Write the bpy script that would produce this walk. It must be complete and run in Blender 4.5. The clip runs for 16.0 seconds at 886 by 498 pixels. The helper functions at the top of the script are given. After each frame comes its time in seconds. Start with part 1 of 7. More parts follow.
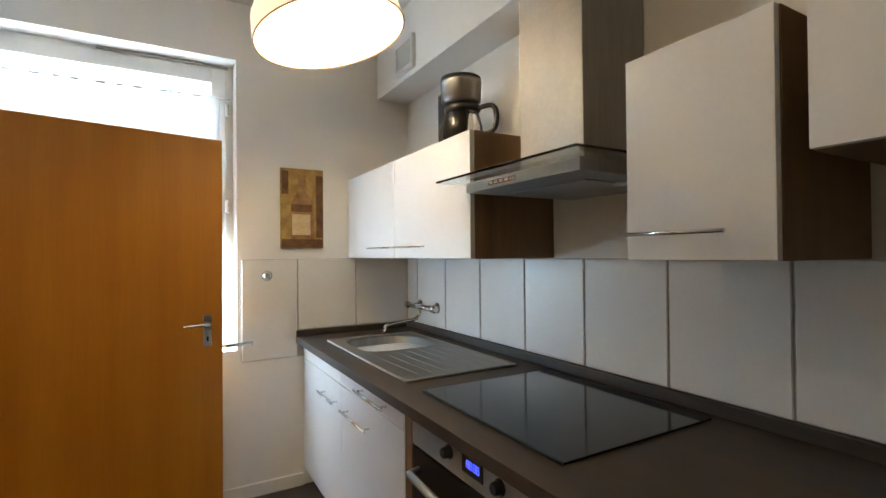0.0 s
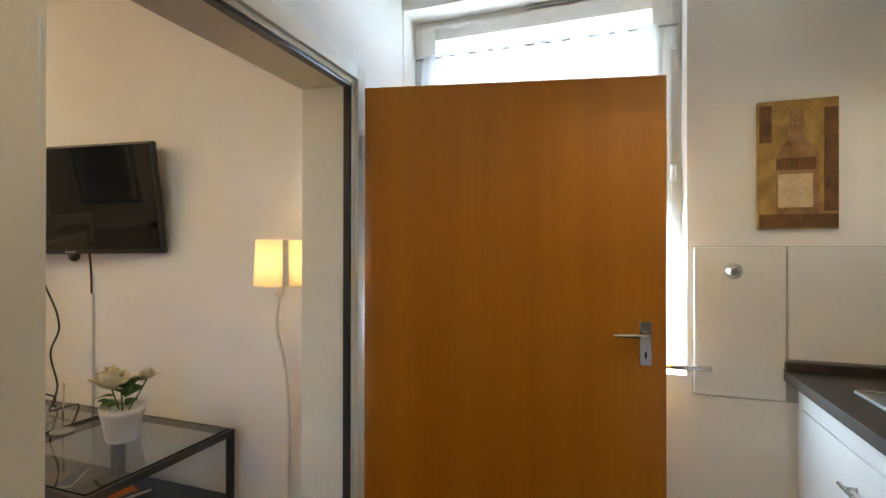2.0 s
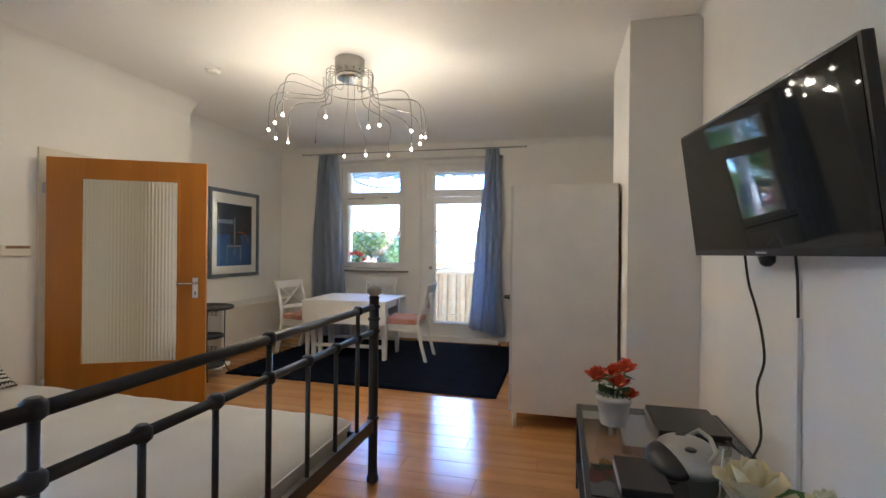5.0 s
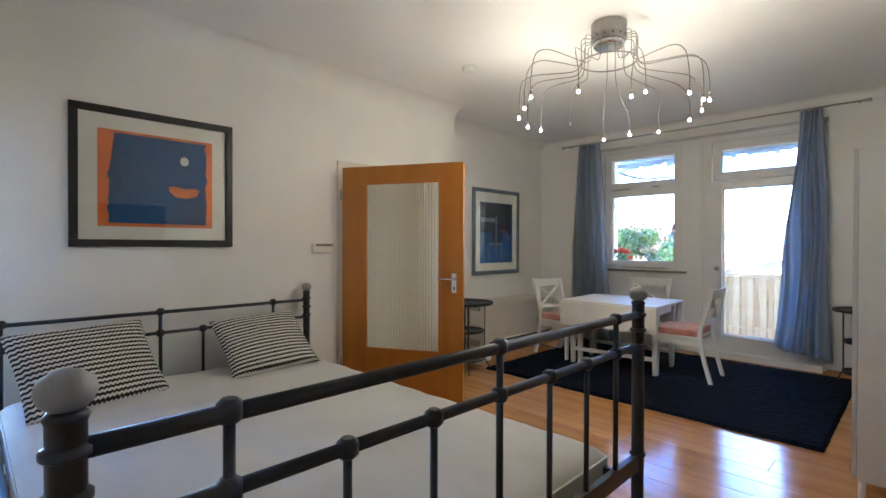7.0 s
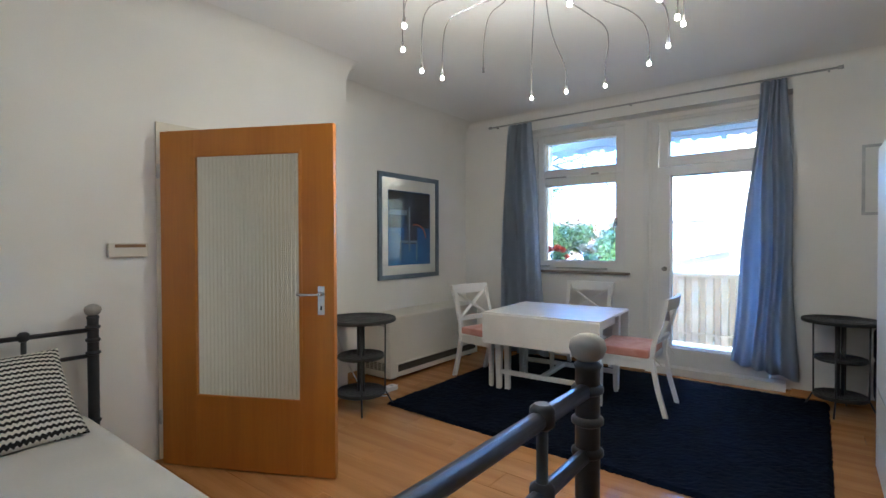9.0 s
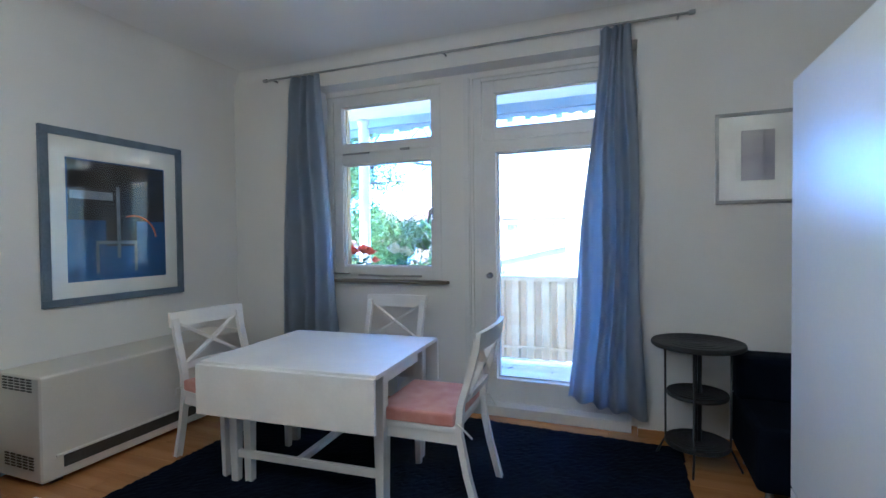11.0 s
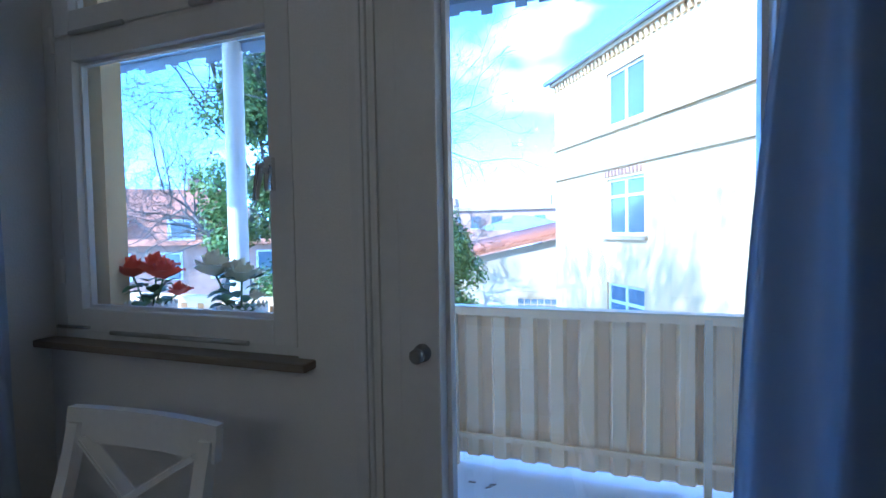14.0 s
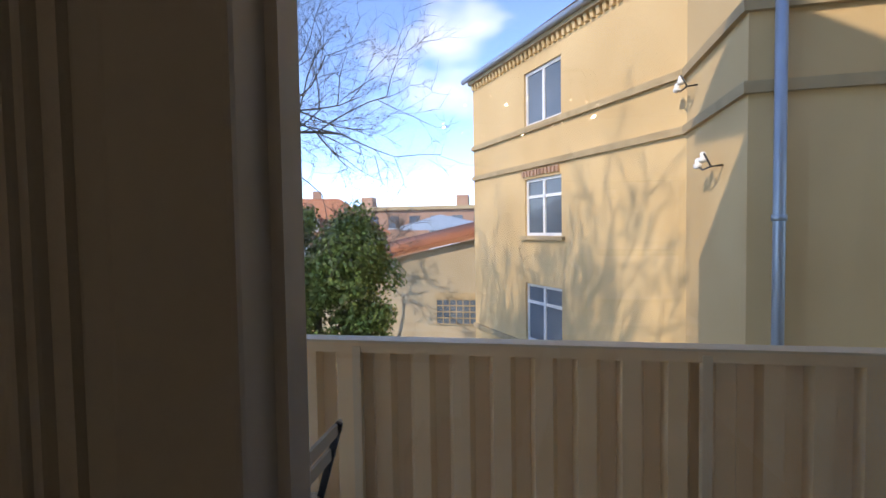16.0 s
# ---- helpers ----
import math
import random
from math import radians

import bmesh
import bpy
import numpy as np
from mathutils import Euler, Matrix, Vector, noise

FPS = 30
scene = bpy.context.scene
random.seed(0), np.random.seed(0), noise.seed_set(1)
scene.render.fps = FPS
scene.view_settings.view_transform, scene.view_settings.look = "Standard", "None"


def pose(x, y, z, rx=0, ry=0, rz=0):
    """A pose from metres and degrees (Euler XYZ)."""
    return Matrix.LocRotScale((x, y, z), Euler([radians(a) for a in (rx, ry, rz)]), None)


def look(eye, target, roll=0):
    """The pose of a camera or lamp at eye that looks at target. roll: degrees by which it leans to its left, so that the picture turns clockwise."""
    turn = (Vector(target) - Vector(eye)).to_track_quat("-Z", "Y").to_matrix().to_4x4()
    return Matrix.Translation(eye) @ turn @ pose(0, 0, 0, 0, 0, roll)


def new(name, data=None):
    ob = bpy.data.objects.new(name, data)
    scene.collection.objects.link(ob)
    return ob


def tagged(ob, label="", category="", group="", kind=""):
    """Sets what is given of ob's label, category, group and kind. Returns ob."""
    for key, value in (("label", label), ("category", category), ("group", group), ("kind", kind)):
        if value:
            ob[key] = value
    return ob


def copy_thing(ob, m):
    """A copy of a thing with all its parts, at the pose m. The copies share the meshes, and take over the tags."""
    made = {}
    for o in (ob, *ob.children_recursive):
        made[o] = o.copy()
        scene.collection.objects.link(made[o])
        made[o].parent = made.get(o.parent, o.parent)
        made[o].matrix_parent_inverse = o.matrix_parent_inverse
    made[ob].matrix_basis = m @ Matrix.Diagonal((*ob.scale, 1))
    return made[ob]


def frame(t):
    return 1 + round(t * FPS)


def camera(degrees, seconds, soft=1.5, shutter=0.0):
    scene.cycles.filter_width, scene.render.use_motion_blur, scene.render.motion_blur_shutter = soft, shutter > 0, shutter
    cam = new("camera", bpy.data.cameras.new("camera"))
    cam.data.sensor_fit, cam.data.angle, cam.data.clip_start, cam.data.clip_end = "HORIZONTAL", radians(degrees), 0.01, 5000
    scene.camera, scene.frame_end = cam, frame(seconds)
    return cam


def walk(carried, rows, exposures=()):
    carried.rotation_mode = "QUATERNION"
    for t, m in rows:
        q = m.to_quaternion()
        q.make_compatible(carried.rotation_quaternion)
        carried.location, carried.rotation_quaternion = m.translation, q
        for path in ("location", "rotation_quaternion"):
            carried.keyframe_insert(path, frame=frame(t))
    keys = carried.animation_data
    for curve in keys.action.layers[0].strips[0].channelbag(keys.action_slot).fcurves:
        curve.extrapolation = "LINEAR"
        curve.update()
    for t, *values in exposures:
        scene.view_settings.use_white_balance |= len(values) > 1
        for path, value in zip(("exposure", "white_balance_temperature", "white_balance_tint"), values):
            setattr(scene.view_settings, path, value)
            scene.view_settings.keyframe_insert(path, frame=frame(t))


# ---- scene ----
cam = camera(85.5, 16.0)
PATH = [
    (0, (0.429, 0.026, 1.391), (2.162, -0.972, 1.413), -0.5),
    (0.5, (0.58, 0.022, 1.363), (2.467, -0.639, 1.394), -0.5),
    (1, (0.777, -0.007, 1.366), (2.755, -0.306, 1.391), -0.3),
    (1.5, (0.992, -0.054, 1.366), (2.978, 0.178, 1.383), -0.0),
    (2, (1.256, -0.034, 1.353), (3.143, 0.629, 1.358), 0.1),
    (2.5, (1.523, 0.036, 1.362), (3.263, 1.022, 1.363), -0.0),
    (3, (1.795, 0.106, 1.357), (3.237, 1.492, 1.362), 0.0),
    (3.5, (2.048, 0.218, 1.348), (3.003, 1.975, 1.357), 0.3),
    (4, (2.169, 0.402, 1.341), (2.684, 2.335, 1.345), 0.5),
    (4.5, (2.278, 0.6, 1.349), (2.339, 2.599, 1.345), 0.4),
    (5, (2.334, 0.754, 1.344), (1.857, 2.696, 1.341), 0.6),
    (7.3, (2.143, 1.267, 1.316), (0.712, 2.664, 1.298), 0.1),
    (7.5, (2.057, 1.361, 1.329), (0.622, 2.754, 1.309), 0.1),
    (8, (1.903, 1.598, 1.343), (0.468, 2.99, 1.323), -0.1),
    (8.5, (1.782, 1.92, 1.342), (0.401, 3.366, 1.316), -0.2),
    (9, (1.7, 2.286, 1.334), (0.473, 3.865, 1.306), -0.2),
    (9.5, (1.642, 2.65, 1.33), (0.655, 4.39, 1.303), -0.2),
    (10, (1.605, 3.057, 1.34), (0.812, 4.893, 1.311), -0.3),
    (10.2, (1.602, 3.232, 1.35), (0.847, 5.084, 1.314), -0.4),
    (12.5, (1.124, 5.286, 1.346), (0.419, 7.157, 1.294), -0.7),
    (13, (1.048, 5.683, 1.358), (0.376, 7.566, 1.303), -0.7),
    (13.5, (1.007, 6.053, 1.376), (0.344, 7.938, 1.298), -1.1),
    (14, (0.951, 6.403, 1.372), (0.281, 8.286, 1.295), -1.0),
    (14.5, (0.899, 6.677, 1.379), (0.226, 8.559, 1.3), -0.8),
    (15, (0.885, 6.964, 1.376), (0.225, 8.85, 1.299), -1.5),
    (15.5, (0.829, 7.149, 1.376), (0.26, 9.065, 1.3), -1.3),
    (16, (0.748, 7.217, 1.377), (0.408, 9.186, 1.294), -0.9),
]
EXPOSURES = [(0.0, 5.15, 7750, 10), (1.2, 5.05, 7700, 10), (2.0, 5.05, 7900, 9), (3.0, 5.3, 7000, 8), (4.0, 4.9, 6300, 7), (5.0, 4.7, 5700, 6), (7.5, 4.75, 5300, 4), (9.0, 4.75, 4950, 3), (10.0, 4.8, 4600, 2), (12.5, 4.4, 4350, 2), (13.0, 4.25, 4250, 2), (13.5, 3.9, 4200, 2), (14.0, 3.1, 4400, 3), (14.5, 2.15, 4900, 6), (15.0, 1.6, 5600, 9), (15.5, 1.5, 7100, 12), (16.0, 1.5, 7700, 14)]
walk(cam, [(t, look(eye, target, roll)) for t, eye, target, roll in PATH], EXPOSURES)

# ---------- world, sun, large lights ----------
SUN = Vector((-0.46, -0.64, 0.60)).normalized()
world = bpy.data.worlds.new("sky_world")
scene.world = world
world.use_nodes = True
wn = world.node_tree
wn.nodes.clear()
w_out = wn.nodes.new("ShaderNodeOutputWorld")
w_bg = wn.nodes.new("ShaderNodeBackground")
w_sky = wn.nodes.new("ShaderNodeTexSky")
w_sky.sky_type = "NISHITA"
w_sky.sun_disc = False
w_sky.sun_elevation = math.asin(SUN.z)
w_sky.sun_rotation = math.atan2(SUN.x, SUN.y)
w_sky.dust_density = 0.0
w_sky.air_density = 0.5
w_sky.ozone_density = 3.0
w_co = wn.nodes.new("ShaderNodeTexCoord")
w_map = wn.nodes.new("ShaderNodeMapping")
w_map.inputs["Scale"].default_value = (2.2, 2.2, 5.0)
w_noise = wn.nodes.new("ShaderNodeTexNoise")
w_noise.inputs["Scale"].default_value = 1.5
w_noise.inputs["Detail"].default_value = 7
w_ramp = wn.nodes.new("ShaderNodeValToRGB")
w_ramp.color_ramp.elements[0].position = 0.53
w_ramp.color_ramp.elements[1].position = 0.95
w_mix = wn.nodes.new("ShaderNodeMixRGB")
w_tint = wn.nodes.new("ShaderNodeMixRGB")
w_tint.blend_type = "MULTIPLY"
w_tint.inputs[0].default_value = 1.0
w_tint.inputs[2].default_value = (0.70, 0.79, 0.91, 1)
w_mix.inputs[2].default_value = (3.3, 3.45, 3.7, 1)
wn.links.new(w_co.outputs["Generated"], w_map.inputs[0])
wn.links.new(w_map.outputs[0], w_noise.inputs["Vector"])
wn.links.new(w_noise.outputs["Fac"], w_ramp.inputs[0])
wn.links.new(w_ramp.outputs[0], w_mix.inputs[0])
wn.links.new(w_sky.outputs[0], w_tint.inputs[1])
wn.links.new(w_tint.outputs[0], w_mix.inputs[1])
wn.links.new(w_mix.outputs[0], w_bg.inputs[0])
w_bg.inputs[1].default_value = 0.235
wn.links.new(w_bg.outputs[0], w_out.inputs[0])

sun_data = bpy.data.lights.new("sun", "SUN")
sun_data.energy, sun_data.angle, sun_data.color = 1.32, radians(0.5), (1.0, 0.94, 0.84)
sun = new("sun", sun_data)
sun.matrix_world = look(SUN * 60, (0, 0, 0))


def area_lamp(name, eye, target, width, height, watts, colour):
    data = bpy.data.lights.new(name, "AREA")
    data.shape, data.size, data.size_y, data.energy, data.color = "RECTANGLE", width, height, watts, colour
    ob = new(name, data)
    ob.matrix_world = look(eye, target)
    return ob


def point_lamp(name, place, watts, colour, radius):
    data = bpy.data.lights.new(name, "POINT")
    data.energy, data.color, data.shadow_soft_size = watts, colour, radius
    ob = new(name, data)
    ob.location = place
    return ob


WARM = (1.0, 0.80, 0.56)
DAY = (0.55, 0.76, 1.0)
area_lamp("kitchen_window_daylight", (3.72, 0.32, 1.7), (0, 0.1, 0.9), 1.1, 1.5, 2.2, DAY)
area_lamp("kitchen_window_side_daylight", (3.47, -0.15, 1.08), (2.3, -1.25, 0.80), 0.24, 0.8, 0.5, (0.42, 0.68, 1.0))
point_lamp("kitchen_bulb", (2.25, -0.54, 2.285), 0.145, WARM, 0.08)
point_lamp("kitchen_second_bulb", (1.26, 0.23, 2.20), 0.15, WARM, 0.03)
for bx, by in ((1.25, 4.35), (0.63, 4.87), (0.11, 4.25), (0.73, 3.73)):
    point_lamp("chandelier_bulb_light", (bx, by, 2.19), 0.53, WARM, 0.012)
point_lamp("wall_lamp_bulb", (3.008, 1.345, 1.30), 0.034, (1.0, 0.72, 0.42), 0.04)
point_lamp("hall_bulb", (-2.5, 3.75, 2.1), 0.3, WARM, 0.08)

# ---------- materials ----------


def base_material(name, colour, rough=0.6, metal=0.0, **extra):
    m = bpy.data.materials.new(name)
    m.use_nodes = True
    b = m.node_tree.nodes["Principled BSDF"]
    b.inputs["Base Color"].default_value = (*colour, 1)
    b.inputs["Roughness"].default_value = rough
    b.inputs["Metallic"].default_value = metal
    for key, value in extra.items():
        b.inputs[key.replace("_", " ")].default_value = value
    return m


def mottled(name, dark, light, scale=6.0, rough=0.6, metal=0.0, bump=0.0, bump_scale=80.0, stretch=(1, 1, 1), gloss_var=0.08, island=0.0, per_object=0.0, **extra):
    """Two scales of variation in object coordinates: broad stains and fine grain, with a fine relief."""
    m = base_material(name, light, rough, metal, **extra)
    t = m.node_tree
    b = t.nodes["Principled BSDF"]
    co = t.nodes.new("ShaderNodeTexCoord")
    mp = t.nodes.new("ShaderNodeMapping")
    mp.inputs["Scale"].default_value = stretch
    t.links.new(co.outputs["Object"], mp.inputs[0])
    n1 = t.nodes.new("ShaderNodeTexNoise")
    n1.inputs["Scale"].default_value, n1.inputs["Detail"].default_value = scale, 6
    n2 = t.nodes.new("ShaderNodeTexNoise")
    n2.inputs["Scale"].default_value, n2.inputs["Detail"].default_value = bump_scale, 4
    for n in (n1, n2):
        t.links.new(mp.outputs[0], n.inputs["Vector"])
    add = t.nodes.new("ShaderNodeMath")
    add.operation = "MULTIPLY_ADD"
    t.links.new(n2.outputs["Fac"], add.inputs[0])
    add.inputs[1].default_value = 0.35
    t.links.new(n1.outputs["Fac"], add.inputs[2])
    last = add
    if per_object or island:
        src = t.nodes.new("ShaderNodeObjectInfo" if per_object else "ShaderNodeNewGeometry")
        more = t.nodes.new("ShaderNodeMath")
        more.operation = "MULTIPLY_ADD"
        t.links.new(src.outputs["Random" if per_object else "Random Per Island"], more.inputs[0])
        more.inputs[1].default_value = per_object or island
        t.links.new(add.outputs[0], more.inputs[2])
        last = more
    ramp = t.nodes.new("ShaderNodeValToRGB")
    ramp.color_ramp.elements[0].position, ramp.color_ramp.elements[1].position = 0.38, 0.98 + (per_object or island)
    ramp.color_ramp.elements[0].color, ramp.color_ramp.elements[1].color = (*dark, 1), (*light, 1)
    t.links.new(last.outputs[0], ramp.inputs[0])
    t.links.new(ramp.outputs[0], b.inputs["Base Color"])
    rr = t.nodes.new("ShaderNodeMapRange")
    rr.inputs["To Min"].default_value, rr.inputs["To Max"].default_value = max(0.02, rough - gloss_var), min(1, rough + gloss_var)
    t.links.new(n1.outputs["Fac"], rr.inputs["Value"])
    t.links.new(rr.outputs[0], b.inputs["Roughness"])
    if bump:
        bp = t.nodes.new("ShaderNodeBump")
        bp.inputs["Strength"].default_value, bp.inputs["Distance"].default_value = bump, 0.004
        t.links.new(n2.outputs["Fac"], bp.inputs["Height"])
        t.links.new(bp.outputs[0], b.inputs["Normal"])
    return m


def wood(name, dark, light, axis="X", scale=9.0, rough=0.4, per_object=0.0, coat=0.0):
    stretch = {"X": (0.35, 7, 7), "Y": (7, 0.35, 7), "Z": (7, 7, 0.35)}[axis]
    return mottled(name, dark, light, scale / 4, rough, 0, 0.05, scale * 3, stretch, 0.06, 0, per_object, Coat_Weight=coat, Coat_Roughness=0.15)


def clear_glass(name, tint=(1, 1, 1), rough=0.0):
    m = bpy.data.materials.new(name)
    m.use_nodes = True
    b = m.node_tree.nodes["Principled BSDF"]
    b.inputs["Base Color"].default_value = (*tint, 1)
    b.inputs["Transmission Weight"].default_value = 1
    b.inputs["Roughness"].default_value = rough
    b.inputs["IOR"].default_value = 1.45
    return m


def lit(name, colour, strength):
    m = base_material(name, colour, 0.5)
    b = m.node_tree.nodes["Principled BSDF"]
    b.inputs["Emission Color"].default_value = (*colour, 1)
    b.inputs["Emission Strength"].default_value = strength
    return m


def cloth(name, dark, light, scale=30, translucent=0.0, bump=0.3):
    m = mottled(name, dark, light, scale / 6, 0.9, 0, bump, scale * 12, gloss_var=0.04, Sheen_Weight=0.3)
    if translucent:
        t = m.node_tree
        b = t.nodes["Principled BSDF"]
        tr = t.nodes.new("ShaderNodeBsdfTranslucent")
        tr.inputs[0].default_value = (*light, 1)
        mix = t.nodes.new("ShaderNodeMixShader")
        mix.inputs[0].default_value = translucent
        t.links.new(b.outputs[0], mix.inputs[1])
        t.links.new(tr.outputs[0], mix.inputs[2])
        t.links.new(mix.outputs[0], t.nodes["Material Output"].inputs[0])
    return m


M_WALL = mottled("wall_paint", (0.76, 0.74, 0.70), (0.85, 0.835, 0.80), 1.3, 0.9, bump=0.25, bump_scale=140)
M_CEIL = mottled("ceiling_paint", (0.83, 0.815, 0.79), (0.89, 0.88, 0.86), 1.0, 0.95, bump=0.25, bump_scale=120)
M_TRIM = mottled("white_gloss_paint", (0.72, 0.71, 0.68), (0.82, 0.81, 0.78), 3, 0.35, bump=0.06, bump_scale=40)
M_JAMB = mottled("cream_frame_paint", (0.60, 0.56, 0.46), (0.70, 0.66, 0.56), 3, 0.4, bump=0.05, bump_scale=40)
M_LAMINATE = wood("laminate_plank", (0.30, 0.125, 0.035), (0.52, 0.26, 0.09), "X", 6, 0.17, per_object=0.25, coat=0.3)
M_SKIRT = wood("laminate_skirting", (0.34, 0.16, 0.05), (0.5, 0.26, 0.1), "X", 6, 0.35)
M_KFLOOR = mottled("dark_kitchen_floor", (0.05, 0.035, 0.028), (0.10, 0.07, 0.055), 4, 0.5)
M_VENEER = wood("orange_beech_veneer", (0.39, 0.128, 0.006), (0.53, 0.205, 0.014), "Z", 4, 0.42)
M_WHITE = mottled("white_lacquer", (0.76, 0.76, 0.76), (0.84, 0.84, 0.83), 2, 0.42, bump=0.01, gloss_var=0.04)
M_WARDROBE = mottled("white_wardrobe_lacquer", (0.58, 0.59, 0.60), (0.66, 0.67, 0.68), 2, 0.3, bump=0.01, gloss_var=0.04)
M_SATIN = mottled("white_satin_paint", (0.72, 0.71, 0.68), (0.82, 0.81, 0.78), 5, 0.42, bump=0.05, bump_scale=60)
M_BROWN = wood("walnut_board", (0.15, 0.078, 0.033), (0.31, 0.18, 0.08), "Z", 7, 0.5)
M_COUNTER = mottled("dark_oak_worktop", (0.022, 0.016, 0.012), (0.075, 0.052, 0.036), 3, 0.55, bump=0.15, bump_scale=60, stretch=(0.4, 6, 6))
M_STEEL = mottled("brushed_steel", (0.30, 0.295, 0.285), (0.41, 0.40, 0.385), 4, 0.6, 0.45, bump=0.08, bump_scale=60, stretch=(1, 14, 1))
M_SINK = mottled("brushed_sink_steel", (0.24, 0.24, 0.238), (0.36, 0.36, 0.35), 5, 0.42, 1.0, bump=0.1, bump_scale=70, stretch=(1, 8, 1))
M_CHROME = mottled("chrome", (0.62, 0.62, 0.62), (0.78, 0.78, 0.77), 6, 0.12, 1.0, gloss_var=0.04)
M_WIRE = mottled("dull_chrome_wire", (0.26, 0.25, 0.235), (0.40, 0.39, 0.37), 6, 0.35, 1.0)
M_HOB = mottled("black_ceramic_glass", (0.006, 0.006, 0.007), (0.014, 0.014, 0.016), 3, 0.09, gloss_var=0.03)
M_BLACKMETAL = mottled("black_powder_coat", (0.012, 0.013, 0.016), (0.03, 0.032, 0.038), 10, 0.38, bump=0.06, bump_scale=120)
M_BLACKPLASTIC = mottled("black_plastic", (0.010, 0.010, 0.011), (0.022, 0.022, 0.024), 8, 0.3)
M_GREYPLASTIC = mottled("silver_plastic", (0.32, 0.32, 0.32), (0.50, 0.50, 0.49), 8, 0.35, 0.4)
M_SCREEN = base_material("tv_screen", (0.006, 0.007, 0.009), 0.035)
M_GLASS = clear_glass("clear_glass")
M_SMOKE = clear_glass("smoky_glass", (0.72, 0.78, 0.78))
M_RIBGLASS = clear_glass("ribbed_glass", (0.97, 0.98, 0.97), 0.25)
M_TILE = mottled("glazed_wall_panel", (0.70, 0.69, 0.66), (0.80, 0.79, 0.76), 2.5, 0.36, bump=0.02, per_object=0.08)
M_GROUT = mottled("grey_joint", (0.40, 0.385, 0.36), (0.52, 0.50, 0.47), 12, 0.9)
M_RUG = mottled("navy_rug_pile", (0.0012, 0.0025, 0.0075), (0.004, 0.0075, 0.019), 5, 1.0, bump=0.5, bump_scale=300, Specular_IOR_Level=0.1)
M_CURTAIN = cloth("blue_curtain", (0.42, 0.465, 0.54), (0.57, 0.62, 0.695), 20, 0.75)
M_NET = cloth("white_net_curtain", (0.78, 0.78, 0.78), (0.86, 0.86, 0.86), 20, 0.38)
M_MATTRESS = cloth("white_mattress_cover", (0.50, 0.48, 0.435), (0.62, 0.60, 0.55), 14, 0, 0.5)
M_PIPING = cloth("cream_piping", (0.60, 0.58, 0.53), (0.72, 0.70, 0.65))
M_CUSHION = cloth("red_check_cushion", (0.50, 0.17, 0.13), (0.70, 0.40, 0.33), 60)
M_RATTAN = mottled("black_woven_rattan", (0.010, 0.011, 0.013), (0.035, 0.037, 0.042), 30, 0.5, bump=0.8, bump_scale=220)
M_HEATER = mottled("cream_sheet_metal", (0.62, 0.585, 0.51), (0.72, 0.685, 0.61), 3, 0.45)
M_GRILLE = mottled("dark_grille", (0.035, 0.032, 0.028), (0.08, 0.075, 0.065), 10, 0.6)
M_MAT = mottled("picture_mat", (0.62, 0.61, 0.57), (0.72, 0.71, 0.67), 4, 0.9)
M_SHADE = cloth("cream_shade_fabric", (0.72, 0.60, 0.38), (0.85, 0.74, 0.52), 30, 0.7, 0.2)
M_KSHADE = cloth("white_opal_shade", (0.84, 0.83, 0.80), (0.88, 0.87, 0.85), 10, 0.2, 0.0)
M_BULB = lit("glowing_bulb", (1.0, 0.86, 0.62), 2.5)
M_RED = mottled("red_petal", (0.58, 0.045, 0.015), (0.78, 0.14, 0.06), 30, 0.7)
M_CREAM = mottled("cream_petal", (0.70, 0.62, 0.38), (0.82, 0.77, 0.58), 30, 0.7)
M_LEAF = mottled("silk_leaf", (0.05, 0.12, 0.03), (0.12, 0.24, 0.07), 30, 0.55)
M_POT = mottled("white_lace_pot", (0.70, 0.69, 0.66), (0.80, 0.79, 0.77), 8, 0.5)
M_SILL = mottled("wooden_sill", (0.16, 0.13, 0.10), (0.30, 0.26, 0.21), 6, 0.5, stretch=(0.4, 5, 5))
M_CREAMWALL = mottled("cream_exterior_paint", (0.58, 0.47, 0.28), (0.70, 0.58, 0.37), 2, 0.9, bump=0.4, bump_scale=60)
M_RAIL = mottled("cream_corrugated_sheet", (0.80, 0.56, 0.30), (0.90, 0.67, 0.40), 3, 0.55, bump=0.05)
M_BALFLOOR = mottled("pale_balcony_floor", (0.66, 0.65, 0.62), (0.79, 0.78, 0.75), 3, 0.8, bump=0.3, bump_scale=60)
M_STUCCO = mottled("ochre_stucco", (0.54, 0.365, 0.175), (0.72, 0.53, 0.29), 0.45, 0.95, bump=0.5, bump_scale=22)
M_BAND = mottled("weathered_stone_band", (0.34, 0.25, 0.14), (0.56, 0.43, 0.26), 3, 0.95, bump=0.6, bump_scale=20)
M_SHEDWALL = mottled("grey_beige_render", (0.40, 0.32, 0.21), (0.52, 0.43, 0.30), 0.6, 0.95, bump=0.4, bump_scale=20)
M_TILES = mottled("red_roof_tile", (0.32, 0.12, 0.06), (0.58, 0.26, 0.135), 3, 0.85, bump=0.6, bump_scale=9, stretch=(1, 1, 3))
# red brick made paler, with the haze of distance put into its colour
M_BRICK = mottled("hazed_red_brick", (0.36, 0.21, 0.14), (0.50, 0.32, 0.23), 2, 0.95)
M_ZINC = mottled("zinc", (0.30, 0.36, 0.44), (0.42, 0.49, 0.58), 3, 0.45, 0.5)
M_PANE = mottled("dark_far_pane", (0.08, 0.11, 0.14), (0.18, 0.22, 0.26), 0.8, 0.08, gloss_var=0.02)
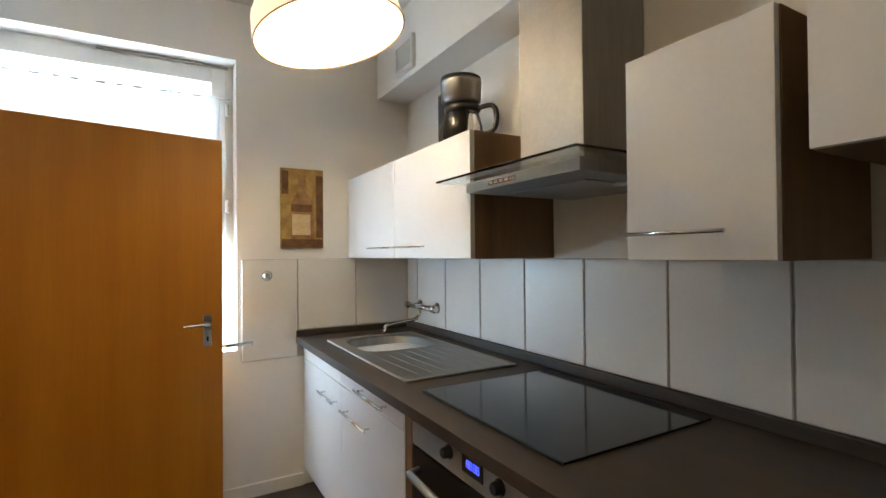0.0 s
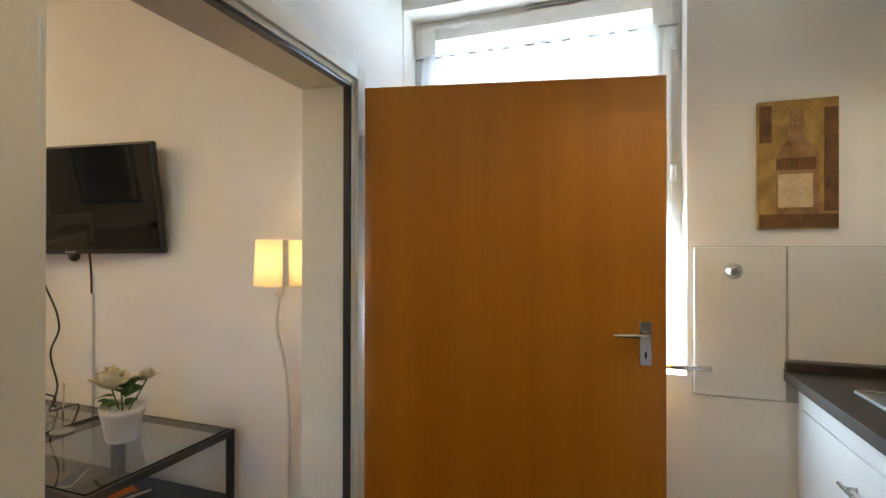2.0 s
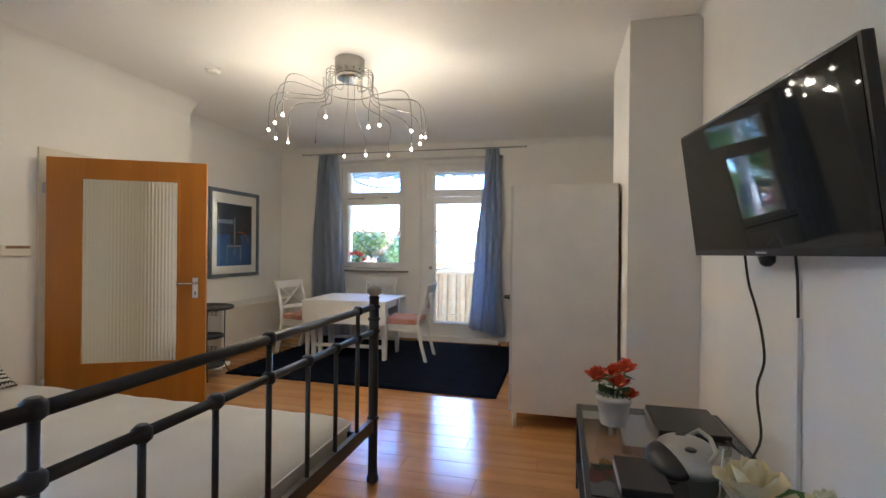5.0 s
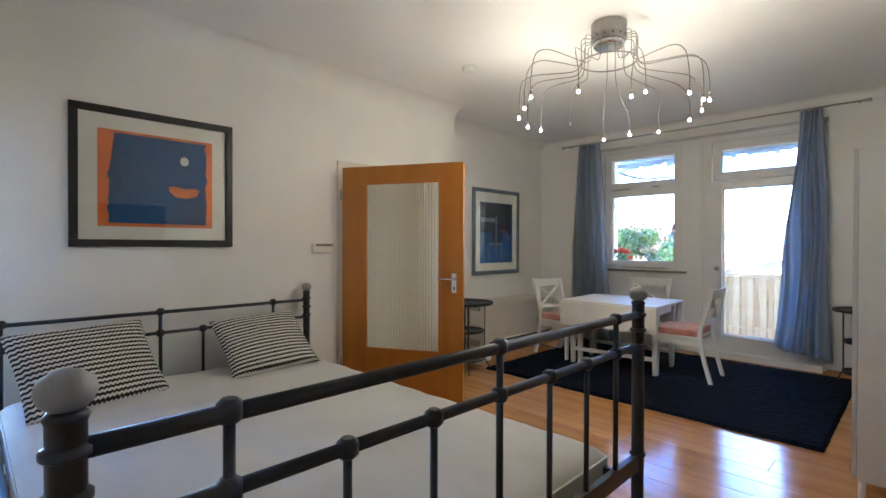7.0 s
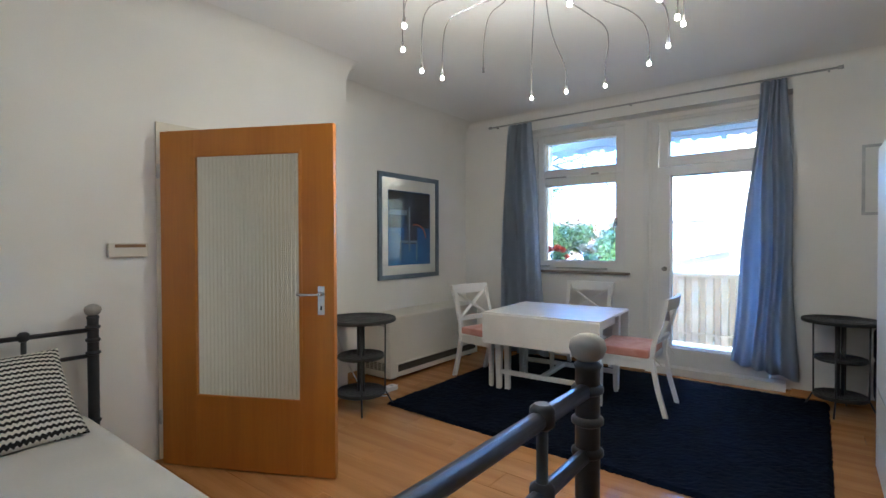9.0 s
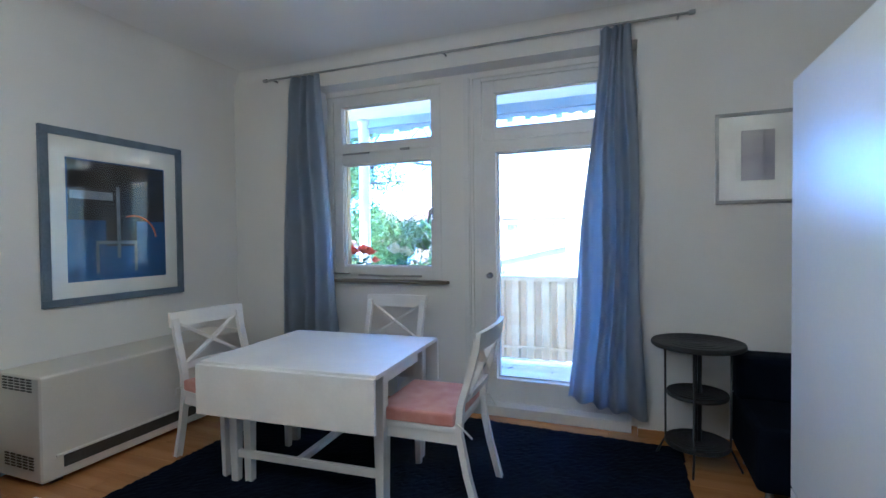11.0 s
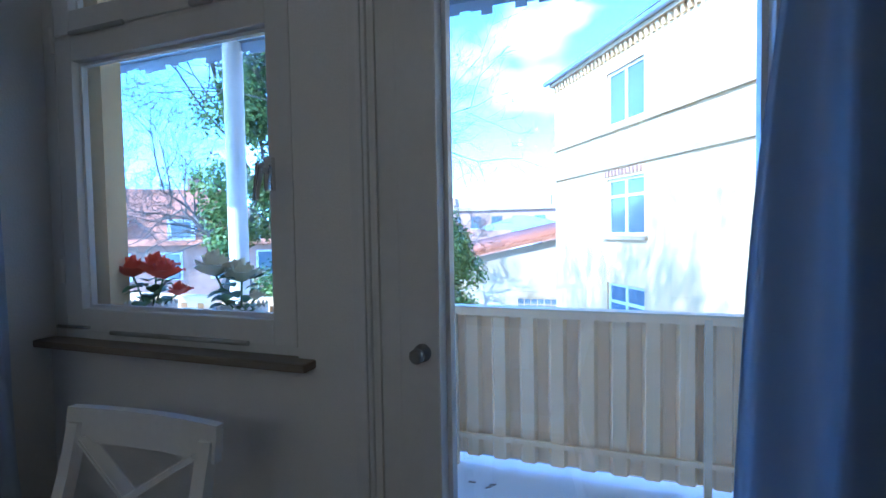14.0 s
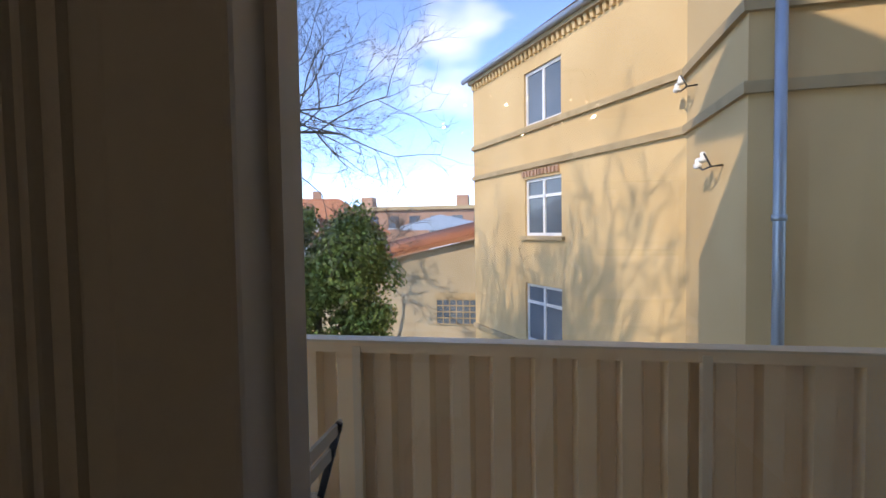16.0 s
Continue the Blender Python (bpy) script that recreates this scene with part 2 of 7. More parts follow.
M_PVC = mottled("white_pvc", (0.70, 0.71, 0.72), (0.80, 0.81, 0.81), 3, 0.35)
M_BARK = mottled("grey_bark", (0.10, 0.085, 0.07), (0.22, 0.195, 0.165), 6, 0.95)
M_EVER = mottled("evergreen_leaf", (0.08, 0.125, 0.02), (0.23, 0.30, 0.07), 3, 0.45, island=0.3)
M_GROUND = mottled("courtyard_ground", (0.10, 0.09, 0.07), (0.20, 0.18, 0.14), 0.5, 0.95)
M_ROPE = base_material("black_cable", (0.02, 0.018, 0.016), 0.5)
M_WHITECABLE = base_material("white_cable", (0.7, 0.69, 0.66), 0.5)
M_ORANGE = mottled("orange_red_paper", (0.62, 0.09, 0.03), (0.75, 0.16, 0.06), 8, 0.6)
M_BLUELED = lit("blue_display", (0.03, 0.06, 1.0), 0.1)

# ---------- mesh helpers ----------


def box(bm, lo, hi, bevel=0.0, turn=None, seg=2):
    x0, y0, z0 = lo
    x1, y1, z1 = hi
    made = bmesh.ops.create_cube(bm, size=1)["verts"]
    for v in made:
        v.co = Vector((x0 + (v.co.x + 0.5) * (x1 - x0), y0 + (v.co.y + 0.5) * (y1 - y0), z0 + (v.co.z + 0.5) * (z1 - z0)))
        if turn:
            v.co = turn @ v.co
    if bevel:
        edges = list({e for v in made for e in v.link_edges})
        bmesh.ops.bevel(bm, geom=edges, offset=bevel, segments=seg, affect="EDGES", profile=0.7)
    return bm


def boxes(*specs, bevel=0.0):
    bm = bmesh.new()
    for lo, hi in specs:
        box(bm, lo, hi, bevel)
    return bm


def one(lo, hi, bevel=0.0, seg=2):
    return box(bmesh.new(), lo, hi, bevel, None, seg)


def tube(bm, points, radius, sides=8, closed=False, radii=None):
    pts = [Vector(p) for p in points]
    rings = []
    count = len(pts)
    up = None
    for i, p in enumerate(pts):
        a = pts[(i - 1) % count] if (closed or i) else p
        b = pts[(i + 1) % count] if (closed or i < count - 1) else p
        d = (b - a).normalized() if (b - a).length else Vector((0, 0, 1))
        if up is None:
            up = d.orthogonal().normalized()
        up = (up - d * up.dot(d)).normalized()
        side = d.cross(up)
        r = radii[i] if radii else radius
        rings.append([bm.verts.new(p + (up * math.cos(k * math.tau / sides) + side * math.sin(k * math.tau / sides)) * r) for k in range(sides)])
    pairs = list(zip(rings, rings[1:])) + ([(rings[-1], rings[0])] if closed else [])
    for r0, r1 in pairs:
        for k in range(sides):
            f = bm.faces.new((r0[k], r0[(k + 1) % sides], r1[(k + 1) % sides], r1[k]))
            f.smooth = True
    if not closed:
        bm.faces.new(rings[0][::-1])
        bm.faces.new(rings[-1])
    return bm


def rounded(points, steps=4):
    """Points along a smooth curve through the given ones."""
    v = [Vector(q) for q in points]
    v = [v[0] * 2 - v[1]] + v + [v[-1] * 2 - v[-2]]
    out_ = []
    for k in range(1, len(v) - 2):
        for m in range(steps):
            t_ = m / steps
            out_.append(0.5 * (2 * v[k] + (v[k + 1] - v[k - 1]) * t_ + (2 * v[k - 1] - 5 * v[k] + 4 * v[k + 1] - v[k + 2]) * t_ * t_ + (3 * v[k] - v[k - 1] - 3 * v[k + 1] + v[k + 2]) * t_ ** 3))
    return out_ + [v[-2]]


def rod(a, b, radius, sides=10):
    return tube(bmesh.new(), [a, b], radius, sides)


def lathe(bm, place, profile, sides=24, turn=None):
    """A solid of revolution: profile is (radius, height) pairs from below to above."""
    rings = []
    for r, h in profile:
        ring = []
        for k in range(sides):
            a = k * math.tau / sides
            p = Vector((max(r, 0.0004) * math.cos(a), max(r, 0.0004) * math.sin(a), h))
            ring.append(bm.verts.new((turn @ p if turn else p) + Vector(place)))
        rings.append(ring)
    for r0, r1 in zip(rings, rings[1:]):
        for k in range(sides):
            f = bm.faces.new((r0[k], r0[(k + 1) % sides], r1[(k + 1) % sides], r1[k]))
            f.smooth = True
    bm.faces.new(rings[0][::-1])
    bm.faces.new(rings[-1])
    return bm


def turned(place, profile, sides=24, turn=None):
    return lathe(bmesh.new(), place, profile, sides, turn)


def bar(bm, a, b, w, d, bevel=0.0):
    """A beam of cross-section w x d from a to b."""
    a, b = Vector(a), Vector(b)
    q = (b - a).to_track_quat("Z", "Y").to_matrix().to_4x4()
    m = Matrix.Translation(a) @ q
    return box(bm, (-w / 2, -d / 2, 0), (w / 2, d / 2, (b - a).length), bevel, m)


def sweep(bm, sections):
    """Joins cross-sections of equal point count into a closed solid."""
    rings = [[bm.verts.new(p) for p in s] for s in sections]
    n = len(rings[0])
    for r0, r1 in zip(rings, rings[1:]):
        for k in range(n):
            bm.faces.new((r0[k], r0[(k + 1) % n], r1[(k + 1) % n], r1[k]))
    bm.faces.new(rings[0][::-1])
    bm.faces.new(rings[-1])
    return bm


def prism(points, z0, z1):
    return sweep(bmesh.new(), [[(x, y, z0) for x, y in points], [(x, y, z1) for x, y in points]])


def finish(bm, name, mat):
    bmesh.ops.recalc_face_normals(bm, faces=bm.faces)
    me = bpy.data.meshes.new(name)
    bm.to_mesh(me)
    bm.free()
    me.materials.append(mat)
    return me


def thing(name, label, category, place=(0, 0, 0), rz=0, group=""):
    ob = new(name)
    ob.empty_display_size = 0.05
    ob.matrix_basis = pose(*place, 0, 0, rz)
    return tagged(ob, label, category, group)


def part(name, bm, mat, parent, label="", local=False):
    """One mesh under a thing or a part. The bmesh is in world metres, or in the thing's own when local."""
    root = parent
    while root.parent:
        root = root.parent
    if not local:
        bmesh.ops.transform(bm, matrix=root.matrix_basis.inverted(), verts=bm.verts)
    ob = new(name, finish(bm, name, mat))
    ob.parent = parent
    return tagged(ob, label)


def structure(name, bm, mat, label=""):
    return tagged(new(name, finish(bm, name, mat)), label, "", "", "structure")


def single(name, bm, mat, label, category, group=""):
    return tagged(new(name, finish(bm, name, mat)), label, category, group)


def pieces(name, mesh, parent, places):
    for m in places:
        ob = new(name, mesh)
        ob.parent = parent
        ob.matrix_basis = m

# ---------- the large structure ----------
CEIL = 2.85
TVX = 3.20

structure("floor", one((-2.2, 0.93, -0.2), (3.42, 7.75, -0.012)), M_GROUT, "subfloor under the laminate")
structure("floor_kitchen", one((-1.6, -1.6, -0.2), (3.75, 0.93, 0.0)), M_KFLOOR, "dark brown kitchen flooring")
structure("ceiling", one((-2.2, 0.93, CEIL), (3.6, 7.75, CEIL + 0.2)), M_CEIL, "white painted ceiling")
structure("ceiling_kitchen", one((-1.7, -1.7, 2.85), (3.9, 0.93, 3.05)), M_CEIL, "white painted kitchen ceiling")



def cove(name, a, b, inward, r):
    """A hollow plaster curve between wall and ceiling, from a to b along the wall."""
    a, b, n_ = Vector((*a, 0)), Vector((*b, 0)), Vector((*inward, 0))
    prof_ = [(-0.02, CEIL + 0.01), (-0.02, CEIL - r)] + [(r * (1 - math.cos(k * math.pi / 40)), CEIL - r + r * math.sin(k * math.pi / 40)) for k in range(21)] + [(r, CEIL + 0.01)]
    bm_ = sweep(bmesh.new(), [[((q + n_ * o).x, (q + n_ * o).y, z) for o, z in prof_] for q in (a, b)])
    structure(name, bm_, M_WALL, "rounded plaster cove between wall and ceiling")


cove("cove_bed_wall", (-1.5, 1.16), (-1.5, 5.05), (1, 0), 0.17)
cove("cove_alcove", (-1.9, 5.05), (-1.9, 7.40), (1, 0), 0.17)
cove("cove_alcove_return", (-1.9, 5.05), (-1.5, 5.05), (0, 1), 0.10)
cove("cove_window_wall", (-1.9, 7.40), (3.2, 7.40), (0, -1), 0.10)
cove("cove_tv_wall", (3.2, 1.16), (3.2, 4.10), (-1, 0), 0.05)

# wall between kitchen and living room, with the doorway
DX0, DX1, DTOP = 1.75, 2.94, 2.03
structure("wall_kitchen_divider", boxes(((-1.7, 0.82, 0), (DX0, 0.93, 2.95)), ((DX1, 0.93, 0), (3.9, 1.16, 2.95)), ((DX0, 0.93, DTOP), (DX1, 1.16, 2.95)), ((-1.7, 0.93, DTOP), (DX0, 1.16, 2.95))), M_WALL, "white plastered dividing wall")
structure("wall_kitchen_south", one((-1.7, -1.65, 0), (3.9, -1.41, 2.95)), M_WALL, "white kitchen wall behind the worktop")
structure("wall_kitchen_west", one((-1.7, -1.41, 0), (-1.5, 0.93, 2.95)), M_WALL, "plain kitchen wall")
KY0, KY1, KZ0, KZ1 = -0.32, 0.925, 0.85, 2.52
structure("wall_kitchen_east", boxes(((3.40, -1.41, 0), (3.72, KY0, 2.95)), ((3.40, KY0, 0), (3.72, KY1, KZ0)), ((3.40, KY0, KZ1), (3.72, KY1, 2.95)), ((3.40, KY1, 0), (3.72, 0.93, 2.95))), M_WALL, "white kitchen wall with the window")
structure("duct_soffit", one((-1.5, -1.41, 2.42), (3.40, -1.19, 2.85), 0.004), M_WALL, "boxed-in duct below the ceiling")

# living room walls
structure("wall_tv", one((TVX, 1.16, 0), (TVX + 0.22, 7.4, 2.95)), M_WALL, "white plastered wall behind the television")
structure("chimney_pier", one((2.76, 4.10, 0), (TVX, 5.05, CEIL), 0.006), M_WALL, "plastered chimney pier")
GY0, GY1, GTOP = 3.60, 4.62, 2.02
structure("wall_bed", boxes(((-1.9, 1.16, 0), (-1.5, GY0, 2.95)), ((-1.9, GY1, -0.1), (-1.5, 5.05, 2.95)), ((-1.9, GY0, GTOP), (-1.5, GY1, 2.95))), M_WALL, "white wall behind the bed with a door opening")
structure("wall_alcove", one((-2.15, 5.05, -0.1), (-1.9, 7.4, 2.95)), M_WALL, "white wall above the storage heater")
structure("wall_hall", boxes(((-3.4, 3.2, 0), (-3.3, 5.05, 2.6)), ((-3.4, 3.1, 0), (-1.9, 3.2, 2.6)), ((-3.4, 5.05, 0), (-2.15, 5.15, 2.6)), ((-3.4, 3.1, 2.6), (-1.9, 5.15, 2.7)), ((-3.4, 3.1, -0.1), (-1.5, 5.05, 0.0))), M_WALL, "plain white hallway behind the glazed door")

# window wall with its shallow recess
NX0, NX1, NZ = -1.03, 1.54, 2.645
WX0, WX1, WZ0, WZ1 = -1.03, 0.07, 1.00, 2.60
BX0, BX1, BZ1 = 0.34, 1.44, 2.60
structure("wall_window", boxes(
    ((-2.15, 7.40, 0), (NX0, 7.76, 2.95)), ((NX1, 7.40, 0), (TVX + 0.22, 7.76, 2.95)), ((NX0, 7.40, NZ), (NX1, 7.76, 2.95)),
    ((NX0, 7.585, 0), (WX1, 7.76, WZ0)), ((WX1, 7.585, 0), (BX0, 7.76, NZ)), ((BX1, 7.585, 0), (NX1, 7.76, NZ)),
    ((NX0, 7.585, WZ1), (WX1, 7.76, NZ)), ((BX0, 7.585, BZ1), (BX1, 7.76, NZ)), ((BX0, 7.585, 0), (BX1, 7.76, 0.02)),
), M_WALL, "white window wall with a recess")


def sash(parent_thing, x0, x1, z0, z1, y, w, name, depth=0.05, rim=0.0, wb=None, wt=None):
    """A wooden sash frame with its pane."""
    wb, wt = wb or w, wt or w
    s = part(name, boxes(((x0, y, z0), (x0 + w, y + depth, z1)), ((x1 - w, y, z0), (x1, y + depth, z1)), ((x0 + w, y, z0), (x1 - w, y + depth, z0 + wb)), ((x0 + w, y, z1 - wt), (x1 - w, y + depth, z1)), bevel=0.006), M_TRIM, parent_thing)
    g = part("pane", one((x0 + w - 0.004, y + depth * 0.8, z0 + wb - 0.004), (x1 - w + 0.004, y + depth * 0.8 + 0.005, z1 - wt + 0.004)), M_GLASS, s)
    g.visible_shadow = False
    bead = bmesh.new()
    for lo, hi in (((x0 + w, y + depth * 0.45, z0 + wb), (x0 + w + 0.012, y + depth * 0.78, z1 - wt)), ((x1 - w - 0.012, y + depth * 0.45, z0 + wb), (x1 - w, y + depth * 0.78, z1 - wt)), ((x0 + w + 0.012, y + depth * 0.45, z0 + wb), (x1 - w - 0.012, y + depth * 0.78, z0 + wb + 0.012)), ((x0 + w + 0.012, y + depth * 0.45, z1 - wt - 0.012), (x1 - w - 0.012, y + depth * 0.78, z1 - wt))):
        box(bead, lo, hi)
    part("glazing_bead", bead, M_TRIM, s)
    return s


window = tagged(new("window_1"), "white-painted wooden casement window with a transom light", "window", "", "structure")
part("window_frame", boxes(((WX0, 7.605, WZ0), (WX0 + 0.06, 7.715, WZ1)), ((WX1 - 0.05, 7.605, WZ0), (WX1, 7.715, WZ1)), ((WX0 + 0.06, 7.605, WZ0), (WX1 - 0.05, 7.715, WZ0 + 0.03)), ((WX0 + 0.06, 7.605, WZ1 - 0.035), (WX1 - 0.05, 7.715, WZ1)), ((WX0 + 0.06, 7.610, 2.075), (WX1 - 0.05, 7.715, 2.105)), bevel=0.004), M_TRIM, window)
low = sash(window, WX0 + 0.07, WX1 - 0.015, 1.025, 2.085, 7.600, 0.085, "lower_sash", 0.06)
sash(window, WX0 + 0.07, WX1 - 0.015, 2.098, 2.585, 7.600, 0.08, "upper_sash", 0.06)
bm = boxes(((-0.035, 7.583, 1.50), (-0.005, 7.601, 1.60)), bevel=0.004)
box(bm, (-0.028, 7.555, 1.55), (-0.012, 7.585, 1.566))
bar(bm, (-0.02, 7.552, 1.575), (-0.042, 7.552, 1.47), 0.018, 0.014, 0.004)
part("window_handle", bm, M_CHROME, low, "grey metal window handle")
for hz in (2.04, 2.45, 1.2):
    part("hinge", rod((WX0 + 0.06, 7.600, hz), (WX0 + 0.06, 7.600, hz + 0.09), 0.009), M_TRIM, window)
part("latch_bar", rod((-0.86, 7.590, 2.092), (-0.60, 7.590, 2.092), 0.008), M_GREYPLASTIC, window, "old metal latch bar")
part("latch_bar", rod((-0.30, 7.590, 2.10), (-0.22, 7.590, 2.10), 0.011), M_GREYPLASTIC, window)
part("stay_rail", rod((-0.72, 7.591, 1.032), (-0.12, 7.591, 1.032), 0.008), M_GREYPLASTIC, window, "metal window stay rail")
part("stay_hook", rod((-0.98, 7.580, 1.045), (-0.80, 7.570, 1.05), 0.006), M_CHROME, window)
structure("window_sill", one((WX0 - 0.02, 7.525, 0.975), (WX1 + 0.06, 7.61, 1.001), 0.008), M_SILL, "worn wooden window sill")
structure("outer_sill", one((WX0 - 0.05, 7.762, 0.905), (WX1 + 0.05, 7.93, 0.935), 0.004), M_TRIM, "pale outer window sill")

door_b = tagged(new("door_1"), "white-painted glazed balcony door, closed", "door", "", "structure")
part("door_frame", boxes(((BX0, 7.595, 0.02), (BX0 + 0.065, 7.715, BZ1)), ((BX1 - 0.06, 7.595, 0.02), (BX1, 7.715, BZ1)), ((BX0 + 0.065, 7.595, BZ1 - 0.03), (BX1 - 0.06, 7.715, BZ1)), ((BX0 + 0.065, 7.595, 2.07), (BX1 - 0.06, 7.715, 2.10)), ((BX0 + 0.065, 7.595, 0.02), (BX1 - 0.06, 7.715, 0.05)), bevel=0.005), M_TRIM, door_b)
leaf = sash(door_b, BX0 + 0.075, BX1 - 0.065, 0.055, 2.095, 7.550, 0.115, "door_leaf", 0.115, wb=0.20, wt=0.09)
sash(door_b, BX0 + 0.075, BX1 - 0.065, 2.105, 2.565, 7.590, 0.095, "top_light", 0.06)
part("weather_strip", one((BX0 + 0.30, 7.635, 0.20), (BX1 - 0.1, 7.650, 0.255), 0.003), M_TRIM, leaf)
bm = turned((0.482, 7.550, 1.055), ((0.024, 0), (0.024, 0.006), (0.009, 0.010), (0.009, 0.026), (0.019, 0.034), (0.020, 0.045), (0.012, 0.054)), 18, pose(0, 0, 0, 90))
part("door_knob", bm, M_WIRE, leaf, "round chrome door knob")
structure("door_threshold", one((BX0 - 0.02, 7.44, 0.001), (BX1 + 0.06, 7.595, 0.075), 0.006), M_TRIM, "white raised threshold")
structure("recess_trim", boxes(((BX0 - 0.075, 7.570, 0.02), (BX0 - 0.02, 7.595, BZ1), ), ((BX0 - 0.045, 7.560, 0.02), (BX0 - 0.03, 7.575, BZ1)), bevel=0.005), M_TRIM, "white moulded door surround")

# kitchen window
kw = tagged(new("window_2"), "white kitchen window behind the open door", "window", "", "structure")
part("window_frame", boxes(((3.55, KY0, KZ0), (3.62, KY0 + 0.05, KZ1)), ((3.55, KY1 - 0.05, KZ0), (3.62, KY1, KZ1)), ((3.55, KY0 + 0.05, KZ1 - 0.05), (3.62, KY1 - 0.05, KZ1)), ((3.55, KY0 + 0.05, KZ0), (3.62, KY1 - 0.05, KZ0 + 0.05)), bevel=0.004), M_TRIM, kw)
kl = part("sash", boxes(((3.53, KY0 + 0.04, KZ0 + 0.04), (3.58, KY0 + 0.12, KZ1 - 0.03)), ((3.53, KY1 - 0.12, KZ0 + 0.04), (3.58, KY1 - 0.04, KZ1 - 0.03)), ((3.53, KY0 + 0.12, KZ1 - 0.11), (3.58, KY1 - 0.12, KZ1 - 0.03)), ((3.53, KY0 + 0.12, KZ0 + 0.04), (3.58, KY1 - 0.12, KZ0 + 0.12)), bevel=0.006), M_TRIM, kw)
g = part("pane", one((3.553, KY0 + 0.115, KZ0 + 0.115), (3.558, KY1 - 0.115, KZ1 - 0.105)), M_GLASS, kl)
g.visible_shadow = False
part("stay_bar", rod((3.535, 0.35, KZ1 - 0.012), (3.535, KY0 + 0.03, KZ1 - 0.012), 0.008), M_GREYPLASTIC, kw)
for hz in (2.22, 1.65):
    part("hinge", rod((3.525, KY0 + 0.035, hz), (3.525, KY0 + 0.035, hz + 0.07), 0.011), M_TRIM, kw)


def curtain(name, mat, label, x_top, x_bot, y, z0, z1, folds, depth, group="", rows=24, along="x", hem=0.0, power=1.0):
    """Hanging cloth: waves that deepen downwards, between changing left and right edges."""
    bm = bmesh.new()
    cols = folds * 10
    grid = []
    for r in range(rows + 1):
        f = r / rows
        a = x_top[0] + (x_bot[0] - x_top[0]) * (f ** power)
        b = x_top[1] + (x_bot[1] - x_top[1]) * f
        line = []
        for c in range(cols + 1):
            u = c / cols
            wob = 0.25 * math.sin(3.1 * u + 5 * f) + 0.15 * math.sin(7.7 * u - 3 * f)
            off = depth * (0.55 + 0.45 * f) * math.sin(u * folds * math.tau + wob * 2 + 0.9 * math.sin(2.2 * u * folds + 1.3))
            p = a + (b - a) * u + 0.012 * math.sin(9 * f + 5 * u)
            z = z1 + (z0 + hem * (1 - u) - z1) * f
            line.append(bm.verts.new((p, y + off, z) if along == "x" else (y + off, p, z)))
        grid.append(line)
    for r in range(rows):
        for c in range(cols):
            q = bm.faces.new((grid[r][c], grid[r][c + 1], grid[r + 1][c + 1], grid[r + 1][c]))
            q.smooth = True
    ob = single(name, bm, mat, label, "curtain", group)
    sol = ob.modifiers.new("thickness", "SOLIDIFY")
    sol.thickness = 0.003
    return ob


curtain("net_curtain", M_NET, "sheer white half curtain on a thin rod in the kitchen window", (KY0 + 0.07, KY1 - 0.05), (KY0 + 0.06, KY1 - 0.05), 3.50, 1.1, 2.325, 12, 0.016, along="y", rows=10)
single("curtain_rod", rod((3.505, KY0 + 0.02, 2.315), (3.505, KY1 - 0.02, 2.315), 0.005), M_CHROME, "thin steel rod of the kitchen half curtain", "curtain rod")

# doorway frame, orange door
frame_bm = boxes(((DX0 - 0.07, 0.80, 0), (DX0, 0.82, DTOP + 0.06)), ((DX1, 0.915, 0), (DX1 + 0.06, 0.93, DTOP + 0.06)), ((DX0, 0.915, DTOP), (DX1, 0.93, DTOP + 0.06)), ((DX0 - 0.002, 0.82, 0), (DX0 + 0.02, 0.93, DTOP)), ((DX1 - 0.02, 0.93, 0), (DX1 + 0.002, 1.165, DTOP)), ((DX0 + 0.02, 0.93, DTOP - 0.02), (DX1 - 0.02, 1.165, DTOP)), bevel=0.004)
door_k = tagged(new("door_2"), "plain orange beech-veneered door, swung wide open into the kitchen", "door", "", "structure")
part("door_frame", frame_bm, M_JAMB, door_k, "cream-painted steel door frame")
part("seal", boxes(((DX1 - 0.03, 0.935, 0), (DX1 - 0.018, 0.965, DTOP - 0.02)), ((DX0 + 0.018, 0.84, 0), (DX0 + 0.024, 0.86, DTOP - 0.02)), ((DX0 + 0.03, 0.935, DTOP - 0.032), (DX1 - 0.03, 0.965, DTOP - 0.018))), M_BLACKPLASTIC, door_k, "dark rubber door seal")
KH = Matrix.Translation((2.955, 0.895, 0)) @ pose(0, 0, 0, 0, 0, -78.2)


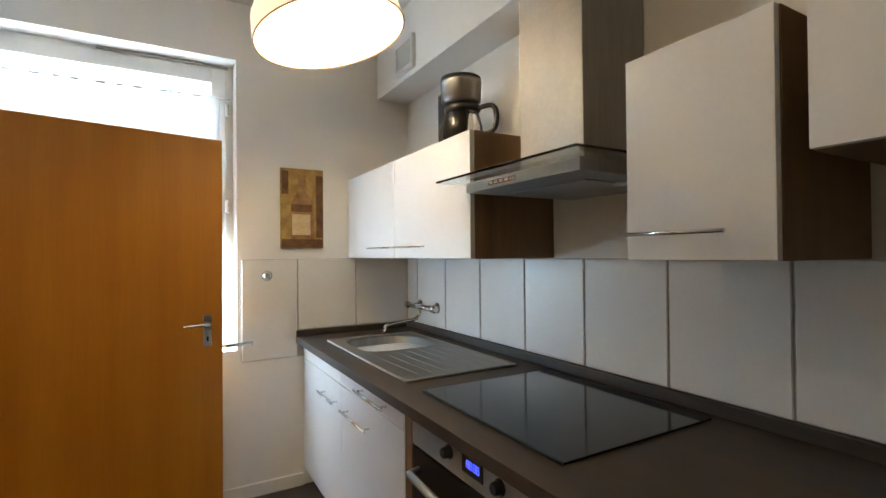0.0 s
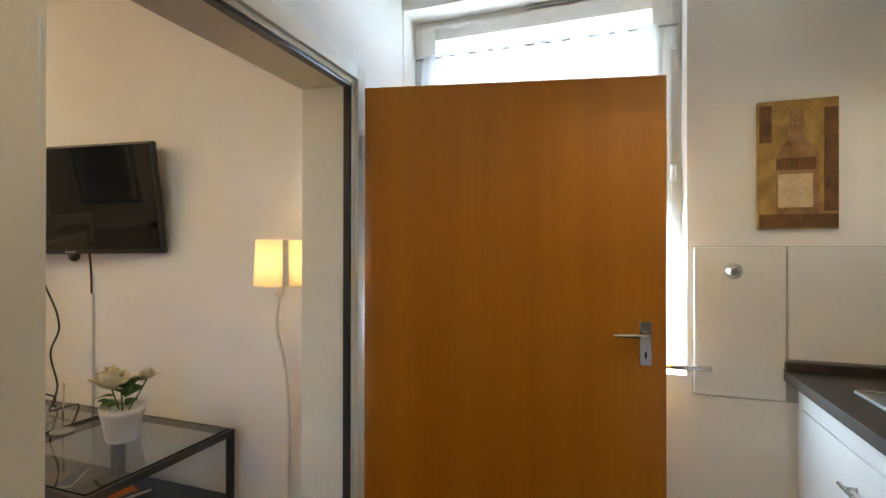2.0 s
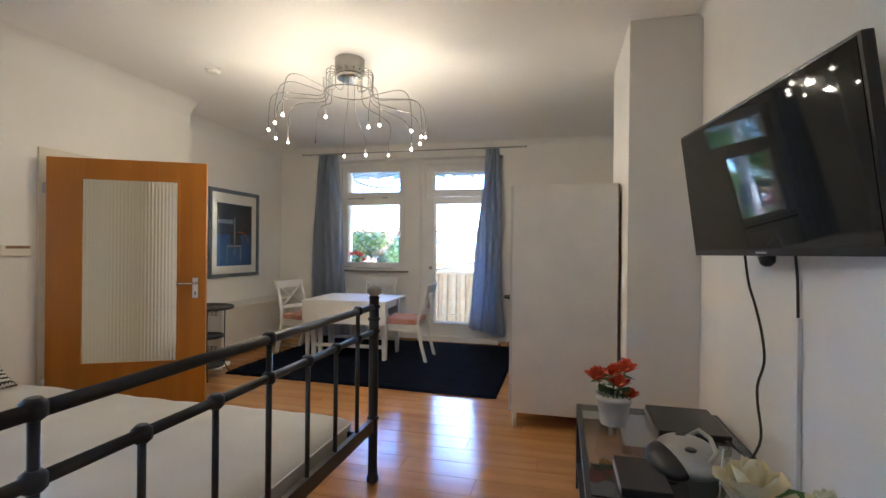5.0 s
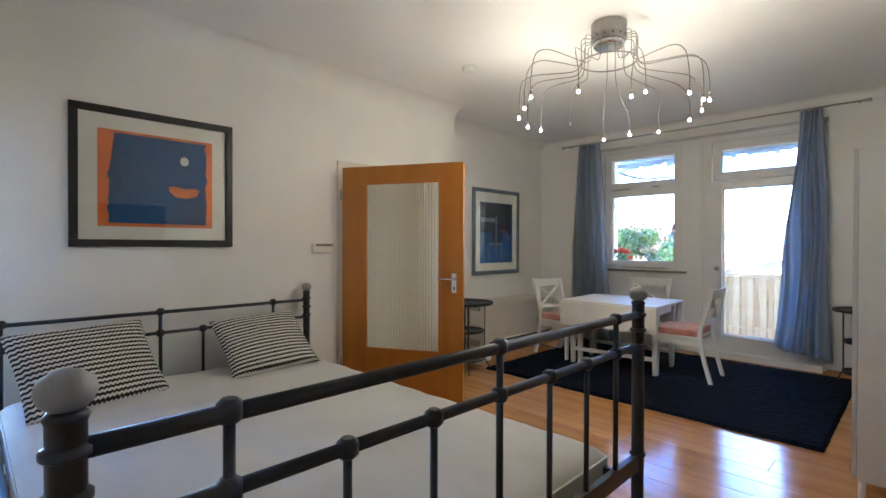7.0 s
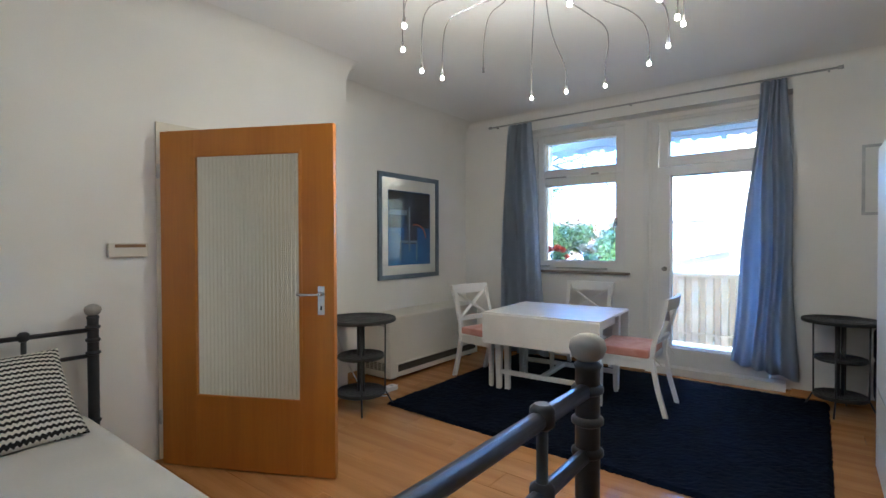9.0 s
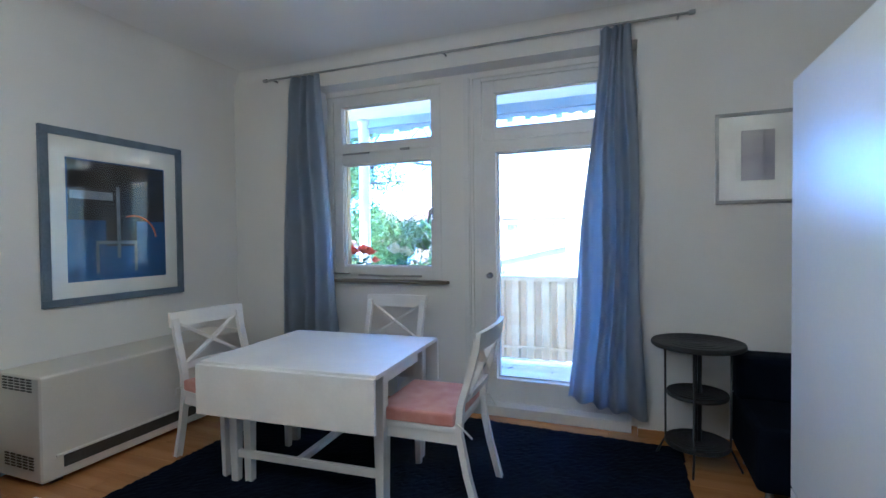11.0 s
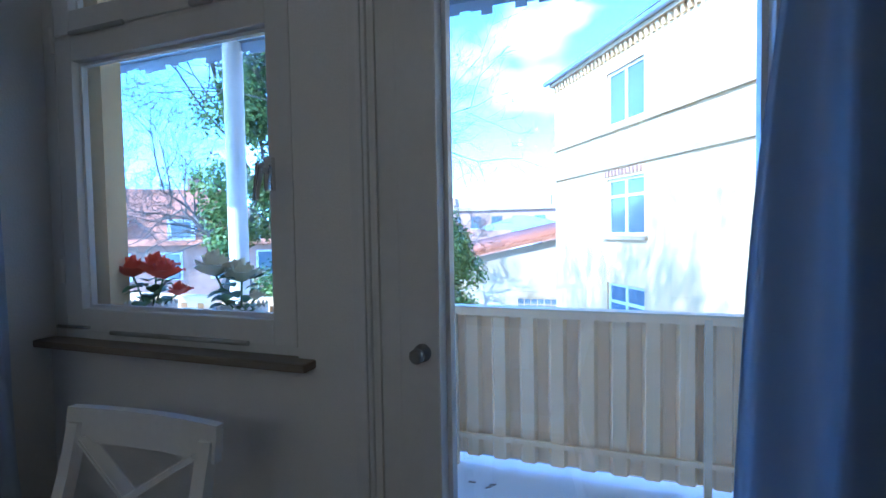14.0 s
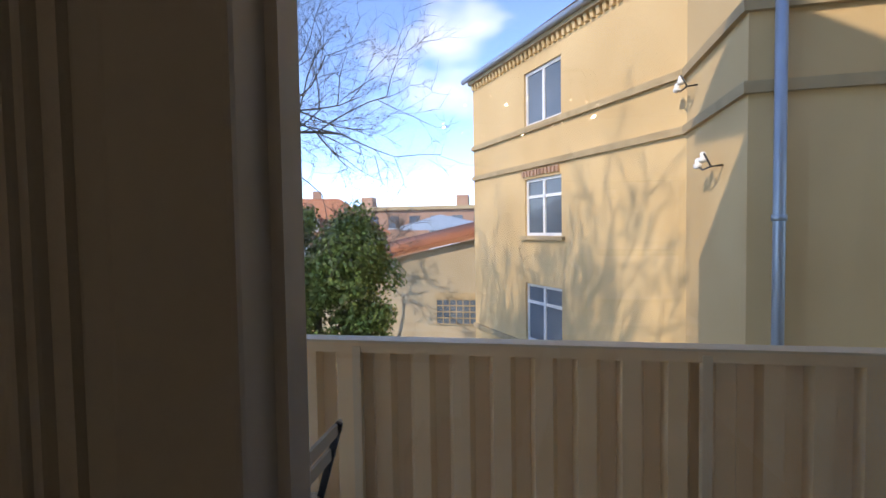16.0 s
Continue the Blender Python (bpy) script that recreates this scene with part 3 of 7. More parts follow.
def leaf_of(door, m, width, top, lever_side, window_box=None):
    """A flush leaf that runs along +x from its hinge, thickness along y, with lever, plate and hinges."""
    t = 0.04
    if window_box:
        x0, x1, z0, z1 = window_box
        bm = boxes(((0, 0, 0.008), (x0, t, top)), ((x1, 0, 0.008), (width, t, top)), ((x0, 0, 0.008), (x1, t, z0)), ((x0, 0, z1), (x1, t, top)), bevel=0.003)
    else:
        bm = one((0, 0, 0.008), (width, t, top), 0.004)
    bmesh.ops.transform(bm, matrix=m, verts=bm.verts)
    lf = part("door_leaf", bm, M_VENEER, door)
    for sgn, y in ((-1, 0), (1, t)):
        hx = width - 0.075
        bm = one((hx - 0.021, min(y, y + sgn * 0.006), 0.93), (hx + 0.021, max(y, y + sgn * 0.006), 1.09), 0.002)
        lathe(bm, (hx, y, 1.045), ((0.011, 0), (0.011, 0.045)), 14, pose(0, 0, 0, -90 * sgn))
        tube(bm, [(hx, y + sgn * 0.045, 1.045), (hx - 0.03, y + sgn * 0.052, 1.045), (hx - 0.125, y + sgn * 0.05, 1.045)], 0.0085, 10)
        bmesh.ops.transform(bm, matrix=m, verts=bm.verts)
        h = part("door_handle", bm, M_CHROME, lf, "chrome lever handle on a long plate")
        bm = one((hx - 0.004, min(y + sgn * 0.006, y + sgn * 0.0075), 0.955), (hx + 0.004, max(y + sgn * 0.006, y + sgn * 0.0075), 0.98))
        bmesh.ops.transform(bm, matrix=m, verts=bm.verts)
        part("keyhole", bm, M_BLACKPLASTIC, lf)
    for z in (0.25, 1.72):
        bm = tube(bmesh.new(), [(-0.006, -0.006, z), (-0.006, -0.006, z + 0.085)], 0.010, 10)
        box(bm, (-0.02, -0.01, z + 0.01), (0.0, 0.002, z + 0.075))
        bmesh.ops.transform(bm, matrix=m, verts=bm.verts)
        part("hinge", bm, M_GREYPLASTIC, lf)
    return lf


leaf_of(door_k, KH, 1.145, 2.0, 1)
# glazed door of the living room
GH = Matrix.Translation((-1.395, 3.515, 0)) @ pose(0, 0, 0, 0, 0, 27.4)
door_g = tagged(new("door_3"), "orange beech-veneered door with a ribbed glass panel, standing open", "door", "", "structure")
glf = leaf_of(door_g, GH, 1.10, 2.0, 1, (0.225, 0.90, 0.43, 1.85))
bm = bmesh.new()
n = 27
prof = []
for k in range(n * 4 + 1):
    prof.append((0.227 + 0.671 * k / (n * 4), 0.0017 * math.sin(k / 4 * math.tau)))
lo = [bm.verts.new((x, 0.017 + d, 0.435)) for x, d in prof]
hi = [bm.verts.new((x, 0.017 + d, 1.845)) for x, d in prof]
lo2 = [bm.verts.new((x, 0.025, 0.435)) for x, d in prof]
hi2 = [bm.verts.new((x, 0.025, 1.845)) for x, d in prof]
for k in range(len(prof) - 1):
    f = bm.faces.new((lo[k], lo[k + 1], hi[k + 1], hi[k]))
    f.smooth = True
    bm.faces.new((lo2[k + 1], lo2[k], hi2[k], hi2[k + 1]))
    bm.faces.new((lo[k + 1], lo[k], lo2[k], lo2[k + 1]))
    bm.faces.new((hi[k], hi[k + 1], hi2[k + 1], hi2[k]))
bmesh.ops.transform(bm, matrix=GH, verts=bm.verts)
rg = part("ribbed_pane", bm, M_RIBGLASS, glf, "vertically ribbed obscured glass")
bm = boxes(((0.217, -0.004, 0.422), (0.235, 0.01, 1.858)), ((0.89, -0.004, 0.422), (0.908, 0.01, 1.858)), ((0.235, -0.004, 0.422), (0.89, 0.01, 0.44)), ((0.235, -0.004, 1.84), (0.89, 0.01, 1.858)), bevel=0.003)
bmesh.ops.transform(bm, matrix=GH, verts=bm.verts)
part("glazing_bead", bm, M_VENEER, glf)
part("door_frame", boxes(((-1.505, GY0 - 0.07, 0), (-1.485, GY0, GTOP + 0.06)), ((-1.505, GY1, 0), (-1.485, GY1 + 0.07, GTOP + 0.06)), ((-1.505, GY0, GTOP), (-1.485, GY1, GTOP + 0.06)), ((-1.9, GY0 - 0.001, 0), (-1.5, GY0 + 0.02, GTOP)), ((-1.9, GY1 - 0.02, 0), (-1.5, GY1 + 0.001, GTOP)), bevel=0.004), M_JAMB, door_g, "cream-painted door frame")

# skirting
structure("baseboard", boxes(((TVX - 0.015, 1.16, 0), (TVX, 4.10, 0.06)), ((NX1, 7.385, 0), (TVX, 7.40, 0.06)), ((-1.9, 7.385, 0), (NX0, 7.40, 0.06)), ((2.745, 4.10, 0), (2.76, 5.05, 0.06)), ((2.76, 4.085, 0), (TVX - 0.015, 4.10, 0.06)), ((-1.5, GY1 + 0.07, 0), (-1.485, 5.05, 0.06)), ((-1.9, 5.05, 0), (-1.485, 5.065, 0.06)), ((-1.9, 5.065, 0), (-1.885, 5.55, 0.06)), bevel=0.003), M_SKIRT, "laminate wood skirting")
structure("baseboard_kitchen", one((3.385, -0.69, 0), (3.40, 0.90, 0.075), 0.003), M_TRIM, "white kitchen skirting")

# ---------- kitchen ----------


def pull_handle(parent_part, a, b, out, r=0.006):
    """A bar handle on two posts."""
    a, b, out = Vector(a), Vector(b), Vector(out)
    d = (b - a).normalized() * 0.03
    bm = tube(bmesh.new(), [a + out, b + out], r, 10)
    tube(bm, [a + d, a + d + out], r * 0.8, 8)
    tube(bm, [b - d, b - d + out], r * 0.8, 8)
    return part("handle", bm, M_CHROME, parent_part, "brushed steel bar handle")


def base_unit(name, label, x0, x1, side):
    u = thing(name, label, "kitchen cabinet", ((x0 + x1) / 2, -1.05, 0))
    part("body", one((x0 + 0.002, -1.395, 0.10), (x1 - 0.002, -0.712, 0.862), 0.002), side, u)
    part("plinth", one((x0 + 0.002, -1.39, 0), (x1 - 0.002, -0.76, 0.10)), M_BROWN, u)
    return u


YF = -0.692
sink_u = base_unit("sink_cabinet", "white lacquered kitchen base cabinet with steel bar handles under the sink", 1.955, 3.36, M_WHITE)
part("filler_strip", one((3.362, -0.72, 0.10), (3.398, YF - 0.004, 0.862)), M_WHITE, sink_u)
fr = part("blind_front", one((2.664, -0.711, 0.775), (3.358, YF, 0.858), 0.003), M_WHITE, sink_u)
dr = part("drawer_front", one((1.958, -0.711, 0.775), (2.660, YF, 0.858), 0.003), M_WHITE, sink_u)
pull_handle(dr, (2.09, YF, 0.815), (2.40, YF, 0.815), (0, 0.032, 0))
for x0, x1, h0, h1 in ((1.958, 2.660, 2.27, 2.59), (2.664, 3.358, 2.70, 2.96)):
    d = part("door", one((x0, -0.711, 0.11), (x1, YF, 0.770), 0.003), M_WHITE, sink_u)
    pull_handle(d, (h0, YF, 0.675), (h1, YF, 0.675), (0, 0.032, 0))

oven_u = base_unit("oven_cabinet", "dark walnut-fronted oven housing with a steel built-in oven", 1.20, 1.955, M_BROWN)
part("side_panel", one((1.90, -0.711, 0.11), (1.952, YF, 0.858), 0.002), M_BROWN, oven_u)
cp = part("control_panel", one((1.225, -0.711, 0.755), (1.895, YF, 0.858), 0.003), M_STEEL, oven_u, "brushed steel oven control panel")
for kx in (1.65, 1.40):
    part("knob", turned((kx, YF, 0.81), ((0.022, 0), (0.022, 0.004), (0.017, 0.006), (0.016, 0.022), (0.013, 0.025)), 18, pose(0, 0, 0, -90)), M_BLACKPLASTIC, cp)
clk = part("clock_window", one((1.475, YF, 0.785), (1.575, YF + 0.003, 0.838)), M_BLACKPLASTIC, cp)
bm = bmesh.new()
for x in (1.545, 1.530, 1.511, 1.496):
    for zz in (0.803, 0.813, 0.823):
        box(bm, (x - 0.005, YF + 0.003, zz - 0.001), (x + 0.005, YF + 0.004, zz + 0.001))
    box(bm, (x - 0.006, YF + 0.003, 0.803), (x - 0.0045, YF + 0.004, 0.823))
    box(bm, (x + 0.0045, YF + 0.003, 0.803), (x + 0.006, YF + 0.004, 0.823))
part("clock_digits", bm, M_BLUELED, cp, "glowing blue clock digits")
od = part("oven_door", one((1.225, -0.711, 0.20), (1.895, YF, 0.745), 0.004), M_BLACKPLASTIC, oven_u, "black glass oven door")
part("oven_handle", tube(bmesh.new(), [(1.27, YF, 0.68), (1.30, YF + 0.05, 0.69), (1.56, YF + 0.07, 0.70), (1.82, YF + 0.05, 0.69), (1.85, YF, 0.68)], 0.012, 12), M_STEEL, od)

end_u = base_unit("base_cabinet", "dark walnut kitchen base cabinet beside the oven", 0.20, 1.198, M_BROWN)
part("door", one((0.203, -0.711, 0.11), (1.195, YF, 0.858), 0.003), M_BROWN, end_u)

top_w = thing("worktop", "long dark wood-grain laminate kitchen worktop", "worktop", (1.8, -1.03, 0.865))
SX0, SX1, SY0, SY1 = 2.65, 3.08, -1.25, -0.82
for lo, hi in (((0.18, -1.408, 0.865), (SX0, -0.648, 0.903)), ((SX1, -1.408, 0.865), (3.398, -0.648, 0.903)), ((SX0, -1.408, 0.865), (SX1, SY0, 0.903)), ((SX0, SY1, 0.865), (SX1, -0.648, 0.903))):
    part("slab", one(lo, hi, 0.002), M_COUNTER, top_w)
up = thing("worktop_upstand", "dark upstand strip along the back of the worktop", "trim strip", (1.8, -1.39, 0.903))
part("long_strip", one((0.18, -1.408, 0.904), (3.397, -1.378, 0.945), 0.006), M_COUNTER, up)
part("short_strip", one((3.367, -1.377, 0.904), (3.397, -0.650, 0.937), 0.006), M_COUNTER, up)

sk = thing("sink", "stainless steel inset sink with a ribbed draining board", "sink", (2.6, -1.03, 0.904))
bm = boxes(((2.08, -1.29, 0.904), (SX0 - 0.001, -0.757, 0.910)), ((SX1, -1.29, 0.904), (3.115, -0.757, 0.910)), ((SX0 - 0.001, -1.29, 0.904), (SX1, SY0, 0.910)), ((SX0 - 0.001, SY1, 0.904), (SX1, -0.757, 0.910)), bevel=0.002)
part("rim", bm, M_SINK, sk)
part("raised_edge", tube(bmesh.new(), [(2.083, -1.287, 0.911), (3.112, -1.287, 0.911), (3.112, -0.76, 0.911), (2.083, -0.76, 0.911), (2.083, -1.287, 0.911)], 0.004, 8), M_STEEL, sk, "bright rolled steel edge")
bm = bmesh.new()
secs = []
for z, inset, power in ((0.9095, 0.0, 0.02), (0.909, 0.003, 0.5), (0.90, 0.009, 0.55), (0.80, 0.028, 0.6), (0.772, 0.05, 0.65), (0.760, 0.085, 0.7), (0.757, 0.13, 0.8), (0.7555, 0.17, 1.0)):
    pts = []
    for k in range(32):
        a = k * math.tau / 32
        cx, cy = (SX0 + SX1) / 2, (SY0 + SY1) / 2
        ex = math.copysign(abs(math.cos(a)) ** power, math.cos(a)) * ((SX1 - SX0) / 2 - inset)
        ey = math.copysign(abs(math.sin(a)) ** power, math.sin(a)) * ((SY1 - SY0) / 2 - inset)
        pts.append(bm.verts.new((cx + ex, cy + ey, z)))
    secs.append(pts)
for r0, r1 in zip(secs, secs[1:]):
    for k in range(32):
        f = bm.faces.new((r0[k], r0[(k + 1) % 32], r1[(k + 1) % 32], r1[k]))
        f.smooth = r0 is not secs[0]
bm.faces.new(secs[-1])
part("bowl", bm, M_SINK, sk)
part("drain", turned((2.865, -1.035, 0.757), ((0.04, 0), (0.042, 0.004), (0.03, 0.005)), 20), M_CHROME, sk)
for k in range(7):
    y = -1.22 + k * 0.062
    part("drainer_rib", tube(bmesh.new(), [(2.15, y, 0.909), (2.38, y + 0.012, 0.9105), (2.61, y + 0.02, 0.909)], 0.002, 6), M_SINK, sk)

hob = thing("ceramic_hob", "black ceramic glass hob set into the worktop", "hob", (1.62, -1.06, 0.904))
part("glass_plate", one((1.25, -1.34, 0.904), (1.945, -0.762, 0.910), 0.002), M_HOB, hob)
part("front_edge", one((1.25, -0.7615, 0.904), (1.945, -0.756, 0.9105), 0.001), M_BLACKPLASTIC, hob, "thin dark edge strip")

TX = 3.09
tap = thing("wall_tap", "chrome two-handle wall-mounted sink tap", "tap", (TX, -1.40, 1.06))
part("body", tube(bmesh.new(), [(TX - 0.15, -1.34, 1.065), (TX + 0.15, -1.34, 1.065)], 0.016, 14), M_CHROME, tap)
for x in (TX - 0.11, TX + 0.11):
    part("wall_flange", turned((x, -1.405, 1.065), ((0.034, 0), (0.034, 0.012), (0.017, 0.02), (0.017, 0.06)), 20, pose(0, 0, 0, -90)), M_CHROME, tap)
for x, s in ((TX - 0.155, -1), (TX + 0.155, 1)):
    part("tap_handle", turned((x, -1.34, 1.065), ((0.018, 0), (0.023, 0.01), (0.023, 0.035), (0.016, 0.045)), 16, pose(0, 0, 0, 0, 90 * s)), M_CHROME, tap)
part("spout", tube(bmesh.new(), [(TX, -1.34, 1.065), (TX, -1.333, 1.02), (TX, -1.318, 0.998), (TX, -1.285, 0.988), (TX, -1.13, 0.975), (TX, -1.105, 0.965), (TX, -1.097, 0.93)], 0.011, 12), M_CHROME, tap)


def wall_unit(name, label, x0, x1, z0, z1, doors, handles, side):
    u = thing(name, label, "wall cabinet", ((x0 + x1) / 2, -1.2, z0))
    part("body", one((x0, -1.405, z0), (x1, -1.003, z1), 0.002), side, u)
    for (a, b), h in zip(doors, handles):
        d = part("door", one((a + 0.002, -1.002, z0 + 0.001), (b - 0.002, -0.982, z1 - 0.001), 0.003), M_WHITE, u)
        if h:
            pull_handle(d, (h[0], -0.982, h[2]), (h[1], -0.982, h[2]), (0, 0.03, 0), 0.005)
    return u


wall_unit("wall_cabinet", "white lacquered two-door wall cabinet with walnut sides", 1.965, 3.397, 1.372, 1.872, ((1.965, 2.675), (2.675, 3.397)), ((2.32, 2.62, 1.428), (2.67, 2.98, 1.428)), M_BROWN)
wall_unit("wall_cabinet", "white lacquered single-door wall cabinet with walnut sides beside the hood", 0.90, 1.247, 1.372, 1.872, ((0.90, 1.247),), ((0.985, 1.225, 1.435),), M_BROWN)
c3 = wall_unit("wall_cabinet", "short white lacquered wall cabinet with an orange-red paper on its door", 0.22, 0.850, 1.575, 2.18, ((0.22, 0.850),), (None,), M_BROWN)
single("paper_note", one((0.60, -0.981, 1.84), (0.832, -0.979, 2.10)), M_ORANGE, "orange-red paper stuck on the cabinet door", "paper")

hood = thing("cooker_hood", "stainless steel chimney cooker hood with a flat glass visor", "cooker hood", (1.62, -1.2, 1.58))
part("chimney", one((1.51, -1.405, 1.657), (1.82, -1.11, 2.42), 0.004), M_STEEL, hood)
part("upper_chimney", one((1.512, -1.188, 2.42), (1.818, -1.112, 2.848), 0.003), M_STEEL, hood)
part("glass_visor", one((1.262, -1.40, 1.648), (1.955, -0.825, 1.656), 0.002), M_SMOKE, hood, "clear glass visor")
body = part("body", one((1.32, -1.405, 1.606), (1.86, -0.895, 1.642), 0.004), M_STEEL, hood)
part("filter_panel", one((1.42, -1.36, 1.601), (1.82, -1.02, 1.605)), M_GREYPLASTIC, body)
part("hood_light", turned((1.42, -1.18, 1.600), ((0.03, 0), (0.03, 0.005)), 18), M_SATIN, body)
part("button_strip", one((1.58, -0.895, 1.616), (1.72, -0.891, 1.631), 0.002), M_CHROME, body)
for k in range(5):
    part("button", one((1.586 + k * 0.027, -0.891, 1.619), (1.604 + k * 0.027, -0.889, 1.628)), M_GREYPLASTIC, body)

cm = thing("coffee_maker", "black and steel filter coffee maker with a glass jug", "coffee maker", (2.33, -1.18, 1.873))
part("base", turned((2.33, -1.18, 1.873), ((0.10, 0), (0.105, 0.006), (0.105, 0.045), (0.095, 0.055)), 28), M_BLACKPLASTIC, cm)
part("column", one((2.385, -1.235, 1.925), (2.475, -1.125, 2.23), 0.025, 3), M_BLACKPLASTIC, cm)
part("filter_housing", turned((2.34, -1.18, 2.135), ((0.075, 0), (0.093, 0.02), (0.097, 0.115), (0.099, 0.12), (0.094, 0.135)), 28), M_WIRE, cm, "brushed steel filter housing")
part("lid", turned((2.34, -1.18, 2.271), ((0.097, 0), (0.095, 0.012), (0.05, 0.018)), 28), M_BLACKPLASTIC, cm)
jug = part("jug", turned((2.33, -1.18, 1.930), ((0.082, 0), (0.096, 0.02), (0.097, 0.07), (0.082, 0.14), (0.076, 0.155)), 28), M_GLASS, cm, "glass coffee jug")
part("jug_collar", turned((2.33, -1.18, 2.085), ((0.078, 0), (0.086, 0.012), (0.086, 0.035), (0.06, 0.045)), 28), M_BLACKPLASTIC, jug)
part("jug_handle", tube(bmesh.new(), rounded([(2.275, -1.215, 2.10), (2.21, -1.26, 2.11), (2.19, -1.275, 2.06), (2.20, -1.27, 1.98), (2.235, -1.245, 1.955)]), 0.013, 10), M_BLACKPLASTIC, jug)
for o_ in (cm, *cm.children_recursive):
    if o_.type == "MESH":
        o_.data.transform(Matrix.Diagonal((1, 1, 0.84, 1)))
single("loose_cable", tube(bmesh.new(), rounded([(2.45, -1.20, 1.90), (2.55, -1.10, 1.885), (2.66, -1.08, 1.877), (2.80, -1.20, 1.878), (2.86, -1.39, 1.89)]), 0.004, 6), M_ROPE, "black power cord of the coffee maker on the cabinet", "cable")

vent = thing("wall_vent", "white plastic ventilation cover on the duct", "vent", (2.95, -1.19, 2.53))
part("frame", boxes(((2.83, -1.19, 2.45), (3.07, -1.165, 2.475)), ((2.83, -1.19, 2.615), (3.07, -1.165, 2.64)), ((2.83, -1.19, 2.475), (2.855, -1.165, 2.615)), ((3.045, -1.19, 2.475), (3.07, -1.165, 2.615)), bevel=0.004), M_SATIN, vent)
part("backing", one((2.855, -1.189, 2.475), (3.045, -1.186, 2.615)), M_GREYPLASTIC, vent)
for k in range(9):
    z = 2.482 + k * 0.0155
    part("slat", one((2.856, -1.186, z), (3.044, -1.172, z + 0.006)), M_SATIN, vent)

TILT = Matrix.Translation((2.22, -0.52, 2.23)) @ Matrix.Rotation(radians(-13), 4, Vector((0.87, -0.5, 0))) @ Matrix.Translation((-2.25, 0.54, -2.20))
pend = thing("pendant_lamp", "glowing white glass bowl pendant lamp", "pendant lamp", (2.25, -0.54, 2.2))
bm = bmesh.new()
prof = [(0.285, 0.0), (0.288, 0.01), (0.275, 0.09), (0.225, 0.17), (0.13, 0.23), (0.03, 0.25)]
rings = [[bm.verts.new((2.25 + r * math.cos(k * math.tau / 40), -0.54 + r * math.sin(k * math.tau / 40), 2.20 + h)) for k in range(40)] for r, h in prof]
for r0, r1 in zip(rings, rings[1:]):
    for k in range(40):
        f = bm.faces.new((r0[k], r0[(k + 1) % 40], r1[(k + 1) % 40], r1[k]))
        f.smooth = True
bmesh.ops.transform(bm, matrix=TILT, verts=bm.verts)
sh = part("shade", bm, M_KSHADE, pend)
part("rim", tube(bmesh.new(), [TILT @ Vector((2.25 + 0.286 * math.cos(k * math.tau / 40), -0.54 + 0.286 * math.sin(k * math.tau / 40), 2.2)) for k in range(40)], 0.003, 6, True), M_BROWN, pend)
part("suspension", rod((2.25, -0.54, 2.44), (2.25, -0.54, 2.85), 0.006), M_CHROME, pend)
part("bulb_ring", tube(bmesh.new(), [(2.25 + 0.06 * math.cos(k * math.tau / 20), -0.54 + 0.06 * math.sin(k * math.tau / 20), 2.30) for k in range(20)], 0.012, 8, True), M_BULB, pend)

bare = thing("bulb_pendant", "bare glowing bulb hanging on a white cord in the kitchen", "pendant lamp", (1.26, 0.23, 2.2))
part("cord", rod((1.26, 0.23, 2.33), (1.26, 0.23, 2.85), 0.004), M_WHITECABLE, bare)
part("socket", turned((1.26, 0.23, 2.25), ((0.016, 0), (0.020, 0.01), (0.020, 0.06), (0.008, 0.085)), 16), M_SATIN, bare)
part("ceiling_rose", turned((1.26, 0.23, 2.80), ((0.02, 0), (0.045, 0.03), (0.05, 0.05)), 20), M_SATIN, bare)

kp = thing("canvas_picture", "small unframed canvas of a brown wine bottle and label", "picture", (3.39, -0.69, 1.43))
part("canvas", one((3.375, -0.815, 1.435), (3.399, -0.56, 1.917), 0.003), mottled("canvas_brown", (0.16, 0.075, 0.02), (0.52, 0.33, 0.10), 14, 0.8, bump=0.3, bump_scale=200), kp)
M_BOT = mottled("painted_bottle", (0.14, 0.055, 0.02), (0.42, 0.24, 0.10), 16, 0.8)
M_LAB = mottled("painted_label", (0.48, 0.33, 0.17), (0.68, 0.52, 0.32), 20, 0.8)
M_DKP = mottled("painted_dark", (0.05, 0.02, 0.008), (0.24, 0.11, 0.035), 16, 0.8)
bm = sweep(bmesh.new(), [[(3.3745, y, z) for y, z in ((-0.62, 1.47), (-0.755, 1.47), (-0.755, 1.71), (-0.715, 1.77), (-0.705, 1.88), (-0.665, 1.88), (-0.655, 1.77), (-0.62, 1.71))], [(3.376, y, z) for y, z in ((-0.62, 1.47), (-0.755, 1.47), (-0.755, 1.71), (-0.715, 1.77), (-0.705, 1.88), (-0.665, 1.88), (-0.655, 1.77), (-0.62, 1.71))]])
part("painted_bottle", bm, M_BOT, kp)
part("painted_label", one((3.3732, -0.735, 1.515), (3.3742, -0.625, 1.64)), M_LAB, kp)
part("painted_patch", boxes(((3.374, -0.812, 1.44), (3.3752, -0.565, 1.49)), ((3.374, -0.812, 1.50), (3.3752, -0.77, 1.88)), ((3.374, -0.605, 1.76), (3.3752, -0.565, 1.90)), ((3.3737, -0.745, 1.655), (3.3744, -0.62, 1.70))), M_DKP, kp)

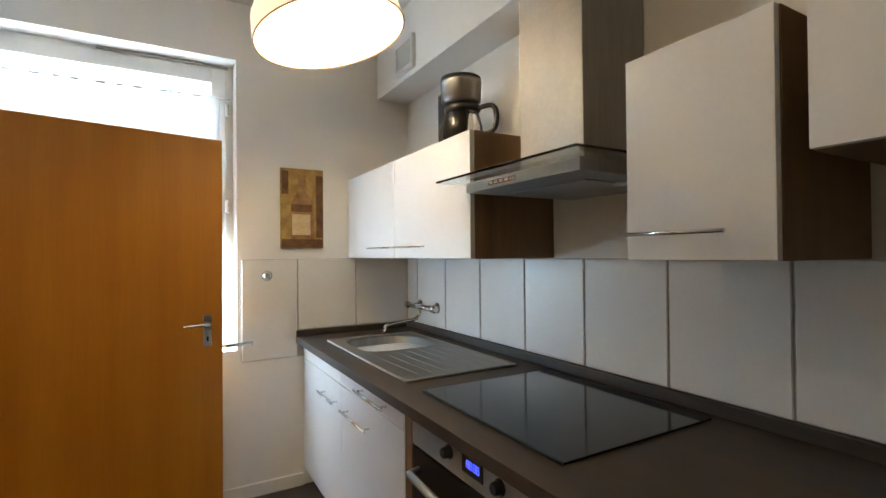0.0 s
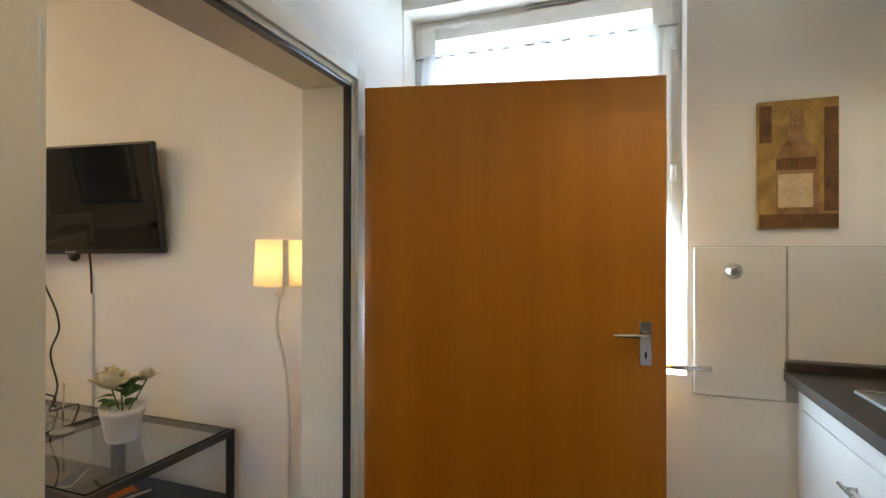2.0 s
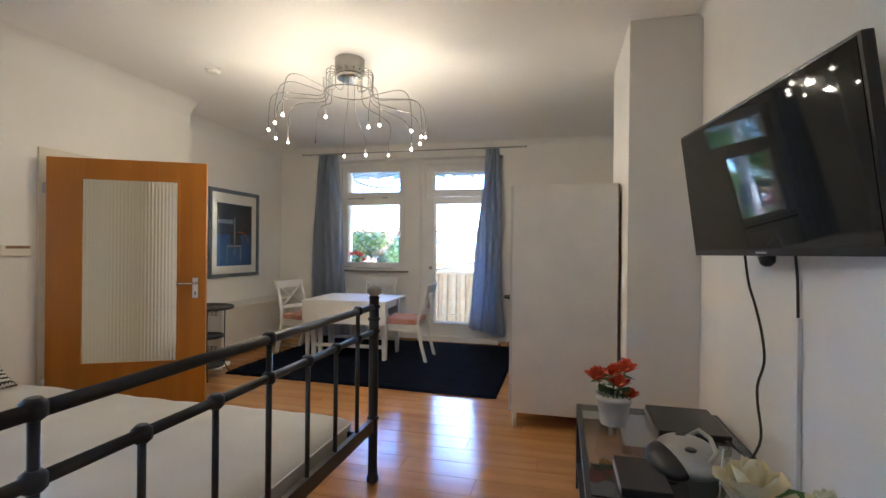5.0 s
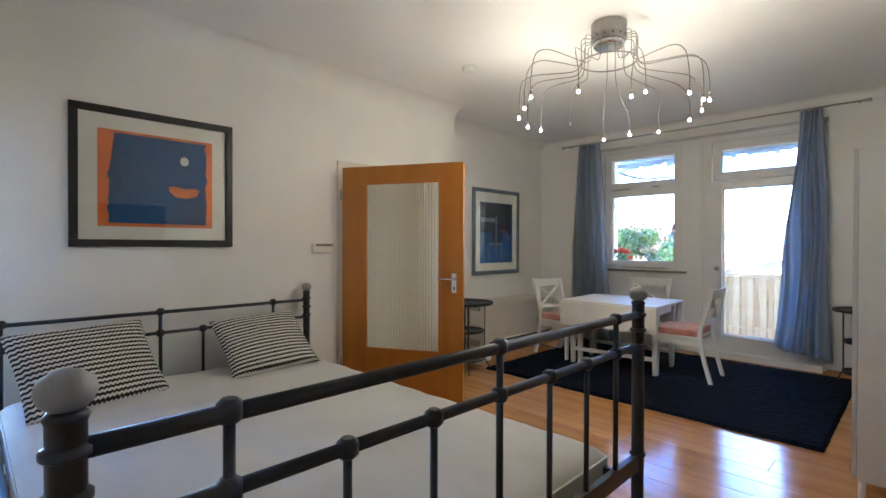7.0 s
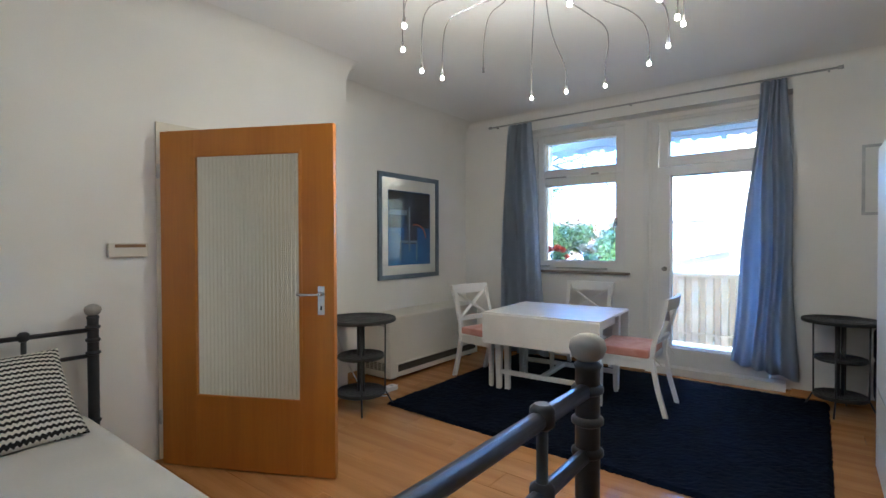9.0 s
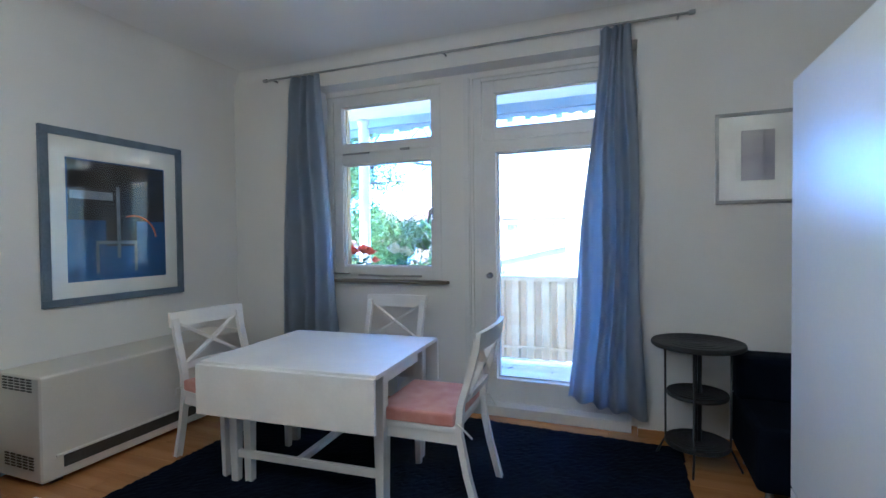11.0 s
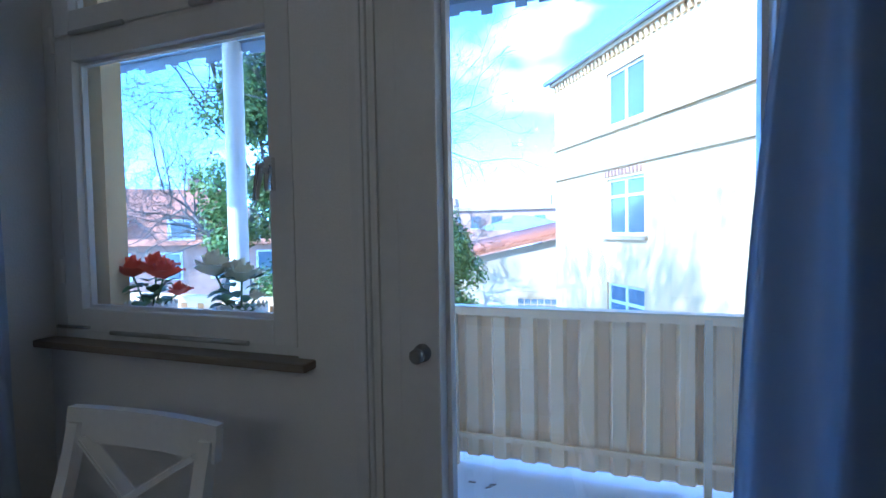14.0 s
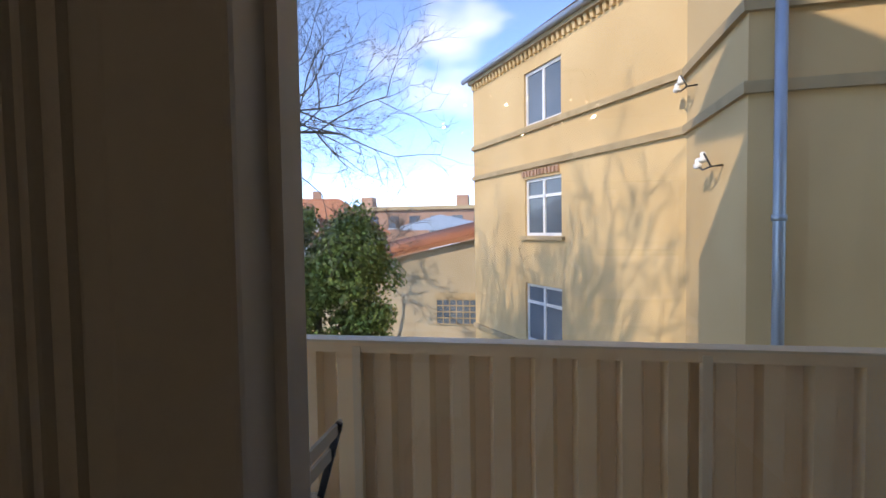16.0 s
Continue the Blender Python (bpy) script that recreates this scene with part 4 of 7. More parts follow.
kn = turned((3.398, -0.483, 1.273), ((0.036, 0), (0.036, 0.006), (0.022, 0.012), (0.02, 0.03), (0.012, 0.034)), 20, pose(0, 0, 0, 0, -90))
single("shutoff_valve", kn, M_CHROME, "round chrome shut-off valve on the kitchen wall", "valve")
hk = bmesh.new()
tube(hk, [(3.40, -0.20, 0.895), (3.36, -0.20, 0.895), (3.355, -0.28, 0.893), (3.355, -0.40, 0.893)], 0.011, 10)
single("towel_rail", hk, M_CHROME, "short metal towel rail on the kitchen wall", "rail")

# glazed panels on the kitchen walls
wall_e = structure("splashback_east", one((3.3975, -1.40, 0.78), (3.3995, -0.34, 1.37)), M_GROUT, "joints between the wall panels")
def tile_mesh(w, h, t):
    return finish(one((-w / 2, 0, -h / 2), (w / 2, t, h / 2), 0.003, 1), "wall_panel", M_TILE)
tm = tile_mesh(0.312, 0.585, 0.007)
pieces("wall_panel", tm, wall_e, [Matrix.Translation((3.397, -0.50, 1.075)) @ pose(0, 0, 0, 0, 0, 90)])
tm = tile_mesh(0.364, 0.425, 0.007)
pieces("wall_panel", tm, wall_e, [Matrix.Translation((3.397, y, 1.155)) @ pose(0, 0, 0, 0, 0, 90) for y in (-0.845, -1.214)])
wall_s = structure("splashback_south", one((0.18, -1.4095, 0.945), (3.397, -1.4075, 1.37)), M_GROUT, "joints between the wall panels")
tm = tile_mesh(0.357, 0.422, 0.007)
pieces("wall_panel", tm, wall_s, [Matrix.Translation((0.518 + 0.364 * k, -1.400, 1.157)) @ pose(0, 0, 0, 0, 0, 180) for k in range(8)])
tm = tile_mesh(0.141, 0.422, 0.007)
pieces("wall_panel", tm, wall_s, [Matrix.Translation((3.325, -1.400, 1.157)) @ pose(0, 0, 0, 0, 0, 180)])

# ---------- living room: bed ----------
bed = thing("bed", "black metal double bed with ball-topped posts and a white mattress", "bed", (-0.05, 2.3, 0))
FX, HX, BY0, BY1 = 1.30, -1.40, 1.26, 3.325


def bed_post(x, y, top, r=0.027):
    p = part("post", turned((x, y, 0), ((r * 0.8, 0), (r * 1.25, 0.012), (r * 1.25, 0.03), (r, 0.05), (r, top - 0.075), (r * 1.15, top - 0.065), (r * 0.8, top - 0.055)), 20), M_BLACKMETAL, bed)
    part("ball_finial", turned((x, y, top - 0.058), ((0.018, 0), (0.034, 0.012), (0.041, 0.03), (0.037, 0.048), (0.02, 0.06), (0.004, 0.064)), 20), M_STEEL, p, "dull pewter ball finial")
    for z in (top - 0.13, top - 0.20, top - 0.27, 0.36):
        part("collar", turned((x, y, z), ((r, 0), (r * 1.3, 0.006), (r * 1.3, 0.016), (r, 0.022)), 16), M_BLACKMETAL, p)
    return p


def joint(x, y, z, s=0.024):
    return turned((x, y, z - s), ((s * 0.6, 0), (s * 1.05, s * 0.4), (s * 1.05, s * 1.6), (s * 0.6, s * 2)), 8)


def end_board(x, y_far, z_top, z_low, tops, spindles, post_top, rail_r):
    for y in (BY0, y_far):
        bed_post(x, y, post_top)
    part("top_rail", rod((x, BY0, z_top), (x, y_far, z_top), rail_r, 12), M_BLACKMETAL, bed)
    part("lower_rail", rod((x, BY0, z_low), (x, y_far, z_low), rail_r * 0.9, 12), M_BLACKMETAL, bed)
    part("foot_rail", boxes(((x - 0.015, BY0, 0.30), (x + 0.015, y_far, 0.37)), bevel=0.004), M_BLACKMETAL, bed)
    for y in tops:
        s = part("upright", rod((x, y, 0.35), (x, y, z_top), 0.0115), M_BLACKMETAL, bed)
        part("joint", joint(x, y, z_top + 0.004), M_BLACKMETAL, s)
        part("joint", joint(x, y, z_low), M_BLACKMETAL, s)
    for y in spindles:
        s = part("spindle", rod((x, y, 0.35), (x, y, z_low), 0.0105), M_BLACKMETAL, bed)
        part("joint", joint(x, y, z_low), M_BLACKMETAL, s)


end_board(FX, BY1, 1.005, 0.862, (1.50, 2.31, 3.10), (1.76, 2.03, 2.59, 2.85), 1.125, 0.0175)
end_board(HX, 3.17, 0.866, 0.727, (1.30, 2.09, 2.88), (1.83, 2.36), 1.00, 0.0125)
for y in (BY0, 3.10):
    part("side_rail", one((HX, y - 0.012, 0.30), (FX, y + 0.012, 0.37), 0.004), M_BLACKMETAL, bed)
for k in range(9):
    x = HX + 0.20 + k * 0.29
    part("slat", one((x - 0.04, BY0, 0.272), (x + 0.04, 3.11, 0.290), 0.003), M_SKIRT, bed)
bm = bmesh.new()
X0, X1, Y0, Y1 = HX + 0.05, FX - 0.05, BY0 + 0.03, 3.13
nx, ny = 84, 64
topv = []
for i in range(nx + 1):
    row = []
    for j in range(ny + 1):
        u, v = i / nx, j / ny
        edge = min(u * (X1 - X0), (1 - u) * (X1 - X0), v * (Y1 - Y0), (1 - v) * (Y1 - Y0))
        fall = -0.05 * max(0, 1 - edge / 0.07) ** 2
        quilt = 0.006 * abs(math.sin(u * 32)) * abs(math.sin(v * 24))
        row.append(bm.verts.new((X0 + u * (X1 - X0), Y0 + v * (Y1 - Y0), 0.45 + fall + quilt + 0.006 * noise.noise((u * 6, v * 6, 1)))))
    topv.append(row)
for i in range(nx):
    for j in range(ny):
        f = bm.faces.new((topv[i][j], topv[i + 1][j], topv[i + 1][j + 1], topv[i][j + 1]))
        f.smooth = True
border = [topv[i][0] for i in range(nx + 1)] + [topv[nx][j] for j in range(1, ny + 1)] + [topv[i][ny] for i in range(nx - 1, -1, -1)] + [topv[0][j] for j in range(ny - 1, 0, -1)]
low_ring = [bm.verts.new((v.co.x, v.co.y, 0.291)) for v in border]
for k in range(len(border)):
    bm.faces.new((border[k], low_ring[k], low_ring[(k + 1) % len(border)], border[(k + 1) % len(border)]))
bm.faces.new(low_ring)
mt = thing("mattress", "white quilted mattress on the black bed", "mattress", ((X0 + X1) / 2, (Y0 + Y1) / 2, 0.291))
part("quilted_cover", bm, M_MATTRESS, mt)
for z in (0.31, 0.40):
    part("piping", tube(bmesh.new(), [(X0, Y0, z), (X1, Y0, z), (X1, Y1, z), (X0, Y1, z)], 0.006, 6, True), M_PIPING, mt)

M_PILLOW = base_material("zigzag_cotton", (0.5, 0.5, 0.5), 0.9)
t = M_PILLOW.node_tree
co = t.nodes.new("ShaderNodeTexCoord")
sep = t.nodes.new("ShaderNodeSeparateXYZ")
t.links.new(co.outputs["Generated"], sep.inputs[0])


def math_node(tree, op, a, b=None):
    n_ = tree.nodes.new("ShaderNodeMath")
    n_.operation = op
    for k, v in enumerate((a, b)):
        if v is None:
            continue
        if isinstance(v, (int, float)):
            n_.inputs[k].default_value = v
        else:
            tree.links.new(v, n_.inputs[k])
    return n_.outputs[0]


zz = math_node(t, "MULTIPLY", math_node(t, "PINGPONG", math_node(t, "MULTIPLY", sep.outputs[0], 30.0), 0.5), 0.55)
st = math_node(t, "FRACT", math_node(t, "ADD", math_node(t, "MULTIPLY", sep.outputs[1], 19.0), zz))
stp = math_node(t, "GREATER_THAN", st, 0.5)
rampn = t.nodes.new("ShaderNodeMixRGB")
rampn.inputs[1].default_value, rampn.inputs[2].default_value = (0.012, 0.012, 0.015, 1), (0.66, 0.63, 0.57, 1)
t.links.new(stp, rampn.inputs[0])
t.links.new(rampn.outputs[0], t.nodes["Principled BSDF"].inputs["Base Color"])


def pillow(m, w, h, label):
    bm = bmesh.new()
    n = 22
    sides = []
    for s in (1, -1):
        g_ = []
        for i in range(n + 1):
            row = []
            for j in range(n + 1):
                u, v = i / n * 2 - 1, j / n * 2 - 1
                th = (max(0, (1 - u * u)) * max(0, (1 - v * v))) ** 0.42 * 0.085
                pinch = 1 - 0.06 * (1 - abs(v)) * (abs(u) ** 3) - 0.0
                pz = th * s * (1 + 0.12 * noise.noise((u * 2.2, v * 2.2, s)))
                row.append(bm.verts.new((u * w / 2 * (1 - 0.05 * (1 - v * v)), v * h / 2 * (1 - 0.06 * (1 - u * u)) * pinch, pz)))
            g_.append(row)
        for i in range(n):
            for j in range(n):
                f = bm.faces.new((g_[i][j], g_[i + 1][j], g_[i + 1][j + 1], g_[i][j + 1]))
                f.smooth = True
        sides.append(g_)
    bmesh.ops.remove_doubles(bm, verts=bm.verts, dist=0.0005)
    ob = single("pillow", bm, M_PILLOW, label, "pillow", "pillows on the bed")
    ob.matrix_basis = m
    return ob


def leaning(centre, along_, up_):
    """The pose of a pillow whose width runs along one direction and whose height along another."""
    x_ = Vector(along_).normalized()
    z_ = x_.cross(Vector(up_)).normalized()
    m_ = Matrix((x_, z_.cross(x_), z_)).transposed().to_4x4()
    return Matrix.Translation(centre) @ m_


pillow(leaning((-1.12, 2.69, 0.625), (-0.02, 0.61, 0.02), (-0.35, -0.12, 0.31)), 0.64, 0.52, "black and cream zigzag pillow tilted against the headboard")
pillow(leaning((-1.065, 1.66, 0.645), (-0.16, 0.60, 0.0), (-0.28, -0.10, 0.36)), 0.70, 0.53, "wide black and cream zigzag pillow leaning on the headboard")

# ---------- pictures and wall fittings ----------


def framed(name, label, origin, axis, w, h, rim, depth, frame_mat, mat_w, art_mat):
    """A framed picture whose lower corner is origin; axis: 'y+' hangs on a wall facing +x, 'x' on one facing -y."""
    pic = thing(name, label, "picture", origin)

    def put(u0, v0, u1, v1, d0, d1):
        if axis == "y+":
            return (origin[0] + d0, origin[1] + u0, origin[2] + v0), (origin[0] + d1, origin[1] + u1, origin[2] + v1)
        return (origin[0] + u0, origin[1] - d1, origin[2] + v0), (origin[0] + u1, origin[1] - d0, origin[2] + v1)
    bars = bmesh.new()
    for a in ((0, 0, w, rim), (0, h - rim, w, h), (0, rim, rim, h - rim), (w - rim, rim, w, h - rim)):
        box(bars, *put(*a, 0.003, depth), 0.004)
    part("frame", bars, frame_mat, pic)
    part("mat", box(bmesh.new(), *put(rim, rim, w - rim, h - rim, 0.004, depth * 0.45)), M_MAT, pic)
    m0, m1, m2, m3 = mat_w
    part("print", box(bmesh.new(), *put(rim + m0, rim + m1, w - rim - m2, h - rim - m3, depth * 0.45, depth * 0.45 + 0.0015)), art_mat, pic)
    g_ = part("glazing", box(bmesh.new(), *put(rim, rim, w - rim, h - rim, depth * 0.7, depth * 0.7 + 0.002)), M_GLASS, pic)
    g_.visible_shadow = False
    return pic, put, depth * 0.45 + 0.0015


M_NAVY = mottled("printed_navy", (0.004, 0.026, 0.095), (0.010, 0.07, 0.21), 3, 0.7)
M_ORPRINT = mottled("printed_orange", (0.50, 0.10, 0.02), (0.70, 0.20, 0.04), 5, 0.7)
M_BLKFRAME = mottled("black_frame", (0.008, 0.008, 0.009), (0.02, 0.02, 0.022), 8, 0.35)
M_BLUEFRAME = mottled("blue_grey_frame", (0.10, 0.13, 0.17), (0.20, 0.24, 0.29), 5, 0.35, 0.3)
pic, put, d = framed("framed_picture", "large black-framed print of a navy square with orange edges", (-1.5, 1.61, 1.305), "y+", 0.985, 0.90, 0.048, 0.03, M_BLKFRAME, (0.10, 0.085, 0.095, 0.095), M_ORPRINT)
PW, PH = 0.985, 0.90
bm = bmesh.new()
for k in range(26):
    v0, v1 = 0.155 + k * 0.0225, 0.155 + (k + 1) * 0.0225
    j0, j1 = 0.02 * noise.noise((k * 0.4, 3, 0)), 0.02 * noise.noise((k * 0.4, 9, 0))
    box(bm, *put(0.205 + j0 + 0.03 * max(0, (k - 12) / 13), v0, 0.80 + j1, v1, d, d + 0.0008))
part("printed_square", bm, M_NAVY, pic)
pts = [(0.555, 0.385), (0.60, 0.345), (0.67, 0.34), (0.735, 0.36), (0.755, 0.40), (0.72, 0.415), (0.66, 0.405), (0.60, 0.42), (0.56, 0.415)]
bm = sweep(bmesh.new(), [[put(u, v, u, v, d + dd, d + dd)[0] for u, v in pts] for dd in (0.0008, 0.0016)])
part("printed_shape", bm, M_ORPRINT, pic)
bm = sweep(bmesh.new(), [[put(u, v, u, v, d + dd, d + dd)[0] for u, v in [(0.655 + 0.028 * math.cos(a * math.tau / 16), 0.60 + 0.032 * math.sin(a * math.tau / 16)) for a in range(16)]] for dd in (0.0008, 0.0016)])
part("printed_disc", bm, M_MAT, pic)

pic, put, d = framed("framed_picture", "blue-grey framed print in black and deep blue above the heater", (-1.9, 5.80, 0.935), "y+", 1.0, 1.145, 0.05, 0.03, M_BLUEFRAME, (0.10, 0.10, 0.10, 0.13), mottled("printed_blue", (0.006, 0.03, 0.11), (0.03, 0.12, 0.34), 2.5, 0.7))
M_PBLACK = mottled("printed_black", (0.004, 0.004, 0.006), (0.014, 0.014, 0.02), 5, 0.7)
M_PGREY = mottled("printed_grey", (0.12, 0.14, 0.17), (0.30, 0.33, 0.36), 8, 0.7)
part("printed_block", box(bmesh.new(), *put(0.16, 0.56, 0.84, 0.955, d, d + 0.0008)), M_PBLACK, pic)
part("printed_block", box(bmesh.new(), *put(0.40, 0.38, 0.62, 0.56, d, d + 0.0008)), M_PBLACK, pic)
part("printed_bar", box(bmesh.new(), *put(0.17, 0.70, 0.45, 0.755, d + 0.0008, d + 0.0014)), M_PGREY, pic)
part("printed_bar", box(bmesh.new(), *put(0.475, 0.30, 0.50, 0.80, d + 0.0008, d + 0.0014)), M_PGREY, pic)
part("printed_arc", tube(bmesh.new(), [put(0.60 + 0.17 * math.cos(a), 0.43 + 0.17 * math.sin(a), 0, 0, d + 0.001, d)[0] for a in [0.1 + k * 0.18 for k in range(11)]], 0.006, 6), M_ORPRINT, pic)
part("printed_foot", boxes((put(0.33, 0.20, 0.35, 0.42, d, d + 0.001)), (put(0.60, 0.20, 0.62, 0.40, d, d + 0.001)), (put(0.33, 0.395, 0.62, 0.42, d, d + 0.001))), M_PGREY, pic)

pic, put, d = framed("framed_picture", "silver-framed pale print beside the balcony door, half hidden by the wardrobe", (1.99, 7.40, 1.54), "x", 0.46, 0.56, 0.022, 0.022, M_GREYPLASTIC, (0.12, 0.12, 0.12, 0.09), mottled("printed_faded", (0.14, 0.14, 0.20), (0.42, 0.38, 0.38), 6, 0.8))

th = thing("wall_thermostat", "cream room thermostat with a dark display strip", "thermostat", (-1.5, 3.38, 1.27))
part("case", one((-1.5, 3.27, 1.255), (-1.468, 3.49 - 0.015, 1.335), 0.006), M_HEATER, th)
part("display", one((-1.468, 3.30, 1.31), (-1.4655, 3.46, 1.328)), M_BROWN, th)
out = thing("wall_outlet", "white double wall socket with a plug", "socket", (-1.5, 4.80, 1.0))
part("plate", one((-1.5, 4.73, 0.925), (-1.488, 4.875, 1.09), 0.004), M_SATIN, out)
part("socket", turned((-1.488, 4.80, 0.968), ((0.03, 0), (0.03, 0.003), (0.022, 0.002)), 20, pose(0, 0, 0, 0, 90)), M_SATIN, out)
part("switch", one((-1.488, 4.75, 1.02), (-1.482, 4.855, 1.075), 0.003), M_SATIN, out)
part("plug", one((-1.486, 4.778, 0.945), (-1.445, 4.822, 0.99), 0.01), M_SATIN, out)
single("loose_cable", tube(bmesh.new(), rounded([(-1.455, 4.80, 0.955), (-1.44, 4.84, 0.80), (-1.45, 4.90, 0.55), (-1.42, 5.02, 0.25), (-1.36, 5.14, 0.03), (-1.22, 5.24, 0.008)]), 0.005, 6), M_WHITECABLE, "white power cord hanging from the wall socket", "cable")
strip = thing("power_strip", "white multi-socket power strip on the floor", "power strip", (-1.30, 5.28, 0))
part("body", one((-1.36, 5.20, 0.0), (-1.29, 5.46, 0.04), 0.006), M_SATIN, strip)
for k in range(3):
    part("socket", turned((-1.325, 5.25 + k * 0.08, 0.039), ((0.02, 0), (0.02, 0.003), (0.016, 0.002)), 16), M_GREYPLASTIC, strip)
sm = thing("smoke_detector", "white round smoke detector on the ceiling", "smoke detector", (-0.55, 4.24, CEIL))
part("body", turned((-0.55, 4.24, CEIL - 0.042), ((0.035, 0), (0.055, 0.006), (0.062, 0.025), (0.06, 0.042)), 28), M_SATIN, sm)
part("sensor_slot", tube(bmesh.new(), [(-0.55 + 0.06 * math.cos(k * math.tau / 28), 4.24 + 0.06 * math.sin(k * math.tau / 28), CEIL - 0.018) for k in range(28)], 0.003, 6, True), M_GREYPLASTIC, sm)

# ---------- storage heater ----------
ht = thing("storage_heater", "cream sheet-metal storage heater with a dark lower grille", "heater", (-1.69, 6.3, 0))
part("case", one((-1.895, 5.55, 0.03), (-1.475, 7.04, 0.615), 0.022, 3), M_HEATER, ht)
part("outlet_slot", one((-1.476, 5.66, 0.085), (-1.468, 6.98, 0.155), 0.003), M_GRILLE, ht, "dark warm-air slot")
part("outlet_lip", one((-1.476, 5.62, 0.155), (-1.462, 7.0, 0.168), 0.003), M_HEATER, ht)
for k in range(5):
    for z in (0.10, 0.53):
        part("vent_slots", boxes(*[((-1.80 + k * 0.055, 5.546, z + r * 0.016), (-1.76 + k * 0.055, 5.552, z + r * 0.016 + 0.008)) for r in range(5)]), M_GRILLE, ht)
for y in (5.65, 6.94):
    part("foot", one((-1.86, y - 0.03, 0), (-1.52, y + 0.03, 0.032)), M_GRILLE, ht)

# ---------- side tables ----------


def side_table(place, rz, r, h, label):
    s = thing("side_table", label, "side table", place, rz, "round black side tables")
    for z, rr in ((h, r), (h * 0.59, r * 0.66), (h * 0.19, r * 0.70)):
        t_ = part("tray", turned((0, 0, z - 0.02), ((rr * 0.97, 0), (rr, 0.006), (rr, 0.022), (rr * 0.985, 0.028), (rr * 0.96, 0.018), (rr * 0.05, 0.018)), 40), M_RATTAN, s, "", True)
        for k in range(1, 5):
            q = rr * k / 5
            part("woven_ring", tube(bmesh.new(), [(q * math.cos(a * math.tau / 32), q * math.sin(a * math.tau / 32), z - 0.0015) for a in range(32)], 0.0026, 5, True), M_RATTAN, t_, "", True)
    for k in range(4):
        a = k * math.tau / 4 + 0.5
        c, n_ = math.cos(a), math.sin(a)
        q = r * 0.68
        bm_ = tube(bmesh.new(), [(c * q * 1.02, n_ * q * 1.02, h - 0.02), (c * q, n_ * q, 0.13), (c * q * 1.35, n_ * q * 1.35, 0.004)], 0.0065, 8)
        part("leg", bm_, M_BLACKMETAL, s, "", True)
    bm_ = tube(bmesh.new(), [(0.022, 0, 0.10), (0.022, 0, h - 0.02)], 0.012, 8)
    tube(bm_, [(-0.022, 0, 0.10), (-0.022, 0, h - 0.02)], 0.012, 8)
    part("centre_post", bm_, M_BLACKMETAL, s, "", True)
    return s


side_table((-1.20, 4.93, 0), 20, 0.285, 0.72, "round black three-tier rattan side table by the heater")
side_table((1.86, 7.10, 0), 50, 0.25, 0.72, "round black three-tier rattan side table beside the curtain")
arm = thing("dark_pouf", "dark blue upholstered seat half hidden behind the wardrobe", "armchair", (2.4, 6.95, 0))
part("seat", one((2.06, 6.62, 0.10), (2.72, 7.28, 0.42), 0.06, 4), M_RUG, arm)
part("backrest", one((2.06, 7.08, 0.40), (2.72, 7.30, 0.66), 0.06, 4), M_RUG, arm)
for x in (2.13, 2.65):
    for y in (6.70, 7.2):
        part("leg", rod((x, y, 0), (x, y, 0.11), 0.018), M_STEEL, arm)

# ---------- rug ----------
RUG = Matrix.Translation((0.36, 6.18, 0.0)) @ pose(0, 0, 0, 0, 0, -1.6)
bm = bmesh.new()
w, h = 2.86, 2.24
nx, ny = 150, 118
g_ = []
for i in range(nx + 1):
    row = []
    for j in range(ny + 1):
        u, v = i / nx, j / ny
        edge = min(u * w, (1 - u) * w, v * h, (1 - v) * h)
        z = 0.026 * min(1, 0.25 + edge / 0.025) + random.uniform(-0.003, 0.003) + 0.003 * noise.noise((u * 14, v * 11, 0))
        jx, jy = random.uniform(-0.006, 0.006), random.uniform(-0.006, 0.006)
        row.append(bm.verts.new((u * w - w / 2 + jx + 0.05 * (0.5 - v), v * h - h / 2 + jy, z)))
    g_.append(row)
for i in range(nx):
    for j in range(ny):
        bm.faces.new((g_[i][j], g_[i + 1][j], g_[i + 1][j + 1], g_[i][j + 1]))
rim_ = [g_[i][0] for i in range(nx + 1)] + [g_[nx][j] for j in range(1, ny + 1)] + [g_[i][ny] for i in range(nx - 1, -1, -1)] + [g_[0][j] for j in range(ny - 1, 0, -1)]
lowr = [bm.verts.new((v.co.x, v.co.y, 0.001)) for v in rim_]
for k in range(len(rim_)):
    bm.faces.new((rim_[k], lowr[k], lowr[(k + 1) % len(rim_)], rim_[(k + 1) % len(rim_)]))
bm.faces.new(lowr)
rug = single("rug", bm, M_RUG, "dark navy shaggy rug under the dining table", "rug")
rug.matrix_basis = RUG
RZ = 0.022

# ---------- dining table and chairs ----------
dt = thing("dining_table", "white drop-leaf dining table with one leaf folded down", "dining table", (-0.092, 6.23, RZ), 3.5)


def lp(name, bm_, mat, parent, label=""):
    return part(name, bm_, mat, parent, label, True)


